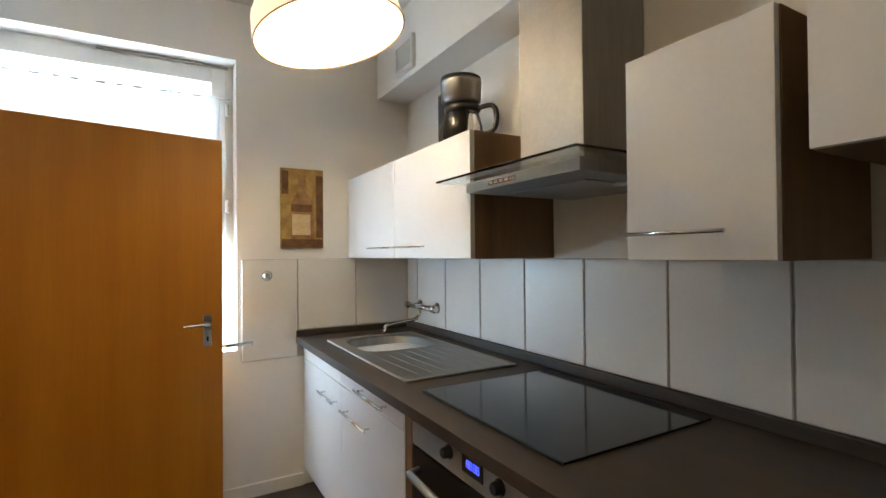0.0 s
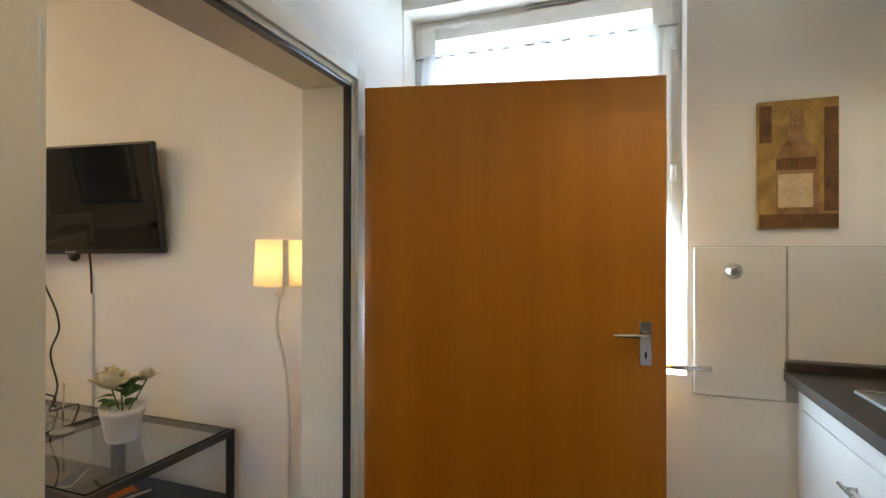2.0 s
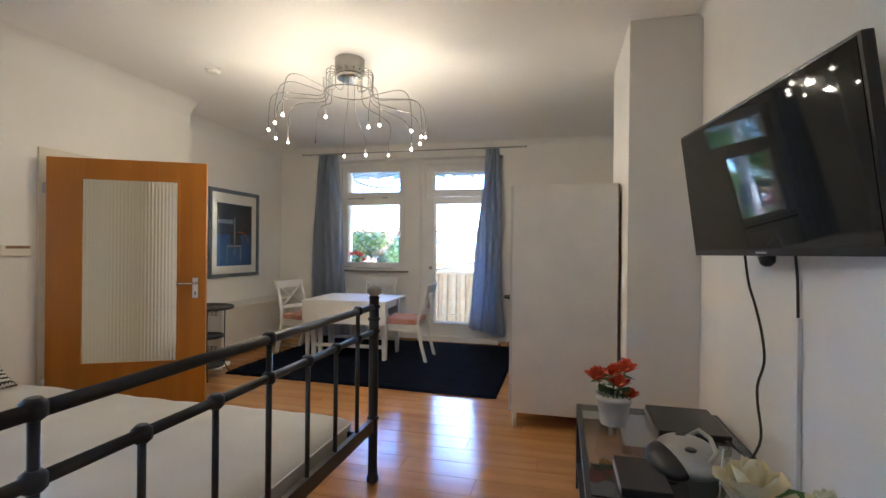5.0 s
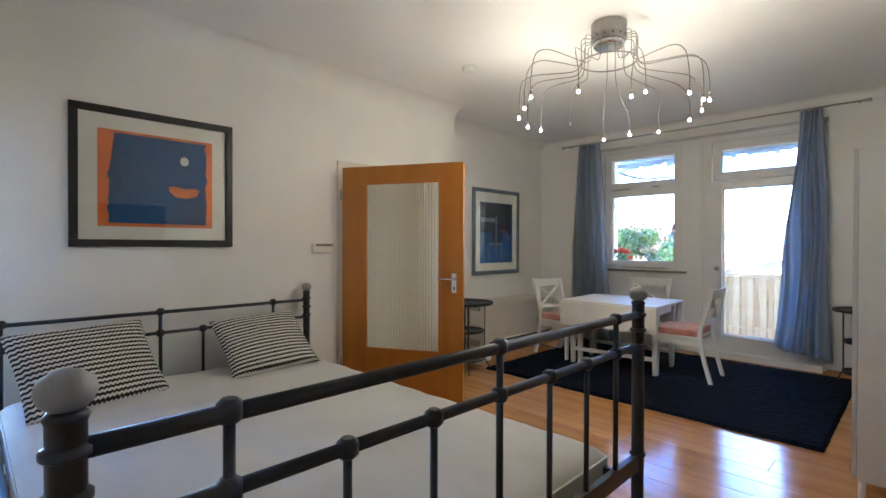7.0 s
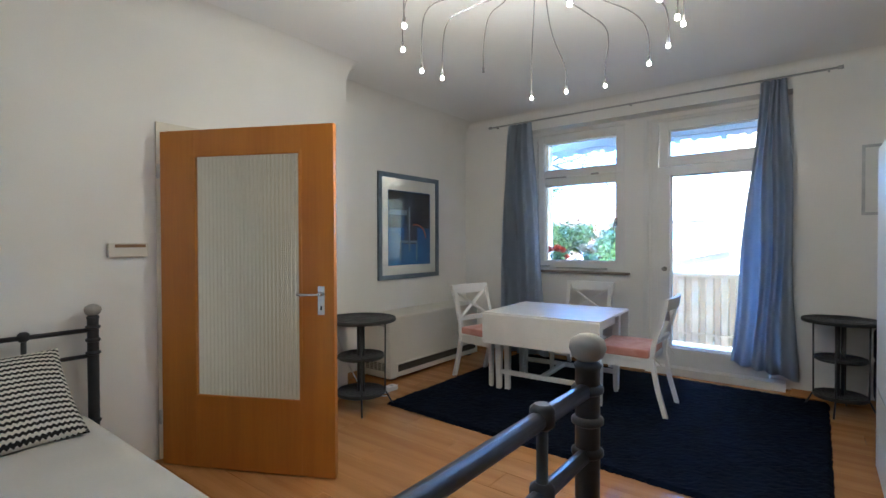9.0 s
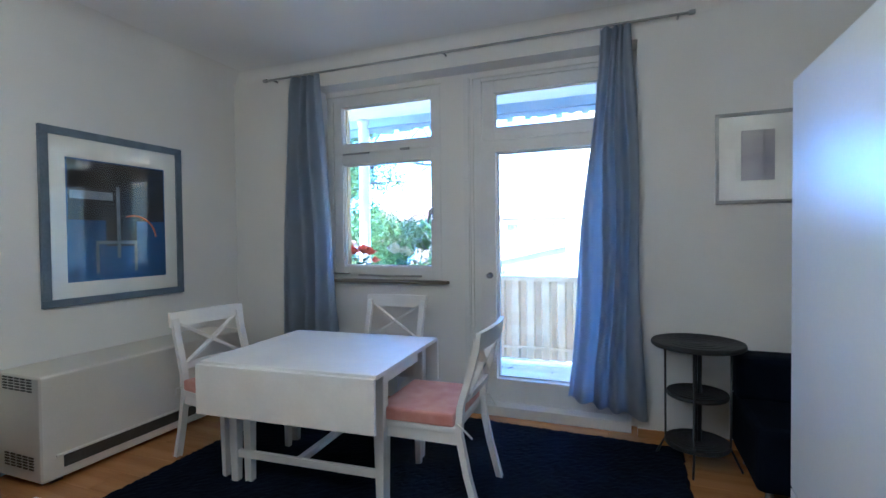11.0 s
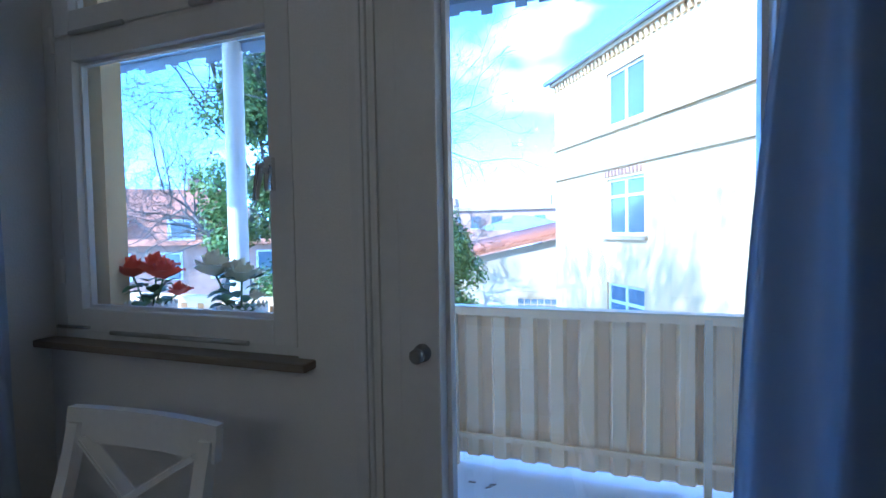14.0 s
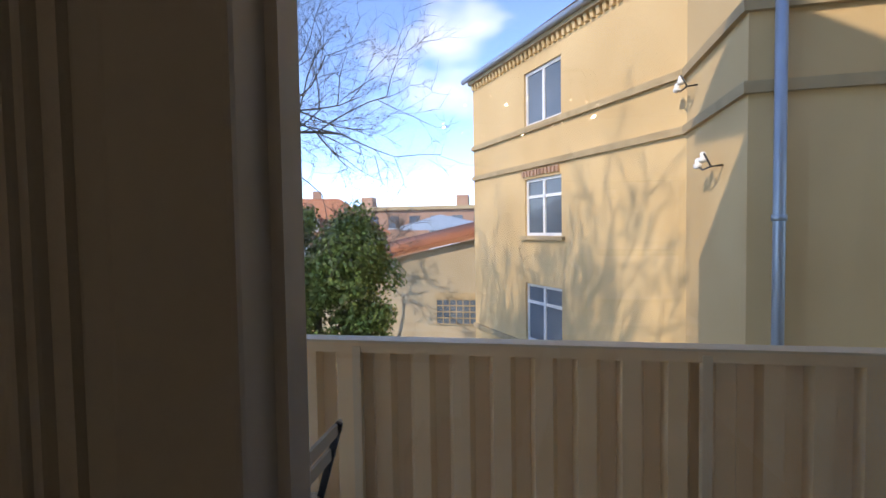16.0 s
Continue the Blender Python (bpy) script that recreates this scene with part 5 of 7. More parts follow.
TW, TD, TH = 1.00, 0.86, 0.712
lp("tabletop", one((-TW / 2, -TD / 2, TH - 0.022), (TW / 2, TD / 2, TH), 0.004), M_SATIN, dt)
lp("drop_leaf", one((-TW / 2, -TD / 2 - 0.024, TH - 0.265), (TW / 2, -TD / 2 - 0.004, TH - 0.012), 0.004), M_SATIN, dt)
lp("drop_leaf", one((-TW / 2, TD / 2 + 0.004, TH - 0.265), (TW / 2, TD / 2 + 0.024, TH - 0.012), 0.004), M_SATIN, dt)
for y in (-0.21, 0.33):
    lp("apron", one((-0.42, y, TH - 0.12), (0.40, y + 0.02, TH - 0.024), 0.003), M_SATIN, dt)
for x in (-0.46, 0.40):
    lp("apron", one((x, -0.19, TH - 0.12), (x + 0.02, 0.33, TH - 0.024), 0.003), M_SATIN, dt)
for x, y in ((-0.46, -0.22), (0.42, -0.22), (-0.46, 0.33), (0.42, 0.33)):
    bm = sweep(bmesh.new(), [[(x + a * s, y + b * s, z) for a, b in ((-1, -1), (1, -1), (1, 1), (-1, 1))] for z, s in ((0, 0.021), (0.30, 0.027), (TH - 0.024, 0.031))])
    bmesh.ops.bevel(bm, geom=list(bm.edges), offset=0.004, segments=1, affect="EDGES")
    lp("leg", bm, M_SATIN, dt)
x = -0.385
bm = sweep(bmesh.new(), [[(x + a * s, -0.20 + b * s, z) for a, b in ((-1, -1), (1, -1), (1, 1), (-1, 1))] for z, s in ((0, 0.02), (TH - 0.024, 0.028))])
lp("gate_leg", bm, M_SATIN, dt)
lp("stretcher", one((-0.46, -0.232, 0.135), (0.42, -0.208, 0.175), 0.004), M_SATIN, dt)
lp("stretcher", one((-0.46, 0.318, 0.135), (0.42, 0.342, 0.175), 0.004), M_SATIN, dt)
lp("stretcher", one((-0.08, -0.208, 0.138), (-0.045, 0.318, 0.172), 0.004), M_SATIN, dt)

CW, CD = 0.50, 0.44
chair = thing("dining_chair", "white wooden cross-back dining chair with a red checked cushion", "dining chair", (0, 0, 0), 0, "chairs round the table")
# the chair faces -y; its back stands at y = CD / 2
SEAT = 0.43
lp("seat", one((-CW / 2 + 0.01, -CD / 2, SEAT - 0.03), (CW / 2 - 0.01, CD / 2 - 0.03, SEAT), 0.008), M_SATIN, chair)
for sx in (-1, 1):
    x = sx * (CW / 2 - 0.03)
    bm = sweep(bmesh.new(), [[(x + a * 0.019, y + b * 0.016, z) for a, b in ((-1, -1), (1, -1), (1, 1), (-1, 1))] for y, z in ((CD / 2 + 0.075, 0), (CD / 2 + 0.02, 0.2), (CD / 2 - 0.02, SEAT - 0.03), (CD / 2 - 0.01, SEAT + 0.10), (CD / 2 + 0.05, 0.73), (CD / 2 + 0.08, 0.85))])
    lp("back_post", bm, M_SATIN, chair)
    bm = sweep(bmesh.new(), [[(x + a * s, -CD / 2 + 0.03 + b * s, z) for a, b in ((-1, -1), (1, -1), (1, 1), (-1, 1))] for z, s in ((0, 0.015), (SEAT - 0.03, 0.021))])
    lp("leg", bm, M_SATIN, chair)
    lp("side_rail", one((x - 0.009, -CD / 2 + 0.05, SEAT - 0.085), (x + 0.009, CD / 2 - 0.03, SEAT - 0.03)), M_SATIN, chair)
lp("front_rail", one((-CW / 2 + 0.05, -CD / 2 + 0.02, SEAT - 0.085), (CW / 2 - 0.05, -CD / 2 + 0.04, SEAT - 0.03)), M_SATIN, chair)


def curved_rail(z0, z1, y, half, thick, bow):
    secs_ = []
    for k in range(13):
        u = k / 6 - 1
        yy = y + bow * (1 - u * u)
        secs_.append([(u * half, yy - thick / 2, z0), (u * half, yy + thick / 2, z0), (u * half, yy + thick / 2 + 0.012, z1), (u * half, yy - thick / 2 + 0.012, z1)])
    return sweep(bmesh.new(), secs_)


lp("top_rail", curved_rail(0.80, 0.888, CD / 2 + 0.075, CW / 2, 0.024, 0.02), M_SATIN, chair)
lp("lower_rail", curved_rail(0.545, 0.585, CD / 2 + 0.005, CW / 2 - 0.045, 0.02, 0.01), M_SATIN, chair)
for sx in (-1, 1):
    bm = bmesh.new()
    bar(bm, (sx * (CW / 2 - 0.06), CD / 2 + 0.015, 0.575), (-sx * (CW / 2 - 0.065), CD / 2 + 0.072, 0.81), 0.030, 0.013, 0.003)
    lp("cross_slat", bm, M_SATIN, chair)
cu = lp("cushion", one((-CW / 2 + 0.005, -CD / 2 - 0.005, SEAT), (CW / 2 - 0.005, CD / 2 - 0.04, SEAT + 0.065), 0.022, 4), M_CUSHION, chair, "red and white checked seat cushion")
for sx in (-1, 1):
    lp("tie", tube(bmesh.new(), [(sx * (CW / 2 - 0.02), CD / 2 - 0.03, SEAT + 0.02), (sx * (CW / 2 + 0.01), CD / 2 + 0.01, SEAT + 0.01), (sx * (CW / 2 - 0.01), CD / 2 + 0.05, SEAT - 0.04)], 0.005, 6), M_PIPING, cu)
chair.matrix_basis = pose(0.53, 6.29, RZ, 0, 0, -88)
c2 = copy_thing(chair, pose(-0.78, 6.25, RZ, 0, 0, 80))
c3_ = copy_thing(chair, pose(-0.19, 6.985, RZ, 0, 0, 2))

# ---------- wardrobe ----------
wd = thing("wardrobe", "white wardrobe with glossy doors over drawers and a plain side panel", "wardrobe", (2.36, 5.1, 0))
WXF, WY0, WY1, WH = 1.985, 4.40, 5.74, 1.825
part("carcass", one((WXF, WY0, 0.11), (2.735, WY1, WH), 0.003), M_SATIN, wd)
ys = (WY0, WY0 + 0.67, WY1)
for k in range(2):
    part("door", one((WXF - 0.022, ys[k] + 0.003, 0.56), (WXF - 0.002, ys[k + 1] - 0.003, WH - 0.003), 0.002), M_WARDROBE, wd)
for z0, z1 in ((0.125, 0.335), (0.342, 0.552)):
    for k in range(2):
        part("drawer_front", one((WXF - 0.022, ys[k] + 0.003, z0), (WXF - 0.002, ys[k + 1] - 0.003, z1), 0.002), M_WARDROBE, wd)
for x in (WXF + 0.02, 2.70):
    for y in (WY0 + 0.02, WY1 - 0.03):
        part("foot", rod((x, y, 0), (x, y, 0.112), 0.016), M_SATIN, wd)
part("back_panel", one((2.736, WY0 + 0.01, 0.12), (2.742, WY1 - 0.01, WH)), M_BROWN, wd)

# ---------- television ----------
tw, tv_h = 1.157, 0.58
tv = thing("television", "flat black television on a swivel wall bracket showing a dark screen", "television", (3.02, 2.755, 1.615), -82.0)
tilt = pose(0, 0, 0, 7.6, -0.6)


def tvp(name, bm_, mat, parent, label=""):
    bmesh.ops.transform(bm_, matrix=tilt, verts=bm_.verts)
    return part(name, bm_, mat, parent, label, True)


tb = tvp("casing", one((-tw / 2, 0.0, -tv_h / 2), (tw / 2, 0.035, tv_h / 2), 0.006), M_BLACKPLASTIC, tv)
tvp("screen", one((-tw / 2 + 0.012, -0.003, -tv_h / 2 + 0.027), (tw / 2 - 0.012, 0.001, tv_h / 2 - 0.012)), M_SCREEN, tv)
tvp("back_housing", one((-tw / 2 + 0.25, 0.035, -0.24), (tw / 2 - 0.25, 0.065, 0.15), 0.01), M_BLACKPLASTIC, tv)
tvp("badge", one((-0.035, -0.004, -tv_h / 2 + 0.009), (0.035, -0.002, -tv_h / 2 + 0.017)), M_GREYPLASTIC, tv)
tvp("receiver_nub", turned((0.0, 0.015, -tv_h / 2 - 0.04), ((0.012, 0), (0.025, 0.012), (0.03, 0.04)), 14), M_BLACKPLASTIC, tv)
part("wall_bracket", boxes(((3.175, 2.60, 1.50), (3.198, 2.84, 1.74))), M_BLACKMETAL, tv)
bm = bmesh.new()
bar(bm, (3.18, 2.72, 1.62), (3.07, 2.74, 1.62), 0.05, 0.03)
part("bracket_arm", bm, M_BLACKMETAL, tv)
single("tv_cable", tube(bmesh.new(), rounded([(3.12, 3.12, 1.34), (3.15, 3.155, 1.20), (3.17, 3.14, 1.11), (3.17, 3.06, 0.99), (3.17, 3.035, 0.88), (3.17, 3.10, 0.77), (3.17, 3.10, 0.69), (3.16, 3.03, 0.56), (3.10, 2.97, 0.478)]), 0.0055, 8), M_ROPE, "black television cable hanging down to the low table", "cable")
single("tv_cable", tube(bmesh.new(), rounded([(3.175, 2.80, 1.40), (3.188, 2.795, 1.25), (3.19, 2.79, 1.06)]), 0.0055, 8), M_ROPE, "black television cable entering the white duct", "cable")
single("cable_duct", one((3.182, 2.775, 0.10), (3.199, 2.805, 1.10), 0.003), M_SATIN, "white plastic cable duct on the wall", "cable duct")

# ---------- low glass table ----------
lt = thing("low_glass_table", "low black metal table with glass tops and a dark shelf", "media table", (2.80, 2.6, 0))
LX0, LX1, LY0, LY1, LZ = 2.43, 3.15, 1.72, 3.58, 0.47
LM = 2.50
for y0, y1 in ((LY0, LM - 0.01), (LM + 0.01, LY1)):
    part("top_frame", boxes(((LX0, y0, LZ - 0.03), (LX0 + 0.028, y1, LZ)), ((LX1 - 0.028, y0, LZ - 0.03), (LX1, y1, LZ)), ((LX0 + 0.028, y0, LZ - 0.03), (LX1 - 0.028, y0 + 0.028, LZ)), ((LX0 + 0.028, y1 - 0.028, LZ - 0.03), (LX1 - 0.028, y1, LZ)), bevel=0.002), M_BLACKMETAL, lt)
    part("glass_top", one((LX0 + 0.02, y0 + 0.02, LZ + 0.0006), (LX1 - 0.02, y1 - 0.02, LZ + 0.006), 0.001), M_SMOKE, lt)
    for x in (LX0, LX1 - 0.028):
        for y in (y0, y1 - 0.028):
            part("leg", one((x, y, 0), (x + 0.028, y + 0.028, LZ - 0.03), 0.002), M_BLACKMETAL, lt)
    part("shelf", one((LX0 + 0.005, y0 + 0.005, 0.12), (LX1 - 0.005, y1 - 0.005, 0.145), 0.003), M_BLACKPLASTIC, lt)
TT = LZ + 0.0065


def rose_petals(place, r, petals=12):
    """Petals of a rose head, wrapped into cups that open towards the outside."""
    made = []
    for k in range(petals):
        bm = bmesh.new()
        f = k / (petals - 1)
        a = k * 2.4
        rr = r * (0.22 + 0.78 * f)
        span = 1.15 - 0.45 * f
        rows_ = []
        for i in range(6):
            u = i / 5
            line = []
            for q in (-1, -0.5, 0, 0.5, 1):
                ang = a + q * span * math.sin(0.5 + 1.9 * u)
                rad = rr * (math.sin(min(1, u * 1.15) * math.pi / 2) ** 0.7) + 0.22 * rr * f * u ** 4
                h = r * ((1.25 - 0.45 * f) * u - 0.10 * q * q * u - 0.28 * f * u ** 5) + 0.004 * math.sin(5 * q + k)
                line.append(bm.verts.new(Vector(place) + Vector((rad * math.cos(ang), rad * math.sin(ang), h - 0.1 * r))))
            rows_.append(line)
        for r0, r1 in zip(rows_, rows_[1:]):
            for q in range(4):
                fc = bm.faces.new((r0[q], r0[q + 1], r1[q + 1], r1[q]))
                fc.smooth = True
        made.append(bm)
    return made


def leaf_blade(bm, root, d, length, width):
    d = Vector(d).normalized()
    side = d.cross(Vector((0, 0, 1))).normalized()
    rows_ = []
    for i in range(5):
        u = i / 4
        c = Vector(root) + d * length * u - Vector((0, 0, 1)) * length * 0.35 * u * u
        ww = width * math.sin(0.15 + u * 2.9)
        rows_.append([bm.verts.new(c - side * ww + Vector((0, 0, 0.2 * ww))), bm.verts.new(c), bm.verts.new(c + side * ww + Vector((0, 0, 0.2 * ww)))])
    for r0, r1 in zip(rows_, rows_[1:]):
        for q in range(2):
            fc = bm.faces.new((r0[q], r0[q + 1], r1[q + 1], r1[q]))
            fc.smooth = True


def potted_roses(place, petal, label, heads, s=1.0, seed=1, group="artificial roses in white pots"):
    """heads: (x, y, z, radius) of each rose above the pot's base."""
    rnd = random.Random(seed)
    p = thing("potted_roses", label, "flower pot", place, 0, group)
    ph, r0, r1 = 0.145 * s, 0.062 * s, 0.085 * s
    pot = part("pot", turned((0, 0, 0), ((r0, 0), (r0 * 1.02, 0.004), (r1 * 0.97, ph - 0.03 * s), (r1 * 1.02, ph - 0.028 * s), (r1 * 1.04, ph), (r1 * 0.94, ph), (r1 * 0.9, ph - 0.03 * s), (0.01, ph - 0.035 * s)), 32), M_POT, p, "white pot with a lace-cut rim", True)
    bm_ = bmesh.new()
    for k in range(24):
        a = k * math.tau / 24
        box(bm_, (-0.006 * s, -0.0015, -0.006 * s), (0.006 * s, 0.0015, 0.006 * s), 0, Matrix.Translation((math.cos(a) * r1 * 1.03, math.sin(a) * r1 * 1.03, ph + 0.004 * s)) @ pose(0, 0, 0, 0, 45, math.degrees(a) + 90))
    part("lace_edge", bm_, M_POT, pot, "", True)
    for x, y, z, r in heads:
        part("stem", tube(bmesh.new(), [(x * 0.2, y * 0.2, ph - 0.03), (x * 0.7, y * 0.7, (ph + z) / 2), (x, y, z)], 0.0035 * s, 6), M_LEAF, p, "", True)
        rose = part("rose", turned((x, y, z), ((r * 0.10, -0.1 * r), (r * 0.26, 0.2 * r), (r * 0.25, 0.75 * r), (r * 0.08, 1.05 * r)), 12), petal, p, "", True)
        for bm_ in rose_petals((x, y, z), r):
            part("petal", bm_, petal, rose, "", True)
    for k in range(24):
        a = rnd.uniform(0, math.tau)
        z = ph + rnd.uniform(-0.01, 0.10) * s
        q = rnd.uniform(0.01, 0.05) * s
        bm_ = bmesh.new()
        leaf_blade(bm_, (math.cos(a) * q, math.sin(a) * q, z), (math.cos(a), math.sin(a), rnd.uniform(0.1, 0.9)), rnd.uniform(0.06, 0.085) * s, rnd.uniform(0.026, 0.036) * s)
        part("leaf", bm_, M_LEAF, p, "", True)
    return p


potted_roses((2.60, 3.29, TT), M_RED, "red artificial roses in a white pot on the glass table", ((-0.085, -0.03, 0.225, 0.06), (0.0, 0.02, 0.235, 0.055), (0.055, 0.0, 0.265, 0.06), (0.02, -0.06, 0.205, 0.055), (0.075, -0.04, 0.15, 0.042)), 1.0, 3)
potted_roses((2.86, 2.10, TT), M_CREAM, "cream artificial roses in a white pot on the glass table", ((-0.055, 0.0, 0.255, 0.088), (0.085, -0.05, 0.265, 0.045), (0.03, 0.05, 0.21, 0.04)), 1.06, 5)
dv = thing("media_box", "flat black media box on the glass table", "media player", (2.93, 3.33, TT))
part("case", one((2.78, 3.12, TT), (3.08, 3.50, TT + 0.045), 0.006), M_BLACKPLASTIC, dv)
part("front_strip", one((2.772, 3.14, TT + 0.012), (2.779, 3.48, TT + 0.034)), M_GREYPLASTIC, dv)
rd = thing("radio", "silver and black rounded portable radio on the glass table", "radio", (2.82, 2.72, TT))
bm = bmesh.new()
bmesh.ops.create_uvsphere(bm, u_segments=32, v_segments=18, radius=1)
for v in bm.verts:
    v.co = Vector((2.84 + v.co.x * 0.125, 2.74 + v.co.y * 0.19, TT + max(0.0, 0.045 + v.co.z * 0.06)))
for f in bm.faces:
    f.smooth = True
rb = part("shell", bm, M_GREYPLASTIC, rd)
bm = bmesh.new()
bmesh.ops.create_uvsphere(bm, u_segments=24, v_segments=12, radius=1)
for v in bm.verts:
    v.co = Vector((2.76 + v.co.x * 0.085, 2.70 + v.co.y * 0.16, TT + max(0.0, 0.036 + v.co.z * 0.05)))
for f in bm.faces:
    f.smooth = True
part("front_band", bm, M_BLACKPLASTIC, rd)
for y in (2.66, 2.82):
    part("knob", turned((2.83, y, TT + 0.088), ((0.022, 0), (0.022, 0.012), (0.016, 0.016)), 16), M_BLACKPLASTIC, rd)
part("carry_handle", tube(bmesh.new(), [(2.88, 2.60, TT + 0.08), (2.91, 2.62, TT + 0.11), (2.92, 2.74, TT + 0.12), (2.91, 2.86, TT + 0.11), (2.88, 2.88, TT + 0.08)], 0.009, 8), M_GREYPLASTIC, rd)
rd.location.y += 0.12
sb = thing("set_top_box", "flat black set-top box on the glass table beside the radio", "media player", (2.62, 2.68, TT))
part("case", one((2.55, 2.54, TT), (2.72, 2.82, TT + 0.032), 0.004), M_BLACKPLASTIC, sb)
part("display_strip", one((2.546, 2.57, TT + 0.010), (2.5505, 2.79, TT + 0.022)), M_GREYPLASTIC, sb)
for k, (x, y, rz, wbk, dbk) in enumerate(((2.72, 2.28, 8, 0.17, 0.24), (2.66, 2.66, -12, 0.20, 0.14), (2.86, 1.95, 4, 0.21, 0.29), (2.95, 2.27, 70, 0.19, 0.26), (2.60, 1.98, -20, 0.17, 0.24), (2.93, 2.72, 35, 0.21, 0.28), (2.62, 3.05, 10, 0.19, 0.26))):
    b_ = thing("magazine", "dark glossy magazine on the lower shelf of the glass table", "magazine", (x, y, 0.1455), rz, "magazines on the shelf")
    part("pages", one((-wbk / 2, -dbk / 2, 0), (wbk / 2, dbk / 2, 0.014), 0.002), M_MAT, b_, "", True)
    part("cover", one((-wbk / 2 - 0.002, -dbk / 2 - 0.002, 0.014), (wbk / 2 + 0.002, dbk / 2 + 0.002, 0.017)), (M_BLKFRAME, M_ORPRINT, M_NAVY)[k % 3], b_, "", True)
    part("cover_picture", one((-wbk * 0.38, -dbk * 0.30, 0.0171), (wbk * 0.38, dbk * 0.16, 0.0176)), (M_ORPRINT, M_PGREY, M_BROWN)[k % 3], b_, "", True)
    part("cover_title", one((-wbk * 0.36, dbk * 0.26, 0.0171), (wbk * 0.30, dbk * 0.38, 0.0176)), (M_CREAM, M_CREAM, M_MAT)[k % 3], b_, "", True)
single("cable_bundle", tube(bmesh.new(), rounded([(3.02, 3.12, TT + 0.01), (3.05, 3.0, TT + 0.05), (3.00, 2.93, TT + 0.09), (3.04, 2.85, TT + 0.06), (2.98, 2.80, TT + 0.012), (3.03, 2.66, TT + 0.05), (2.95, 2.56, TT + 0.012), (2.88, 2.48, TT + 0.008)]), 0.0045, 6), M_ROPE, "tangled black cables on the glass table", "cable")
foot_ = thing("antenna_base", "small chrome disc-footed aerial on the glass table", "aerial", (2.72, 2.42, TT))
part("disc", turned((2.72, 2.42, TT), ((0.05, 0), (0.05, 0.006), (0.02, 0.014), (0.008, 0.02)), 20), M_GREYPLASTIC, foot_)
part("rod", rod((2.72, 2.42, TT + 0.018), (2.75, 2.46, TT + 0.22), 0.004), M_CHROME, foot_)
foot_.location = (2.83, 2.46, TT)
coil = [(2.53 + 0.045 * math.cos(k * 0.7), 2.36 + 0.06 * math.sin(k * 0.7), 0.152 + 0.0009 * k) for k in range(46)]
single("coiled_cord", tube(bmesh.new(), coil, 0.004, 6), M_WHITECABLE, "coiled white cord on the lower shelf of the glass table", "cable")

# ---------- wall lamp ----------
wl = thing("wall_lamp", "wall lamp with a glowing cream drum shade and white cord", "wall lamp", (3.05, 1.345, 1.0))
bm = bmesh.new()
secs = []
for r, z in ((0.107, 1.198), (0.098, 1.396)):
    secs.append([bm.verts.new((3.008 + r * math.cos(k * math.tau / 40), 1.345 + r * math.sin(k * math.tau / 40), z)) for k in range(40)])
for k in range(40):
    f = bm.faces.new((secs[0][k], secs[0][(k + 1) % 40], secs[1][(k + 1) % 40], secs[1][k]))
    f.smooth = True
part("shade", bm, M_SHADE, wl, "cream fabric drum shade, lit")
bm = bmesh.new()
box(bm, (-0.002, -0.013, 1.20), (0.002, 0.013, 1.394), 0, Matrix.Translation((3.008, 1.345, 0)) @ pose(0, 0, 0, 0, 0, 232) @ Matrix.Translation((0.1045, 0, 0)))
part("shade_seam", bm, M_PIPING, wl)
part("socket", turned((3.008, 1.345, 1.15), ((0.015, 0), (0.02, 0.02), (0.02, 0.10), (0.012, 0.11)), 16), M_SATIN, wl)
part("arm", tube(bmesh.new(), [(3.008, 1.345, 1.25), (3.06, 1.36, 1.27), (3.15, 1.375, 1.29), (3.197, 1.38, 1.29)], 0.008, 8), M_SATIN, wl)
part("wall_plate", turned((3.197, 1.38, 1.29), ((0.035, 0), (0.035, 0.01), (0.02, 0.018)), 20, pose(0, 0, 0, 0, -90)), M_SATIN, wl)
part("cord", tube(bmesh.new(), rounded([(3.012, 1.345, 1.165), (3.06, 1.40, 1.0), (3.13, 1.41, 0.82), (3.175, 1.42, 0.6), (3.182, 1.425, 0.3), (3.185, 1.43, 0.01)]), 0.007, 8), M_WHITECABLE, wl)

# ---------- chandelier ----------
CX, CY = 0.68, 4.30
ch = thing("chandelier", "chrome wire chandelier with many small glowing halogen bulbs", "chandelier", (CX, CY, CEIL))
part("canopy", turned((CX, CY, CEIL - 0.125), ((0.112, 0), (0.118, 0.004), (0.118, 0.12), (0.112, 0.125)), 36), M_WIRE, ch, "dull metal ceiling canopy")
for k in range(14):
    a = k * math.tau / 14
    part("canopy_hole", turned((CX + 0.117 * math.cos(a), CY + 0.117 * math.sin(a), CEIL - 0.105), ((0.006, 0), (0.006, 0.003)), 10, pose(0, 0, 0, 0, 90, math.degrees(a))), M_BLACKPLASTIC, ch)
part("canopy_core", turned((CX, CY, CEIL - 0.165), ((0.095, 0), (0.104, 0.01), (0.104, 0.042)), 30), M_CHROME, ch)
RING_Z = CEIL - 0.265
part("ring", tube(bmesh.new(), [(CX + 0.185 * math.cos(k * math.tau / 40), CY + 0.185 * math.sin(k * math.tau / 40), RING_Z) for k in range(40)], 0.0055, 8, True), M_WIRE, ch)
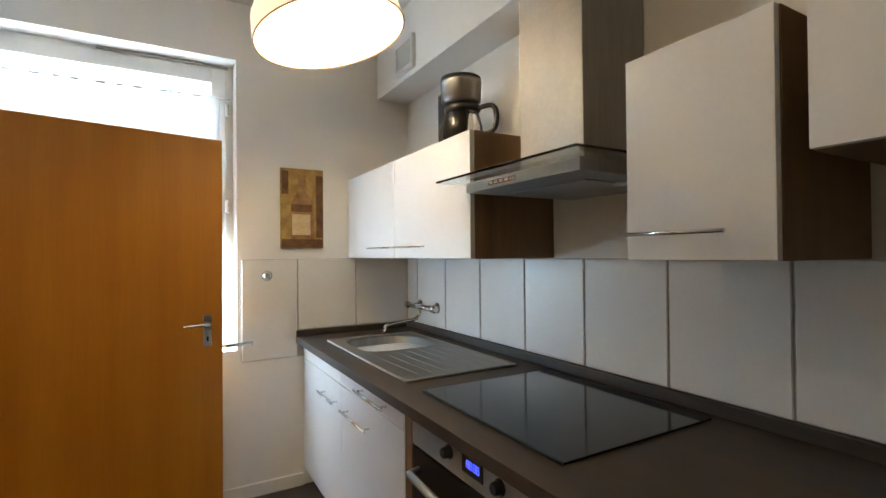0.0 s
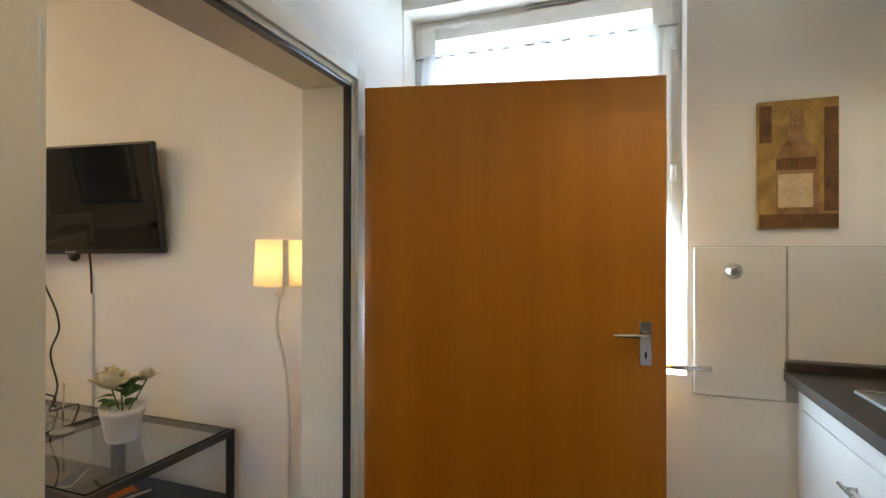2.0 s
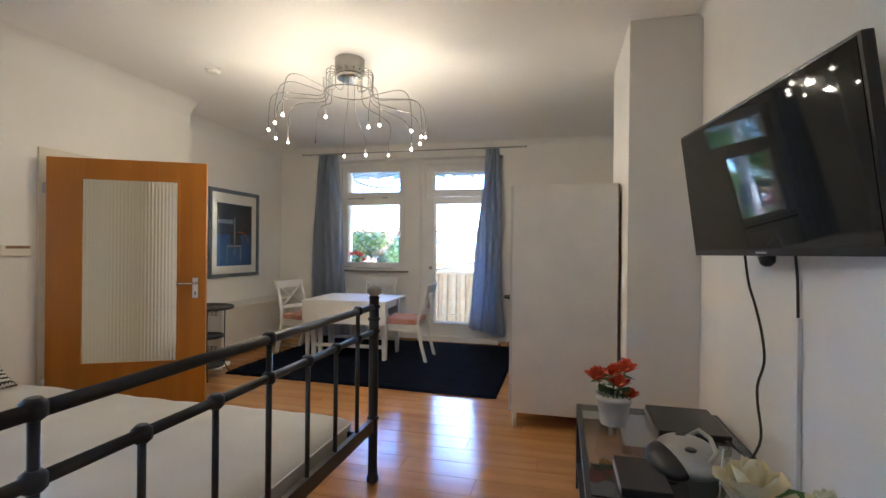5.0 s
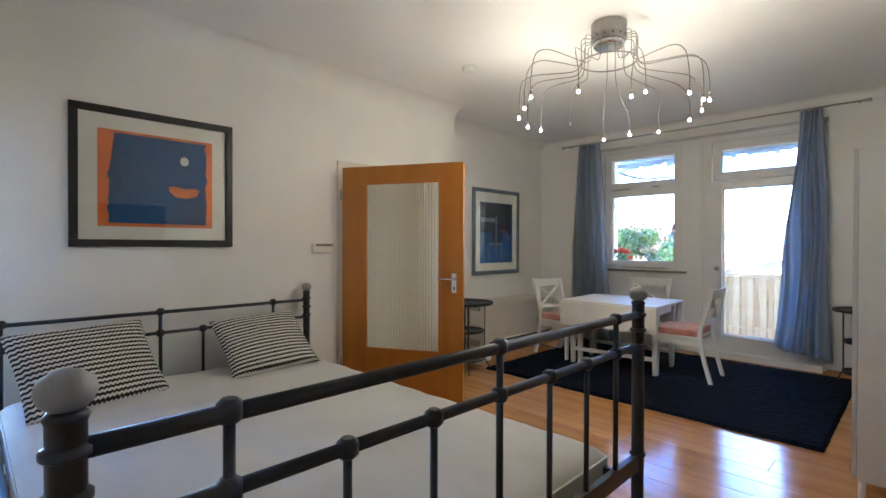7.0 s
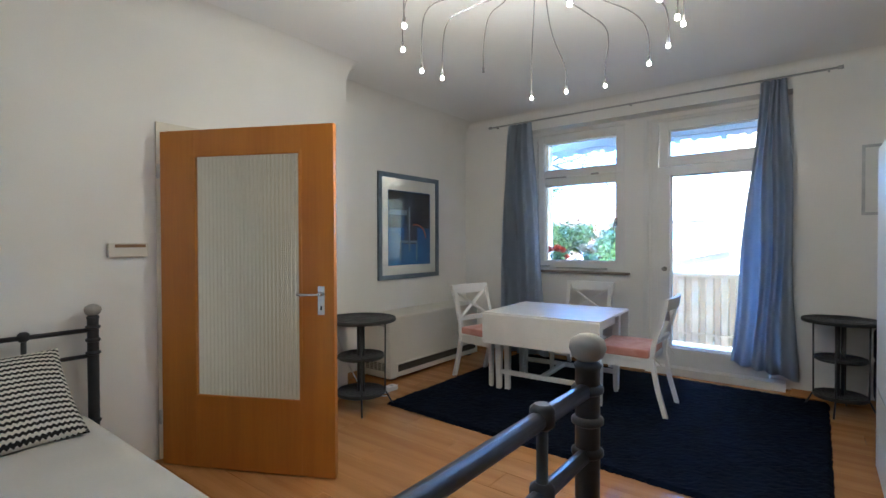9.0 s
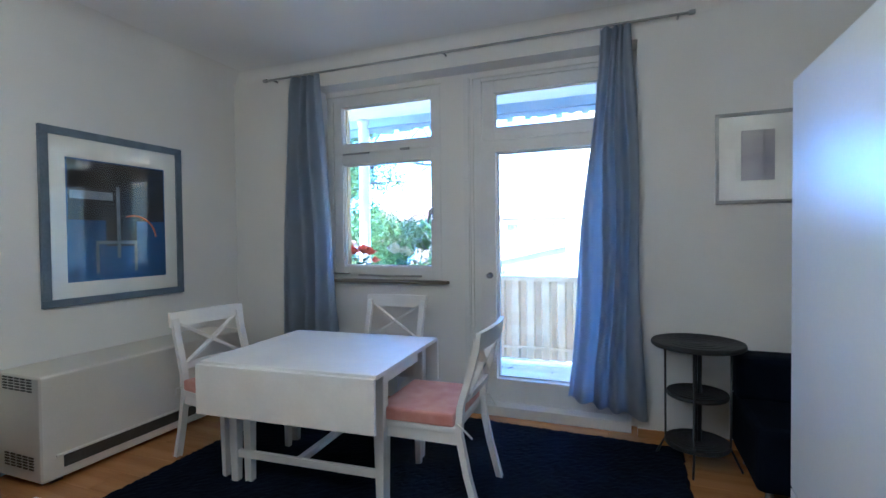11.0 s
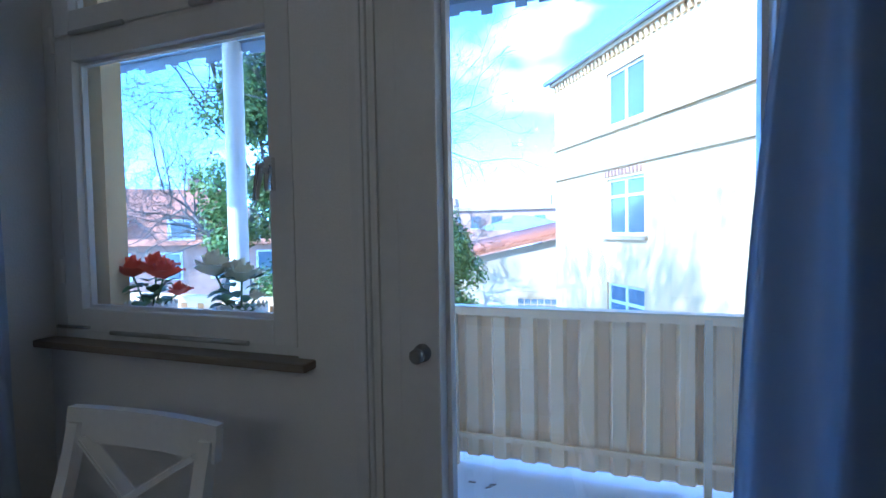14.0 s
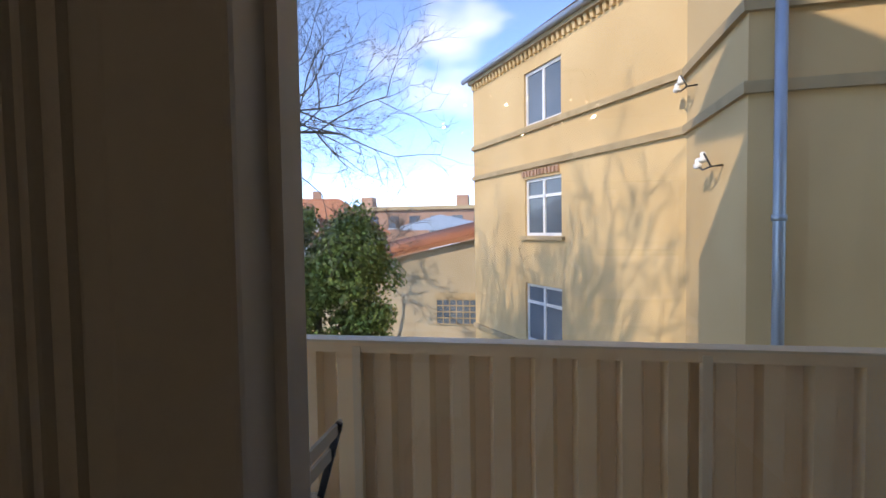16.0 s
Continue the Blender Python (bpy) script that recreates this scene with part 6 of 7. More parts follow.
# each arm: direction in degrees, reach, height of its lowest point
ARMS = ((119, 0.66, 2.20), (102, 0.68, 2.225), (82, 0.66, 2.21), (53, 0.61, 2.22), (36, 0.60, 2.235), (18, 0.61, 2.25), (4, 0.59, 2.22), (-15, 0.59, 2.22), (-38, 0.47, 2.24), (-47, 0.44, 2.22), (-80, 0.61, 2.23), (-100, 0.75, 2.22), (-118, 0.64, 2.22), (-140, 0.61, 2.22), (-167, 0.59, 2.22), (178, 0.56, 2.22), (165, 0.36, 2.215))
for k, (deg, R, zb) in enumerate(ARMS):
    a = radians(deg)

    def at(r, z, sw=0.0):
        return (CX + r * math.cos(a + sw), CY + r * math.sin(a + sw), z)
    rise = 0.0 if deg > 20 and deg < 150 else 0.045
    sw = 0.10 * math.sin(k * 2.3)
    pts = [at(0.115, CEIL - 0.105), at(0.165, CEIL - 0.10), at(0.183, CEIL - 0.115), at(0.187, CEIL - 0.145), at(0.187, RING_Z), at(0.187 + 0.10 * (R - 0.187), RING_Z - 0.055, sw * 0.4), at(0.187 + 0.45 * (R - 0.187), RING_Z - 0.085 + rise * 0.6, sw), at(0.187 + 0.78 * (R - 0.187), RING_Z - 0.11 + rise, sw), at(0.187 + 0.95 * (R - 0.187), RING_Z - 0.165 + rise, sw * 0.5), at(R, zb + 0.11), at(R, zb + 0.022)]
    arm_ = part("wire_arm", tube(bmesh.new(), rounded(pts), 0.0032, 6), M_WIRE, ch)
    part("bulb_socket", turned(at(R, zb), ((0.006, 0), (0.007, 0.025)), 10), M_WIRE, arm_)
    if k < len(ARMS) - 1:
        part("bulb", turned(at(R, zb - 0.024), ((0.003, 0.004), (0.0085, 0.008), (0.0095, 0.016), (0.005, 0.026)), 12), M_BULB, arm_, "small glowing halogen bulb")

# ---------- curtains ----------
curtain("curtain", M_CURTAIN, "blue cotton curtain hanging beside the window", (-1.23, -0.90), (-1.36, -0.70), 7.335, 0.02, 2.725, 4, 0.05, "window curtains", power=0.5)
curtain("curtain", M_CURTAIN, "blue cotton curtain drawn aside before the balcony door", (1.31, 1.51), (1.085, 1.585), 7.335, 0.14, 2.725, 4, 0.05, "window curtains", hem=0.1)
cr = thing("curtain_rod", "thin grey metal curtain rod with end caps", "curtain rod", (0.19, 7.33, 2.735))
part("rod", rod((-1.47, 7.33, 2.737), (1.85, 7.33, 2.737), 0.0085), M_GREYPLASTIC, cr)
for x in (-1.475, 1.855):
    part("end_cap", rod((x - 0.018, 7.33, 2.737), (x + 0.018, 7.33, 2.737), 0.015), M_GREYPLASTIC, cr)
for x in (-1.40, 0.19, 1.78):
    part("bracket", rod((x, 7.33, 2.737), (x, 7.40, 2.737), 0.007), M_GREYPLASTIC, cr)
for x in (-1.2, -1.13, -1.06, -0.99, 1.31, 1.37, 1.43, 1.48):
    part("ring", tube(bmesh.new(), [(x, 7.33 + 0.014 * math.cos(k * math.tau / 14), 2.733 + 0.014 * math.sin(k * math.tau / 14)) for k in range(14)], 0.002, 5, True), M_GREYPLASTIC, cr)

# ---------- balcony ----------
structure("balcony_floor", one((-2.9, 7.76, -0.25), (3.6, 9.25, -0.03), 0.004), M_BALFLOOR, "pale weathered balcony floor")
structure("balcony_ceiling", one((-2.9, 7.76, 2.80), (3.6, 9.25, 3.05)), M_CEIL, "white balcony ceiling")
structure("balcony_side_wall", one((3.3, 7.76, -0.25), (3.6, 9.2, 3.0)), M_CREAMWALL, "cream side wall of the balcony")
structure("balcony_fascia", boxes(((-2.9, 9.10, 2.70), (3.3, 9.24, 2.80))), M_ZINC, "blue-grey edge of the balcony roof")
structure("window_reveal", boxes(((WX0 - 0.02, 7.725, WZ0), (WX0 + 0.13, 7.765, WZ1)), ((WX0 - 0.10, 7.765, 0.94), (WX0 + 0.085, 7.84, 2.79)), ((WX1 - 0.06, 7.725, WZ0), (WX1 + 0.1, 7.765, WZ1))), M_CREAMWALL, "cream outer window reveal")
bm = bmesh.new()
rnd = random.Random(4)
for k in range(90):
    x = -2.8 + k * 0.066
    box(bm, (x, 9.14, 2.70 - rnd.uniform(0.04, 0.10)), (x + 0.068, 9.15, 2.71))
single("awning_valance", bm, M_CURTAIN, "frayed blue valance of the rolled-up awning", "awning")
col = thing("balcony_column", "round white balcony column", "column", (-1.55, 9.12, -0.03))
part("shaft", turned((-1.55, 9.12, -0.03), ((0.085, 0), (0.085, 0.05), (0.066, 0.07), (0.066, 2.75), (0.085, 2.77), (0.085, 2.83)), 28), M_SATIN, col)
M_POSTS = mottled("cream_post_paint", (0.66, 0.50, 0.30), (0.78, 0.62, 0.41), 3, 0.5)
rl = thing("balcony_railing", "cream corrugated sheet balcony railing with flat posts and rails", "railing", (0.3, 9.12, -0.03))
bm = bmesh.new()
P = 0.165
xs = []
x = -2.85
while x < 3.3:
    xs += [(x, 0.0), (x + P * 0.42, 0.0), (x + P * 0.53, 0.036), (x + P * 0.89, 0.036)]
    x += P
front = [(bm.verts.new((px, 9.125 + d, 0.02)), bm.verts.new((px, 9.125 + d, 0.90))) for px, d in xs]
back = [(bm.verts.new((px, 9.128 + d, 0.02)), bm.verts.new((px, 9.128 + d, 0.90))) for px, d in xs]
for a, b in zip(front, front[1:]):
    bm.faces.new((a[0], b[0], b[1], a[1]))
for a, b in zip(back, back[1:]):
    bm.faces.new((b[0], a[0], a[1], b[1]))
part("corrugated_sheet", bm, M_RAIL, rl)
part("top_rail", one((-2.85, 9.09, 0.872), (3.3, 9.165, 0.915), 0.003), M_RAIL, rl)
part("rail_cap", one((-2.85, 9.083, 0.9155), (3.3, 9.17, 0.926), 0.003), M_POSTS, rl)
part("lower_rail", one((-2.85, 9.095, 0.135), (3.3, 9.118, 0.165), 0.003), M_RAIL, rl)
for x in (-2.64, -1.29, 0.055, 1.40, 2.75):
    part("post", one((x - 0.018, 9.085, -0.03), (x + 0.018, 9.120, 0.90), 0.003), M_POSTS, rl)
fcx = thing("folding_chair", "folding balcony chair with pale wooden slats on a dark metal frame", "folding chair", (-0.15, 8.6, -0.03))
for y in (8.42, 8.82):
    bm = bmesh.new()
    bar(bm, (-0.12, y, -0.03), (0.085, y, 0.69), 0.012, 0.024)
    part("leg", bm, M_BLACKMETAL, fcx)
    bm = bmesh.new()
    bar(bm, (0.02, y, -0.03), (-0.42, y, 0.43), 0.012, 0.024)
    part("leg", bm, M_BLACKMETAL, fcx)
for k in range(2):
    x, z = 0.088 - k * 0.026, 0.665 - k * 0.092
    part("back_slat", one((x - 0.022, 8.38, z - 0.022), (x - 0.008, 8.86, z + 0.022), 0.003), M_SHEDWALL, fcx, "pale weathered wooden slat")
for k in range(5):
    part("seat_slat", one((-0.40 + k * 0.085, 8.40, 0.40), (-0.335 + k * 0.085, 8.84, 0.416), 0.003), M_SHEDWALL, fcx, "pale weathered wooden slat")
bm = bmesh.new()
for k in range(34):
    x, y = rnd.uniform(0.2, 2.6), rnd.uniform(7.9, 9.0)
    a = rnd.uniform(0, 6.3)
    box(bm, (-0.02, -0.006, 0), (0.02, 0.006, 0.004), 0, Matrix.Translation((x, y, -0.03)) @ pose(0, 0, 0, 0, 0, math.degrees(a)))
tagged(single("dry_leaves", bm, M_SILL, "dry leaves scattered on the balcony floor", "leaves"), kind="stuff")
potted_roses((-0.84, 7.85, 0.936), M_RED, "red artificial roses in a white lace pot on the outer sill", ((-0.10, 0.0, 0.275, 0.072), (0.0, 0.03, 0.285, 0.075), (0.085, -0.01, 0.27, 0.065), (0.13, 0.02, 0.20, 0.045)), 1.08, 8)
potted_roses((-0.38, 7.85, 0.936), M_CREAM, "cream artificial roses in a white lace pot on the outer sill", ((-0.12, 0.0, 0.285, 0.085), (-0.02, 0.03, 0.26, 0.075), (0.09, -0.02, 0.20, 0.03)), 1.1, 9)

# ---------- outside ----------
GZ = -5.2
structure("ground", one((-400, 9.3, GZ - 1), (400, 900, GZ)), M_GROUND, "courtyard ground reaching the horizon")
# the unseen upper wall is sized to keep the sun off the house opposite
structure("own_facade", boxes(((-3.02, 7.42, GZ), (-2.9, 7.76, 10.2)), ((3.9, 7.42, GZ), (18, 7.76, 10.2)), ((-2.9, 7.46, 3.05), (3.9, 7.76, 10.2)), ((-2.9, 7.42, GZ), (3.9, 7.76, -0.25))), M_CREAMWALL, "outer wall of the house")
# added out of view: a wedge shaped only for its slanted shadow opposite
structure("own_roof", sweep(bmesh.new(), [[(x_, y_, z_) for x_, z_ in ((-1.45, 10.2), (-3.3, 13.0), (-3.15, 13.4), (2.5, 10.2))] for y_ in (7.50, 7.72)]), M_TILES, "unseen wedge added above the house to cast a slanted shadow")

K0, K1, K2 = Vector((-1.42, 27.9, 0)), Vector((4.33, 18.84, 0)), Vector((4.21, 15.55, 0))
K3, K4 = Vector((16.0, 14.9, 0)), Vector((16.0, 34, 0))
EAVE = 7.55
hs = thing("apartment_house", "ochre stucco house with stone bands, white windows and a zinc gutter", "house", (6, 24, GZ))
dA = (K1 - K0).normalized()
nA = Vector((dA.y, -dA.x, 0))
if nA.y > 0:
    nA = -nA
LA = (K1 - K0).length
S0, S1 = 0.375 * LA, 0.572 * LA
WINS = ((4.88, 6.74), (1.10, 3.06), (-2.62, -0.58), (-5.1, -4.3))


def wallA(s, z, out_=0.0):
    p_ = K0 + dA * s + nA * out_
    return (p_.x, p_.y, z)


def slab(pairs, z0, z1, out0, out1, path=None):
    """A block on facade A between distances along it."""
    bm_ = bmesh.new()
    for s0, s1 in pairs:
        sweep(bm_, [[wallA(s0, z, o) for z, o in ((z0, out0), (z0, out1), (z1, out1), (z1, out0))], [wallA(s1, z, o) for z, o in ((z0, out0), (z0, out1), (z1, out1), (z1, out0))]])
    return bm_


bm = slab(((0, S0), (S1, LA)), GZ, EAVE, -0.4, 0.0)
zs = sorted([GZ] + [z for w_ in WINS for z in w_] + [EAVE])
for z0, z1 in zip(zs[0::2], zs[1::2]):
    bm2 = slab(((S0, S1),), z0, z1, -0.4, 0.0)
    me_ = bpy.data.meshes.new("tmp")
    bm2.to_mesh(me_)
    bm.from_mesh(me_)
    bm2.free()
    bpy.data.meshes.remove(me_)
wA = part("wall", bm, M_STUCCO, hs)
part("wall", sweep(bmesh.new(), [[(*p_.to_2d(), z) for p_ in (K1, K2, K3, K4, Vector((9, 34, 0)))] for z in (GZ, EAVE)]), M_STUCCO, hs)
part("wall", sweep(bmesh.new(), [[(p_[0], p_[1], z) for p_ in ((-1.42, 27.9), (-0.98, 27.7), (9, 33.5), (9, 34.5))] for z in (GZ, EAVE)]), M_STUCCO, hs)
part("roof", sweep(bmesh.new(), [[(p_[0], p_[1], EAVE + 0.22) for p_ in ((-1.9, 28.2), (4.0, 18.5), (3.9, 15.1), (16, 14.4), (16, 35), (3, 35))], [(p_[0], p_[1], EAVE + 2.6) for p_ in ((4, 30), (7.5, 22), (8, 20), (16, 19), (16, 32), (6, 33))]]), M_TILES, hs)
gut = bmesh.new()
path_ = [K0 + nA * 0.32 - dA * 0.3, K1 + nA * 0.3, K2 + Vector((-0.3, -0.25, 0)), K3 + Vector((0, -0.3, 0))]
tube(gut, [(p_.x, p_.y, EAVE + 0.10) for p_ in path_], 0.11, 8)
part("gutter", gut, M_ZINC, hs)


def along(z0, z1, out_):
    """A band that follows the facade and its kinks."""
    bm_ = bmesh.new()
    n1 = Vector((-1, 0.04, 0))
    n2 = Vector((-0.05, -1, 0))
    corners = [(K0 - dA * 0.02, nA), (K1, (nA + n1).normalized() * 1.05), (K2, (n1 + n2).normalized() * 1.3), (K3, n2)]
    secs_ = []
    for p_, n_ in corners:
        secs_.append([((p_ + n_ * o).x, (p_ + n_ * o).y, z) for z, o in ((z0, -0.05), (z0, out_), (z1, out_ * 1.15), (z1, -0.05))])
    return sweep(bm_, secs_)


for z0, z1, o in ((3.42, 3.60, 0.09), (4.68, 4.86, 0.10), (-2.9, -2.7, 0.09), (EAVE - 0.12, EAVE + 0.04, 0.22)):
    part("stone_band", along(z0, z1, o), M_BAND, hs, "weathered grey-brown stone band")
bm = bmesh.new()
for k in range(int(LA / 0.26)):
    sweep(bm, [[wallA(0.08 + k * 0.26 + a, z, o) for z, o in ((EAVE - 0.34, 0), (EAVE - 0.34, 0.10), (EAVE - 0.12, 0.14), (EAVE - 0.12, 0))] for a in (0, 0.13)])
part("dentil_course", bm, M_STUCCO, hs)
for wz0, wz1 in WINS:
    wpart = part("window", slab(((S0, S0 + 0.10), (S1 - 0.10, S1)), wz0, wz1, -0.16, -0.08), M_PVC, hs, "white plastic casement window")
    mid = (S0 + S1) / 2
    part("window_bars", slab(((S0, S1),), wz0, wz0 + 0.10, -0.159, -0.081), M_PVC, wpart)
    part("window_bars", slab(((S0, S1),), wz1 - 0.10, wz1, -0.159, -0.081), M_PVC, wpart)
    part("window_bars", slab(((mid - 0.06, mid + 0.06),), wz0, wz1, -0.158, -0.078), M_PVC, wpart)
    if wz0 < 4:
        part("window_bars", slab(((S0, S1),), wz0 + (wz1 - wz0) * 0.66, wz0 + (wz1 - wz0) * 0.66 + 0.10, -0.157, -0.079), M_PVC, wpart)
    part("pane", slab(((S0 + 0.05, S1 - 0.05),), wz0 + 0.05, wz1 - 0.05, -0.14, -0.12), M_PANE, wpart)
    part("sill", slab(((S0 - 0.18, S1 + 0.18),), wz0 - 0.14, wz0 - 0.01, -0.1, 0.12), M_BAND, hs)
bm = bmesh.new()
for k in range(11):
    sweep(bm, [[wallA(S0 - 0.1 + k * 0.20 + a, z, o) for z, o in ((3.16, 0), (3.16, 0.08), (3.34, 0.08), (3.34, 0))] for a in (0, 0.12)])
part("lintel_bricks", bm, M_BRICK, hs)
part("downpipe", tube(bmesh.new(), [(4.56, 15.30, GZ), (4.56, 15.30, EAVE)], 0.085, 14), M_ZINC, hs, "blue-grey zinc downpipe")
part("downpipe_joint", tube(bmesh.new(), [(4.56, 15.30, 1.42), (4.56, 15.30, 1.52)], 0.105, 14), M_ZINC, hs)
dB = (K2 - K1).normalized()
nB = Vector((dB.y, -dB.x, 0))
if nB.x > 0:
    nB = -nB


def wallB(s0, z, out_):
    p_ = K1 + dB * s0 + nB * out_
    return (p_.x, p_.y, z)


for s_, z in ((1.95, 2.55), (0.45, 4.40)):
    b0 = part("wire_bracket", tube(bmesh.new(), [wallB(s_ + 0.3, z - 0.1, 0), wallB(s_ + 0.3, z - 0.12, 0.2), wallB(s_ + 0.3, z + 0.12, 0.32)], 0.02, 8), M_BLACKMETAL, hs, "old rusty insulator bracket")
    part("bracket_bar", tube(bmesh.new(), [wallB(s_ + 0.32, z - 0.12, 0.2), wallB(s_ + 0.05, z - 0.15, 0.26), wallB(s_ - 0.25, z - 0.06, 0.26)], 0.018, 8), M_BLACKMETAL, b0)
    for k in range(2):
        px = wallB(s_ - 0.25 + k * 0.30, z, 0.26)
        part("insulator", turned((px[0], px[1], z - 0.10 + k * 0.08), ((0.03, 0), (0.075, 0.02), (0.08, 0.09), (0.045, 0.10), (0.055, 0.17), (0.03, 0.20)), 12), M_PVC, b0)

shd = thing("gabled_outbuilding", "beige outbuilding with a red tiled roof and a glass-block window", "house", (-5, 34, GZ))
part("wall", sweep(bmesh.new(), [[(x_, y_, z_) for x_, z_ in ((-11, GZ), (0.5, GZ), (0.5, 1.35), (-11, -1.2))] for y_ in (32, 42)]), M_SHEDWALL, shd)
part("roof", sweep(bmesh.new(), [[(x_, y_, z_ + up) for x_, z_ in ((-11.3, -1.2), (0.6, 1.42), (0.6, 1.58), (-11.3, -1.04))] for y_, up in ((31.6, 0), (42.3, 1.0))]), M_TILES, shd)
bm = bmesh.new()
for k in range(46):
    x_ = -11.2 + k * 0.26
    z_ = -1.02 + (x_ + 11.3) * 0.2202
    tube(bm, [(x_, 31.55, z_), (x_, 42.2, z_ + 1.0)], 0.09, 6)
part("roof_tiles", bm, M_TILES, shd)
gw = part("glass_block_window", one((-3.95, 31.96, -3.65), (-1.75, 32.05, -2.3)), M_PANE, shd)
for k in range(7):
    part("block_joint", one((-3.95 + k * 0.355, 31.93, -3.65), (-3.90 + k * 0.355, 31.97, -2.3)), M_BAND, gw)
for k in range(5):
    part("block_joint", one((-3.95, 31.92, -3.65 + k * 0.325), (-1.75, 31.965, -3.60 + k * 0.325)), M_BAND, gw)
part("lintel", one((-4.0, 31.93, -2.28), (-1.7, 32.05, -1.98), 0.01), M_BAND, shd)

fb = thing("brick_block", "distant long red-brick building with a flat roof and chimneys", "house", (-10, 74, GZ))
part("wall", one((-34, 70, GZ), (6, 80, 4.0)), M_BRICK, fb)
part("roof", one((-34.4, 69.6, 4.0), (6.4, 80.4, 4.5)), M_BAND, fb)
for k in range(13):
    w_ = part("window", one((-32 + k * 2.9, 69.85, 1.6), (-30.6 + k * 2.9, 70.05, 3.2)), M_PANE, fb)
    part("frame", one((-32.1 + k * 2.9, 69.9, 1.45), (-30.5 + k * 2.9, 70.02, 1.6)), M_PVC, w_)
for x_ in (-8.5, -0.6, -22):
    part("chimney", one((x_, 72, 4.5), (x_ + 1.6, 74, 6.0)), M_BRICK, fb)
wh = thing("white_gable_house", "small white house behind the outbuilding roof", "house", (-6, 55, GZ))
part("wall", one((-8.3, 52, GZ), (-6.2, 58, 2.4)), M_PVC, wh)
part("roof", sweep(bmesh.new(), [[(x_, y_, z_) for x_, z_ in ((-11, 1.3), (-3, 1.3), (-3, 1.7), (-7.2, 2.75), (-11, 1.7))] for y_ in (51.6, 58.4)]), M_ZINC, wh)


def villa(place, rz, w_, d_, wall_h, roof_h, label):
    """A hip-roofed house with dormers and window rows."""
    v_ = thing("villa", label, "house", place, rz)
    part("wall", one((-w_ / 2, -d_ / 2, 0), (w_ / 2, d_ / 2, wall_h), 0.0), M_BRICK, v_, "", True)
    part("roof", sweep(bmesh.new(), [[(x_, y_, wall_h) for x_, y_ in ((-w_ / 2 - 0.5, -d_ / 2 - 0.5), (w_ / 2 + 0.5, -d_ / 2 - 0.5), (w_ / 2 + 0.5, d_ / 2 + 0.5), (-w_ / 2 - 0.5, d_ / 2 + 0.5))], [(x_, y_, wall_h + roof_h) for x_, y_ in ((-w_ / 4, -0.2), (w_ / 4, -0.2), (w_ / 4, 0.2), (-w_ / 4, 0.2))]]), M_TILES, v_, "", True)
    for k in range(4):
        x_ = -w_ * 0.36 + k * w_ * 0.24
        dm = part("dormer", one((x_ - 0.7, -d_ / 2 - 0.1, wall_h + 0.2), (x_ + 0.7, -d_ / 4, wall_h + 1.5), 0.02), M_PVC, v_, "", True)
        part("pane", one((x_ - 0.5, -d_ / 2 - 0.14, wall_h + 0.45), (x_ + 0.5, -d_ / 2 - 0.08, wall_h + 1.3)), M_PANE, dm, "", True)
        part("dormer_roof", one((x_ - 0.9, -d_ / 2 - 0.3, wall_h + 1.5), (x_ + 0.9, -d_ / 5, wall_h + 1.65), 0.02), M_TILES, dm, "", True)
    for r in range(2):
        for k in range(6):
            x_ = -w_ * 0.42 + k * w_ * 0.168
            z_ = wall_h - 1.9 - r * 2.8
            wd_ = part("window", one((x_ - 0.55, -d_ / 2 - 0.06, z_ - 0.1), (x_ + 0.55, -d_ / 2 + 0.02, z_ + 1.5)), M_PVC, v_, "", True)
            part("pane", one((x_ - 0.42, -d_ / 2 - 0.09, z_), (x_ + 0.42, -d_ / 2 - 0.03, z_ + 1.38)), M_PANE, wd_, "", True)
    part("chimney", one((w_ * 0.1, 0.3, wall_h + roof_h - 1), (w_ * 0.1 + 0.8, 1.1, wall_h + roof_h + 0.8)), M_BRICK, v_, "", True)
    return v_


villa((-27, 30, GZ), 40, 15, 10, 6.0, 3.6, "red-roofed brick villa with white dormers behind bare trees")
villa((-22, 52, GZ), 18, 18, 10, 6.2, 3.6, "red-roofed house row behind the garden trees")


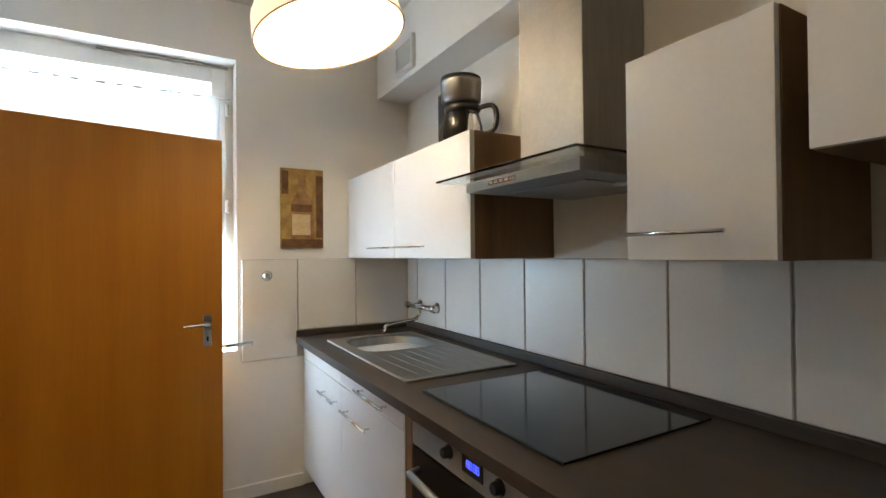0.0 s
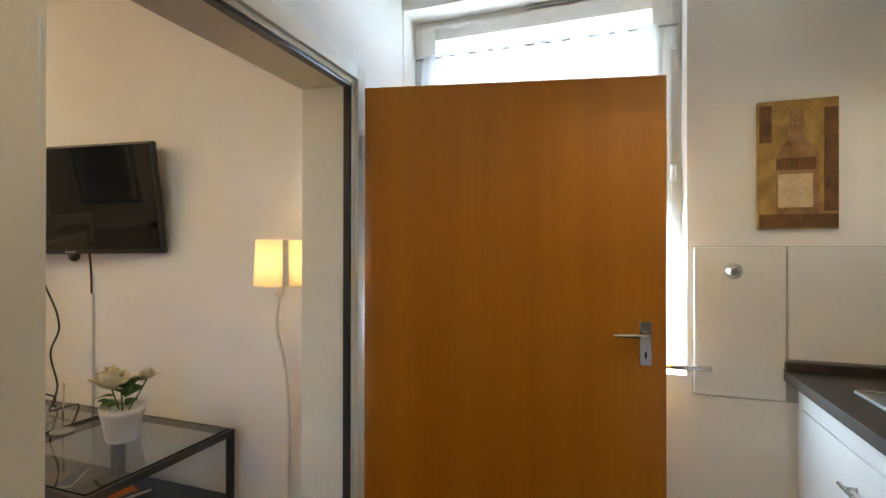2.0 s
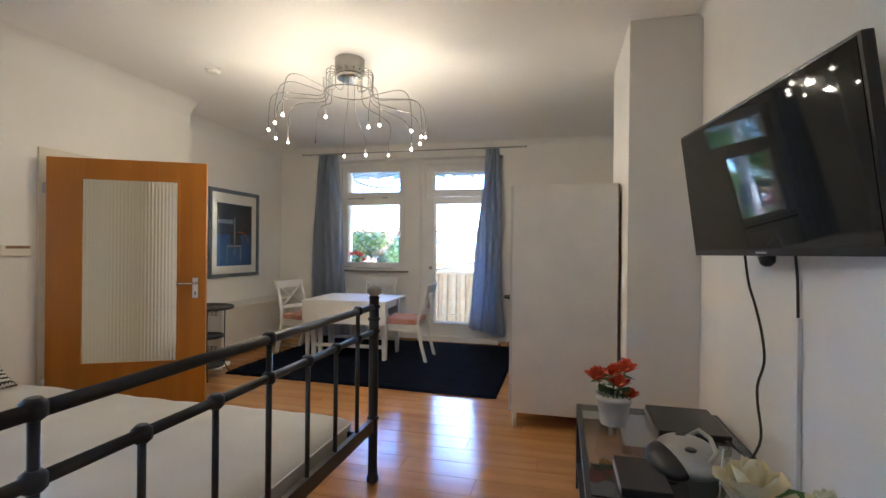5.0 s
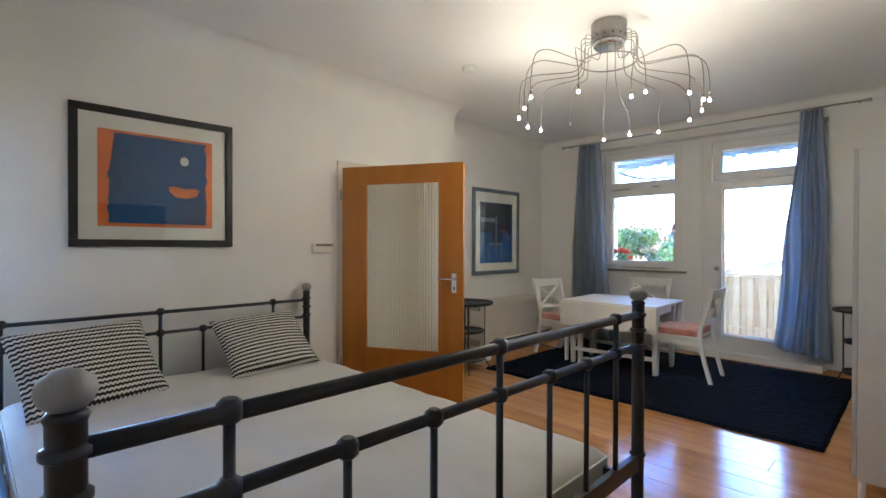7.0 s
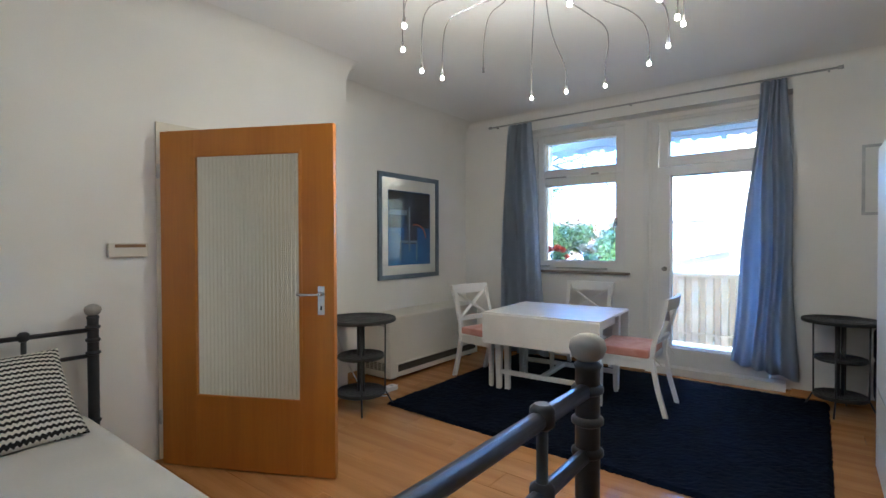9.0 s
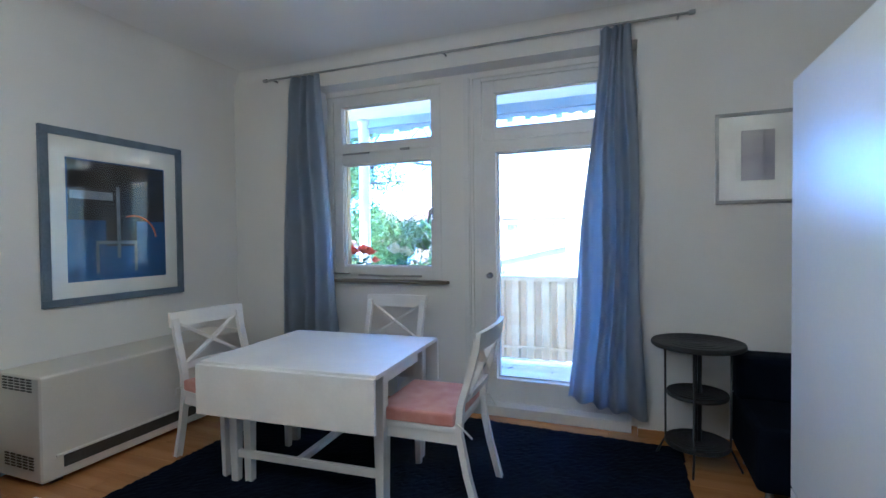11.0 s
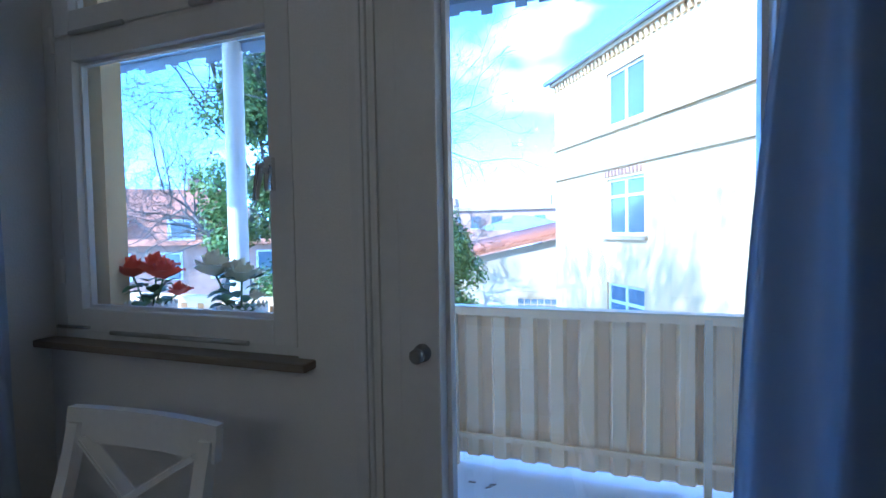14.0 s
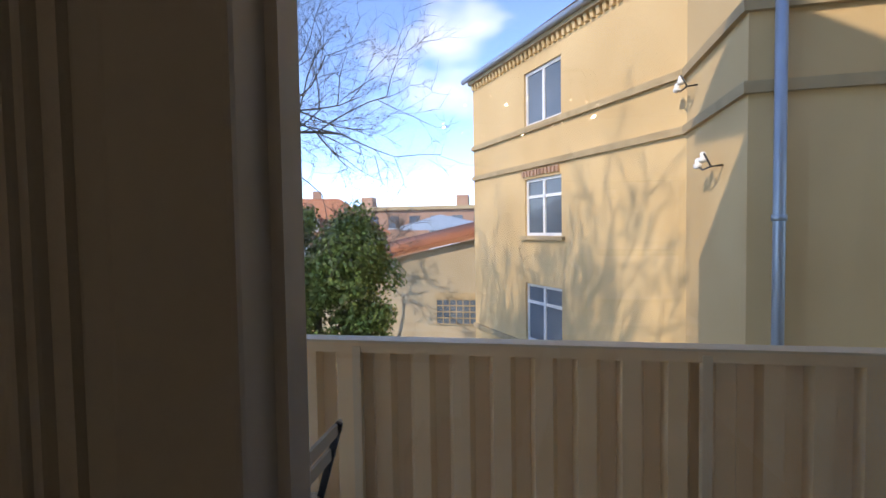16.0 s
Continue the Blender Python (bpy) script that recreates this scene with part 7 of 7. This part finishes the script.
def bare_tree(place, height, seed, label, spread=1.0, depth=5, twig=0.004):
    rnd_ = random.Random(seed)
    verts, faces = [], []

    def limb(p, d, length, r, lev):
        n_ = 4 if lev > 2 else 3
        pts_ = [Vector(p)]
        dd = Vector(d).normalized()
        for k in range(n_):
            dd = (dd + Vector((rnd_.gauss(0, 0.13), rnd_.gauss(0, 0.13), rnd_.gauss(0.03, 0.10)))).normalized()
            pts_.append(pts_[-1] + dd * length / n_)
        sides = 7 if lev >= 4 else (5 if lev >= 2 else 3)
        base = len(verts)
        for k, q in enumerate(pts_):
            dirn = (pts_[min(k + 1, n_)] - pts_[max(k - 1, 0)]).normalized()
            o = dirn.orthogonal().normalized()
            s_ = dirn.cross(o)
            rr = r * (1 - 0.45 * k / n_) if lev else r * (1 - 0.8 * k / n_)
            for m_ in range(sides):
                a_ = m_ * math.tau / sides
                verts.append(q + (o * math.cos(a_) + s_ * math.sin(a_)) * rr)
        for k in range(n_):
            for m_ in range(sides):
                i0, i1 = base + k * sides + m_, base + k * sides + (m_ + 1) % sides
                faces.append((i0, i1, i1 + sides, i0 + sides))
        if lev == 0:
            return
        kids = rnd_.choice((4, 5)) if lev < 3 else (rnd_.choice((3, 4)) if lev < 5 else 5)
        for k in range(kids):
            f = rnd_.uniform(0.8 if lev == depth else 0.35, 1.0) if k < kids - 1 else 1.0
            idx = min(n_ - 1, int(f * n_))
            q = pts_[idx].lerp(pts_[idx + 1], f * n_ - idx if idx + 1 <= n_ else 0)
            o = dd.orthogonal().normalized()
            a_ = rnd_.uniform(0, math.tau)
            away = (o * math.cos(a_) + dd.cross(o) * math.sin(a_))
            nd = (dd * rnd_.uniform(0.5, 1.0) + away * rnd_.uniform(0.5, 1.0) * spread + Vector((0, 0, 0.12))).normalized()
            limb(q, nd, length * (rnd_.uniform(0.33, 0.44) if lev == depth else rnd_.uniform(0.55, 0.8)), max(twig, r * rnd_.uniform(0.40, 0.55)), lev - 1)

    limb((0, 0, 0), (0.03, 0.02, 1), height * 0.48, height * 0.0095, depth)
    me_ = bpy.data.meshes.new("branches")
    me_.from_pydata([tuple(v) for v in verts], [], faces)
    me_.materials.append(M_BARK)
    t_ = thing("bare_tree", label, "tree", place)
    ob = new("trunk_and_branches", me_)
    ob.parent = t_
    return t_


def evergreen(place, height, radius, z_low, seed, label, count, leaf=0.16):
    rnd_ = random.Random(seed)
    t_ = thing("evergreen_tree", label, "tree", place)
    part("trunk", tube(bmesh.new(), [(0, 0, 0), (0.1, 0.05, height * 0.4), (0.0, 0.1, height * 0.9)], 0.1, 8, False, [0.16, 0.11, 0.03]), M_BARK, t_, "", True)
    verts, faces = [], []
    clumps = []
    for k in range(120):
        u = rnd_.random()
        z = z_low + (height - z_low) * u
        rr = radius * (math.sin(math.pi * min(1, 0.12 + 0.9 * (1 - u))) ** 0.6) * rnd_.uniform(0.45, 1.0)
        a_ = rnd_.uniform(0, math.tau)
        clumps.append((Vector((rr * math.cos(a_), rr * math.sin(a_), z)), rnd_.uniform(0.25, 0.5) * radius * 0.75))
        bm_ = tube(bmesh.new(), [(0, 0, z * 0.85), tuple(clumps[-1][0])], 0.02, 5) if k < 14 else None
        if bm_:
            part("limb", bm_, M_BARK, t_, "", True)
    for k in range(count):
        c, cr_ = rnd_.choice(clumps)
        d_ = Vector((rnd_.gauss(0, 1), rnd_.gauss(0, 1), rnd_.gauss(0, 0.8))).normalized()
        p = c + d_ * cr_ * rnd_.uniform(0.55, 1.05)
        n_ = (d_ + Vector((rnd_.gauss(0, 0.5), rnd_.gauss(0, 0.5), rnd_.gauss(0.4, 0.5)))).normalized()
        o = n_.orthogonal().normalized()
        o = (Matrix.Rotation(rnd_.uniform(0, 6.28), 3, n_) @ o)
        s_ = n_.cross(o)
        L, W_ = leaf * rnd_.uniform(0.6, 1.2), leaf * 0.32
        b_ = len(verts)
        verts += [p - o * L / 2, p + s_ * W_ - n_ * 0.01, p + o * L / 2 - n_ * L * 0.18, p - s_ * W_ - n_ * 0.01]
        faces.append((b_, b_ + 1, b_ + 2, b_ + 3))
    me_ = bpy.data.meshes.new("crown")
    me_.from_pydata([tuple(v) for v in verts], [], faces)
    me_.materials.append(M_EVER)
    ob = new("crown", me_)
    ob.parent = t_
    return t_


evergreen((-4.45, 18.4, GZ), 7.2, 1.85, 1.6, 21, "dense dark green evergreen bush below the balcony", 60000, 0.115)
evergreen((-6.3, 15.9, GZ), 11.4, 1.75, 2.0, 22, "tall green ivy-clad tree by the balcony", 60000, 0.11)
bare_tree((-6.5, 9.7, GZ), 21.5, 53, "tall bare winter tree close beside the balcony", 0.85, 6, 0.015)
bare_tree((-9.2, 15.5, GZ), 18.0, 31, "tall bare winter tree with fine twigs", 1.0, 6)
bare_tree((-10.6, 13.0, GZ), 14.5, 61, "bare spreading winter tree beside the villa", 1.15, 6, 0.006)
bare_tree((-9.6, 19.2, GZ), 13.5, 37, "bare spreading winter tree beyond the balcony", 1.1, 6)
bare_tree((-7.3, 30.5, GZ), 10.2, 41, "small bare round-headed tree by the outbuilding", 1.2, 5, 0.013)

# ---------- floor planks ----------
floor_ob = bpy.data.objects["floor"]
PL, PWD = 1.285, 0.194
by_length = {}
row = 0
y = 1.17 + PWD / 2
while y < 7.55:
    # the alcove and the recess of the hall door run deeper than the bed wall
    left = -1.895 if y > 4.96 or 3.62 < y < 4.60 else -1.496
    x = -1.9 - PL * ((row * 0.37) % 1.0)
    while x < TVX - 0.004:
        x0, x1 = max(x, left), min(x + PL, TVX - 0.004)
        if x1 - x0 > 0.03:
            by_length.setdefault(round(x1 - x0, 3), []).append(Matrix.Translation(((x0 + x1) / 2, y, 0)))
        x += PL + 0.001
    y += PWD + 0.001
    row += 1
for length, spots in by_length.items():
    pieces("floor_plank", finish(one((-length / 2, -PWD / 2, -0.010), (length / 2, PWD / 2, 0.0), 0.0016, 1), "floor_plank", M_LAMINATE), floor_ob, spots)
structure("floor_threshold", one((DX0 + 0.02, 0.93, -0.012), (DX1 - 0.02, 1.17, 0.002)), M_SKIRT, "wooden threshold strip in the doorway")
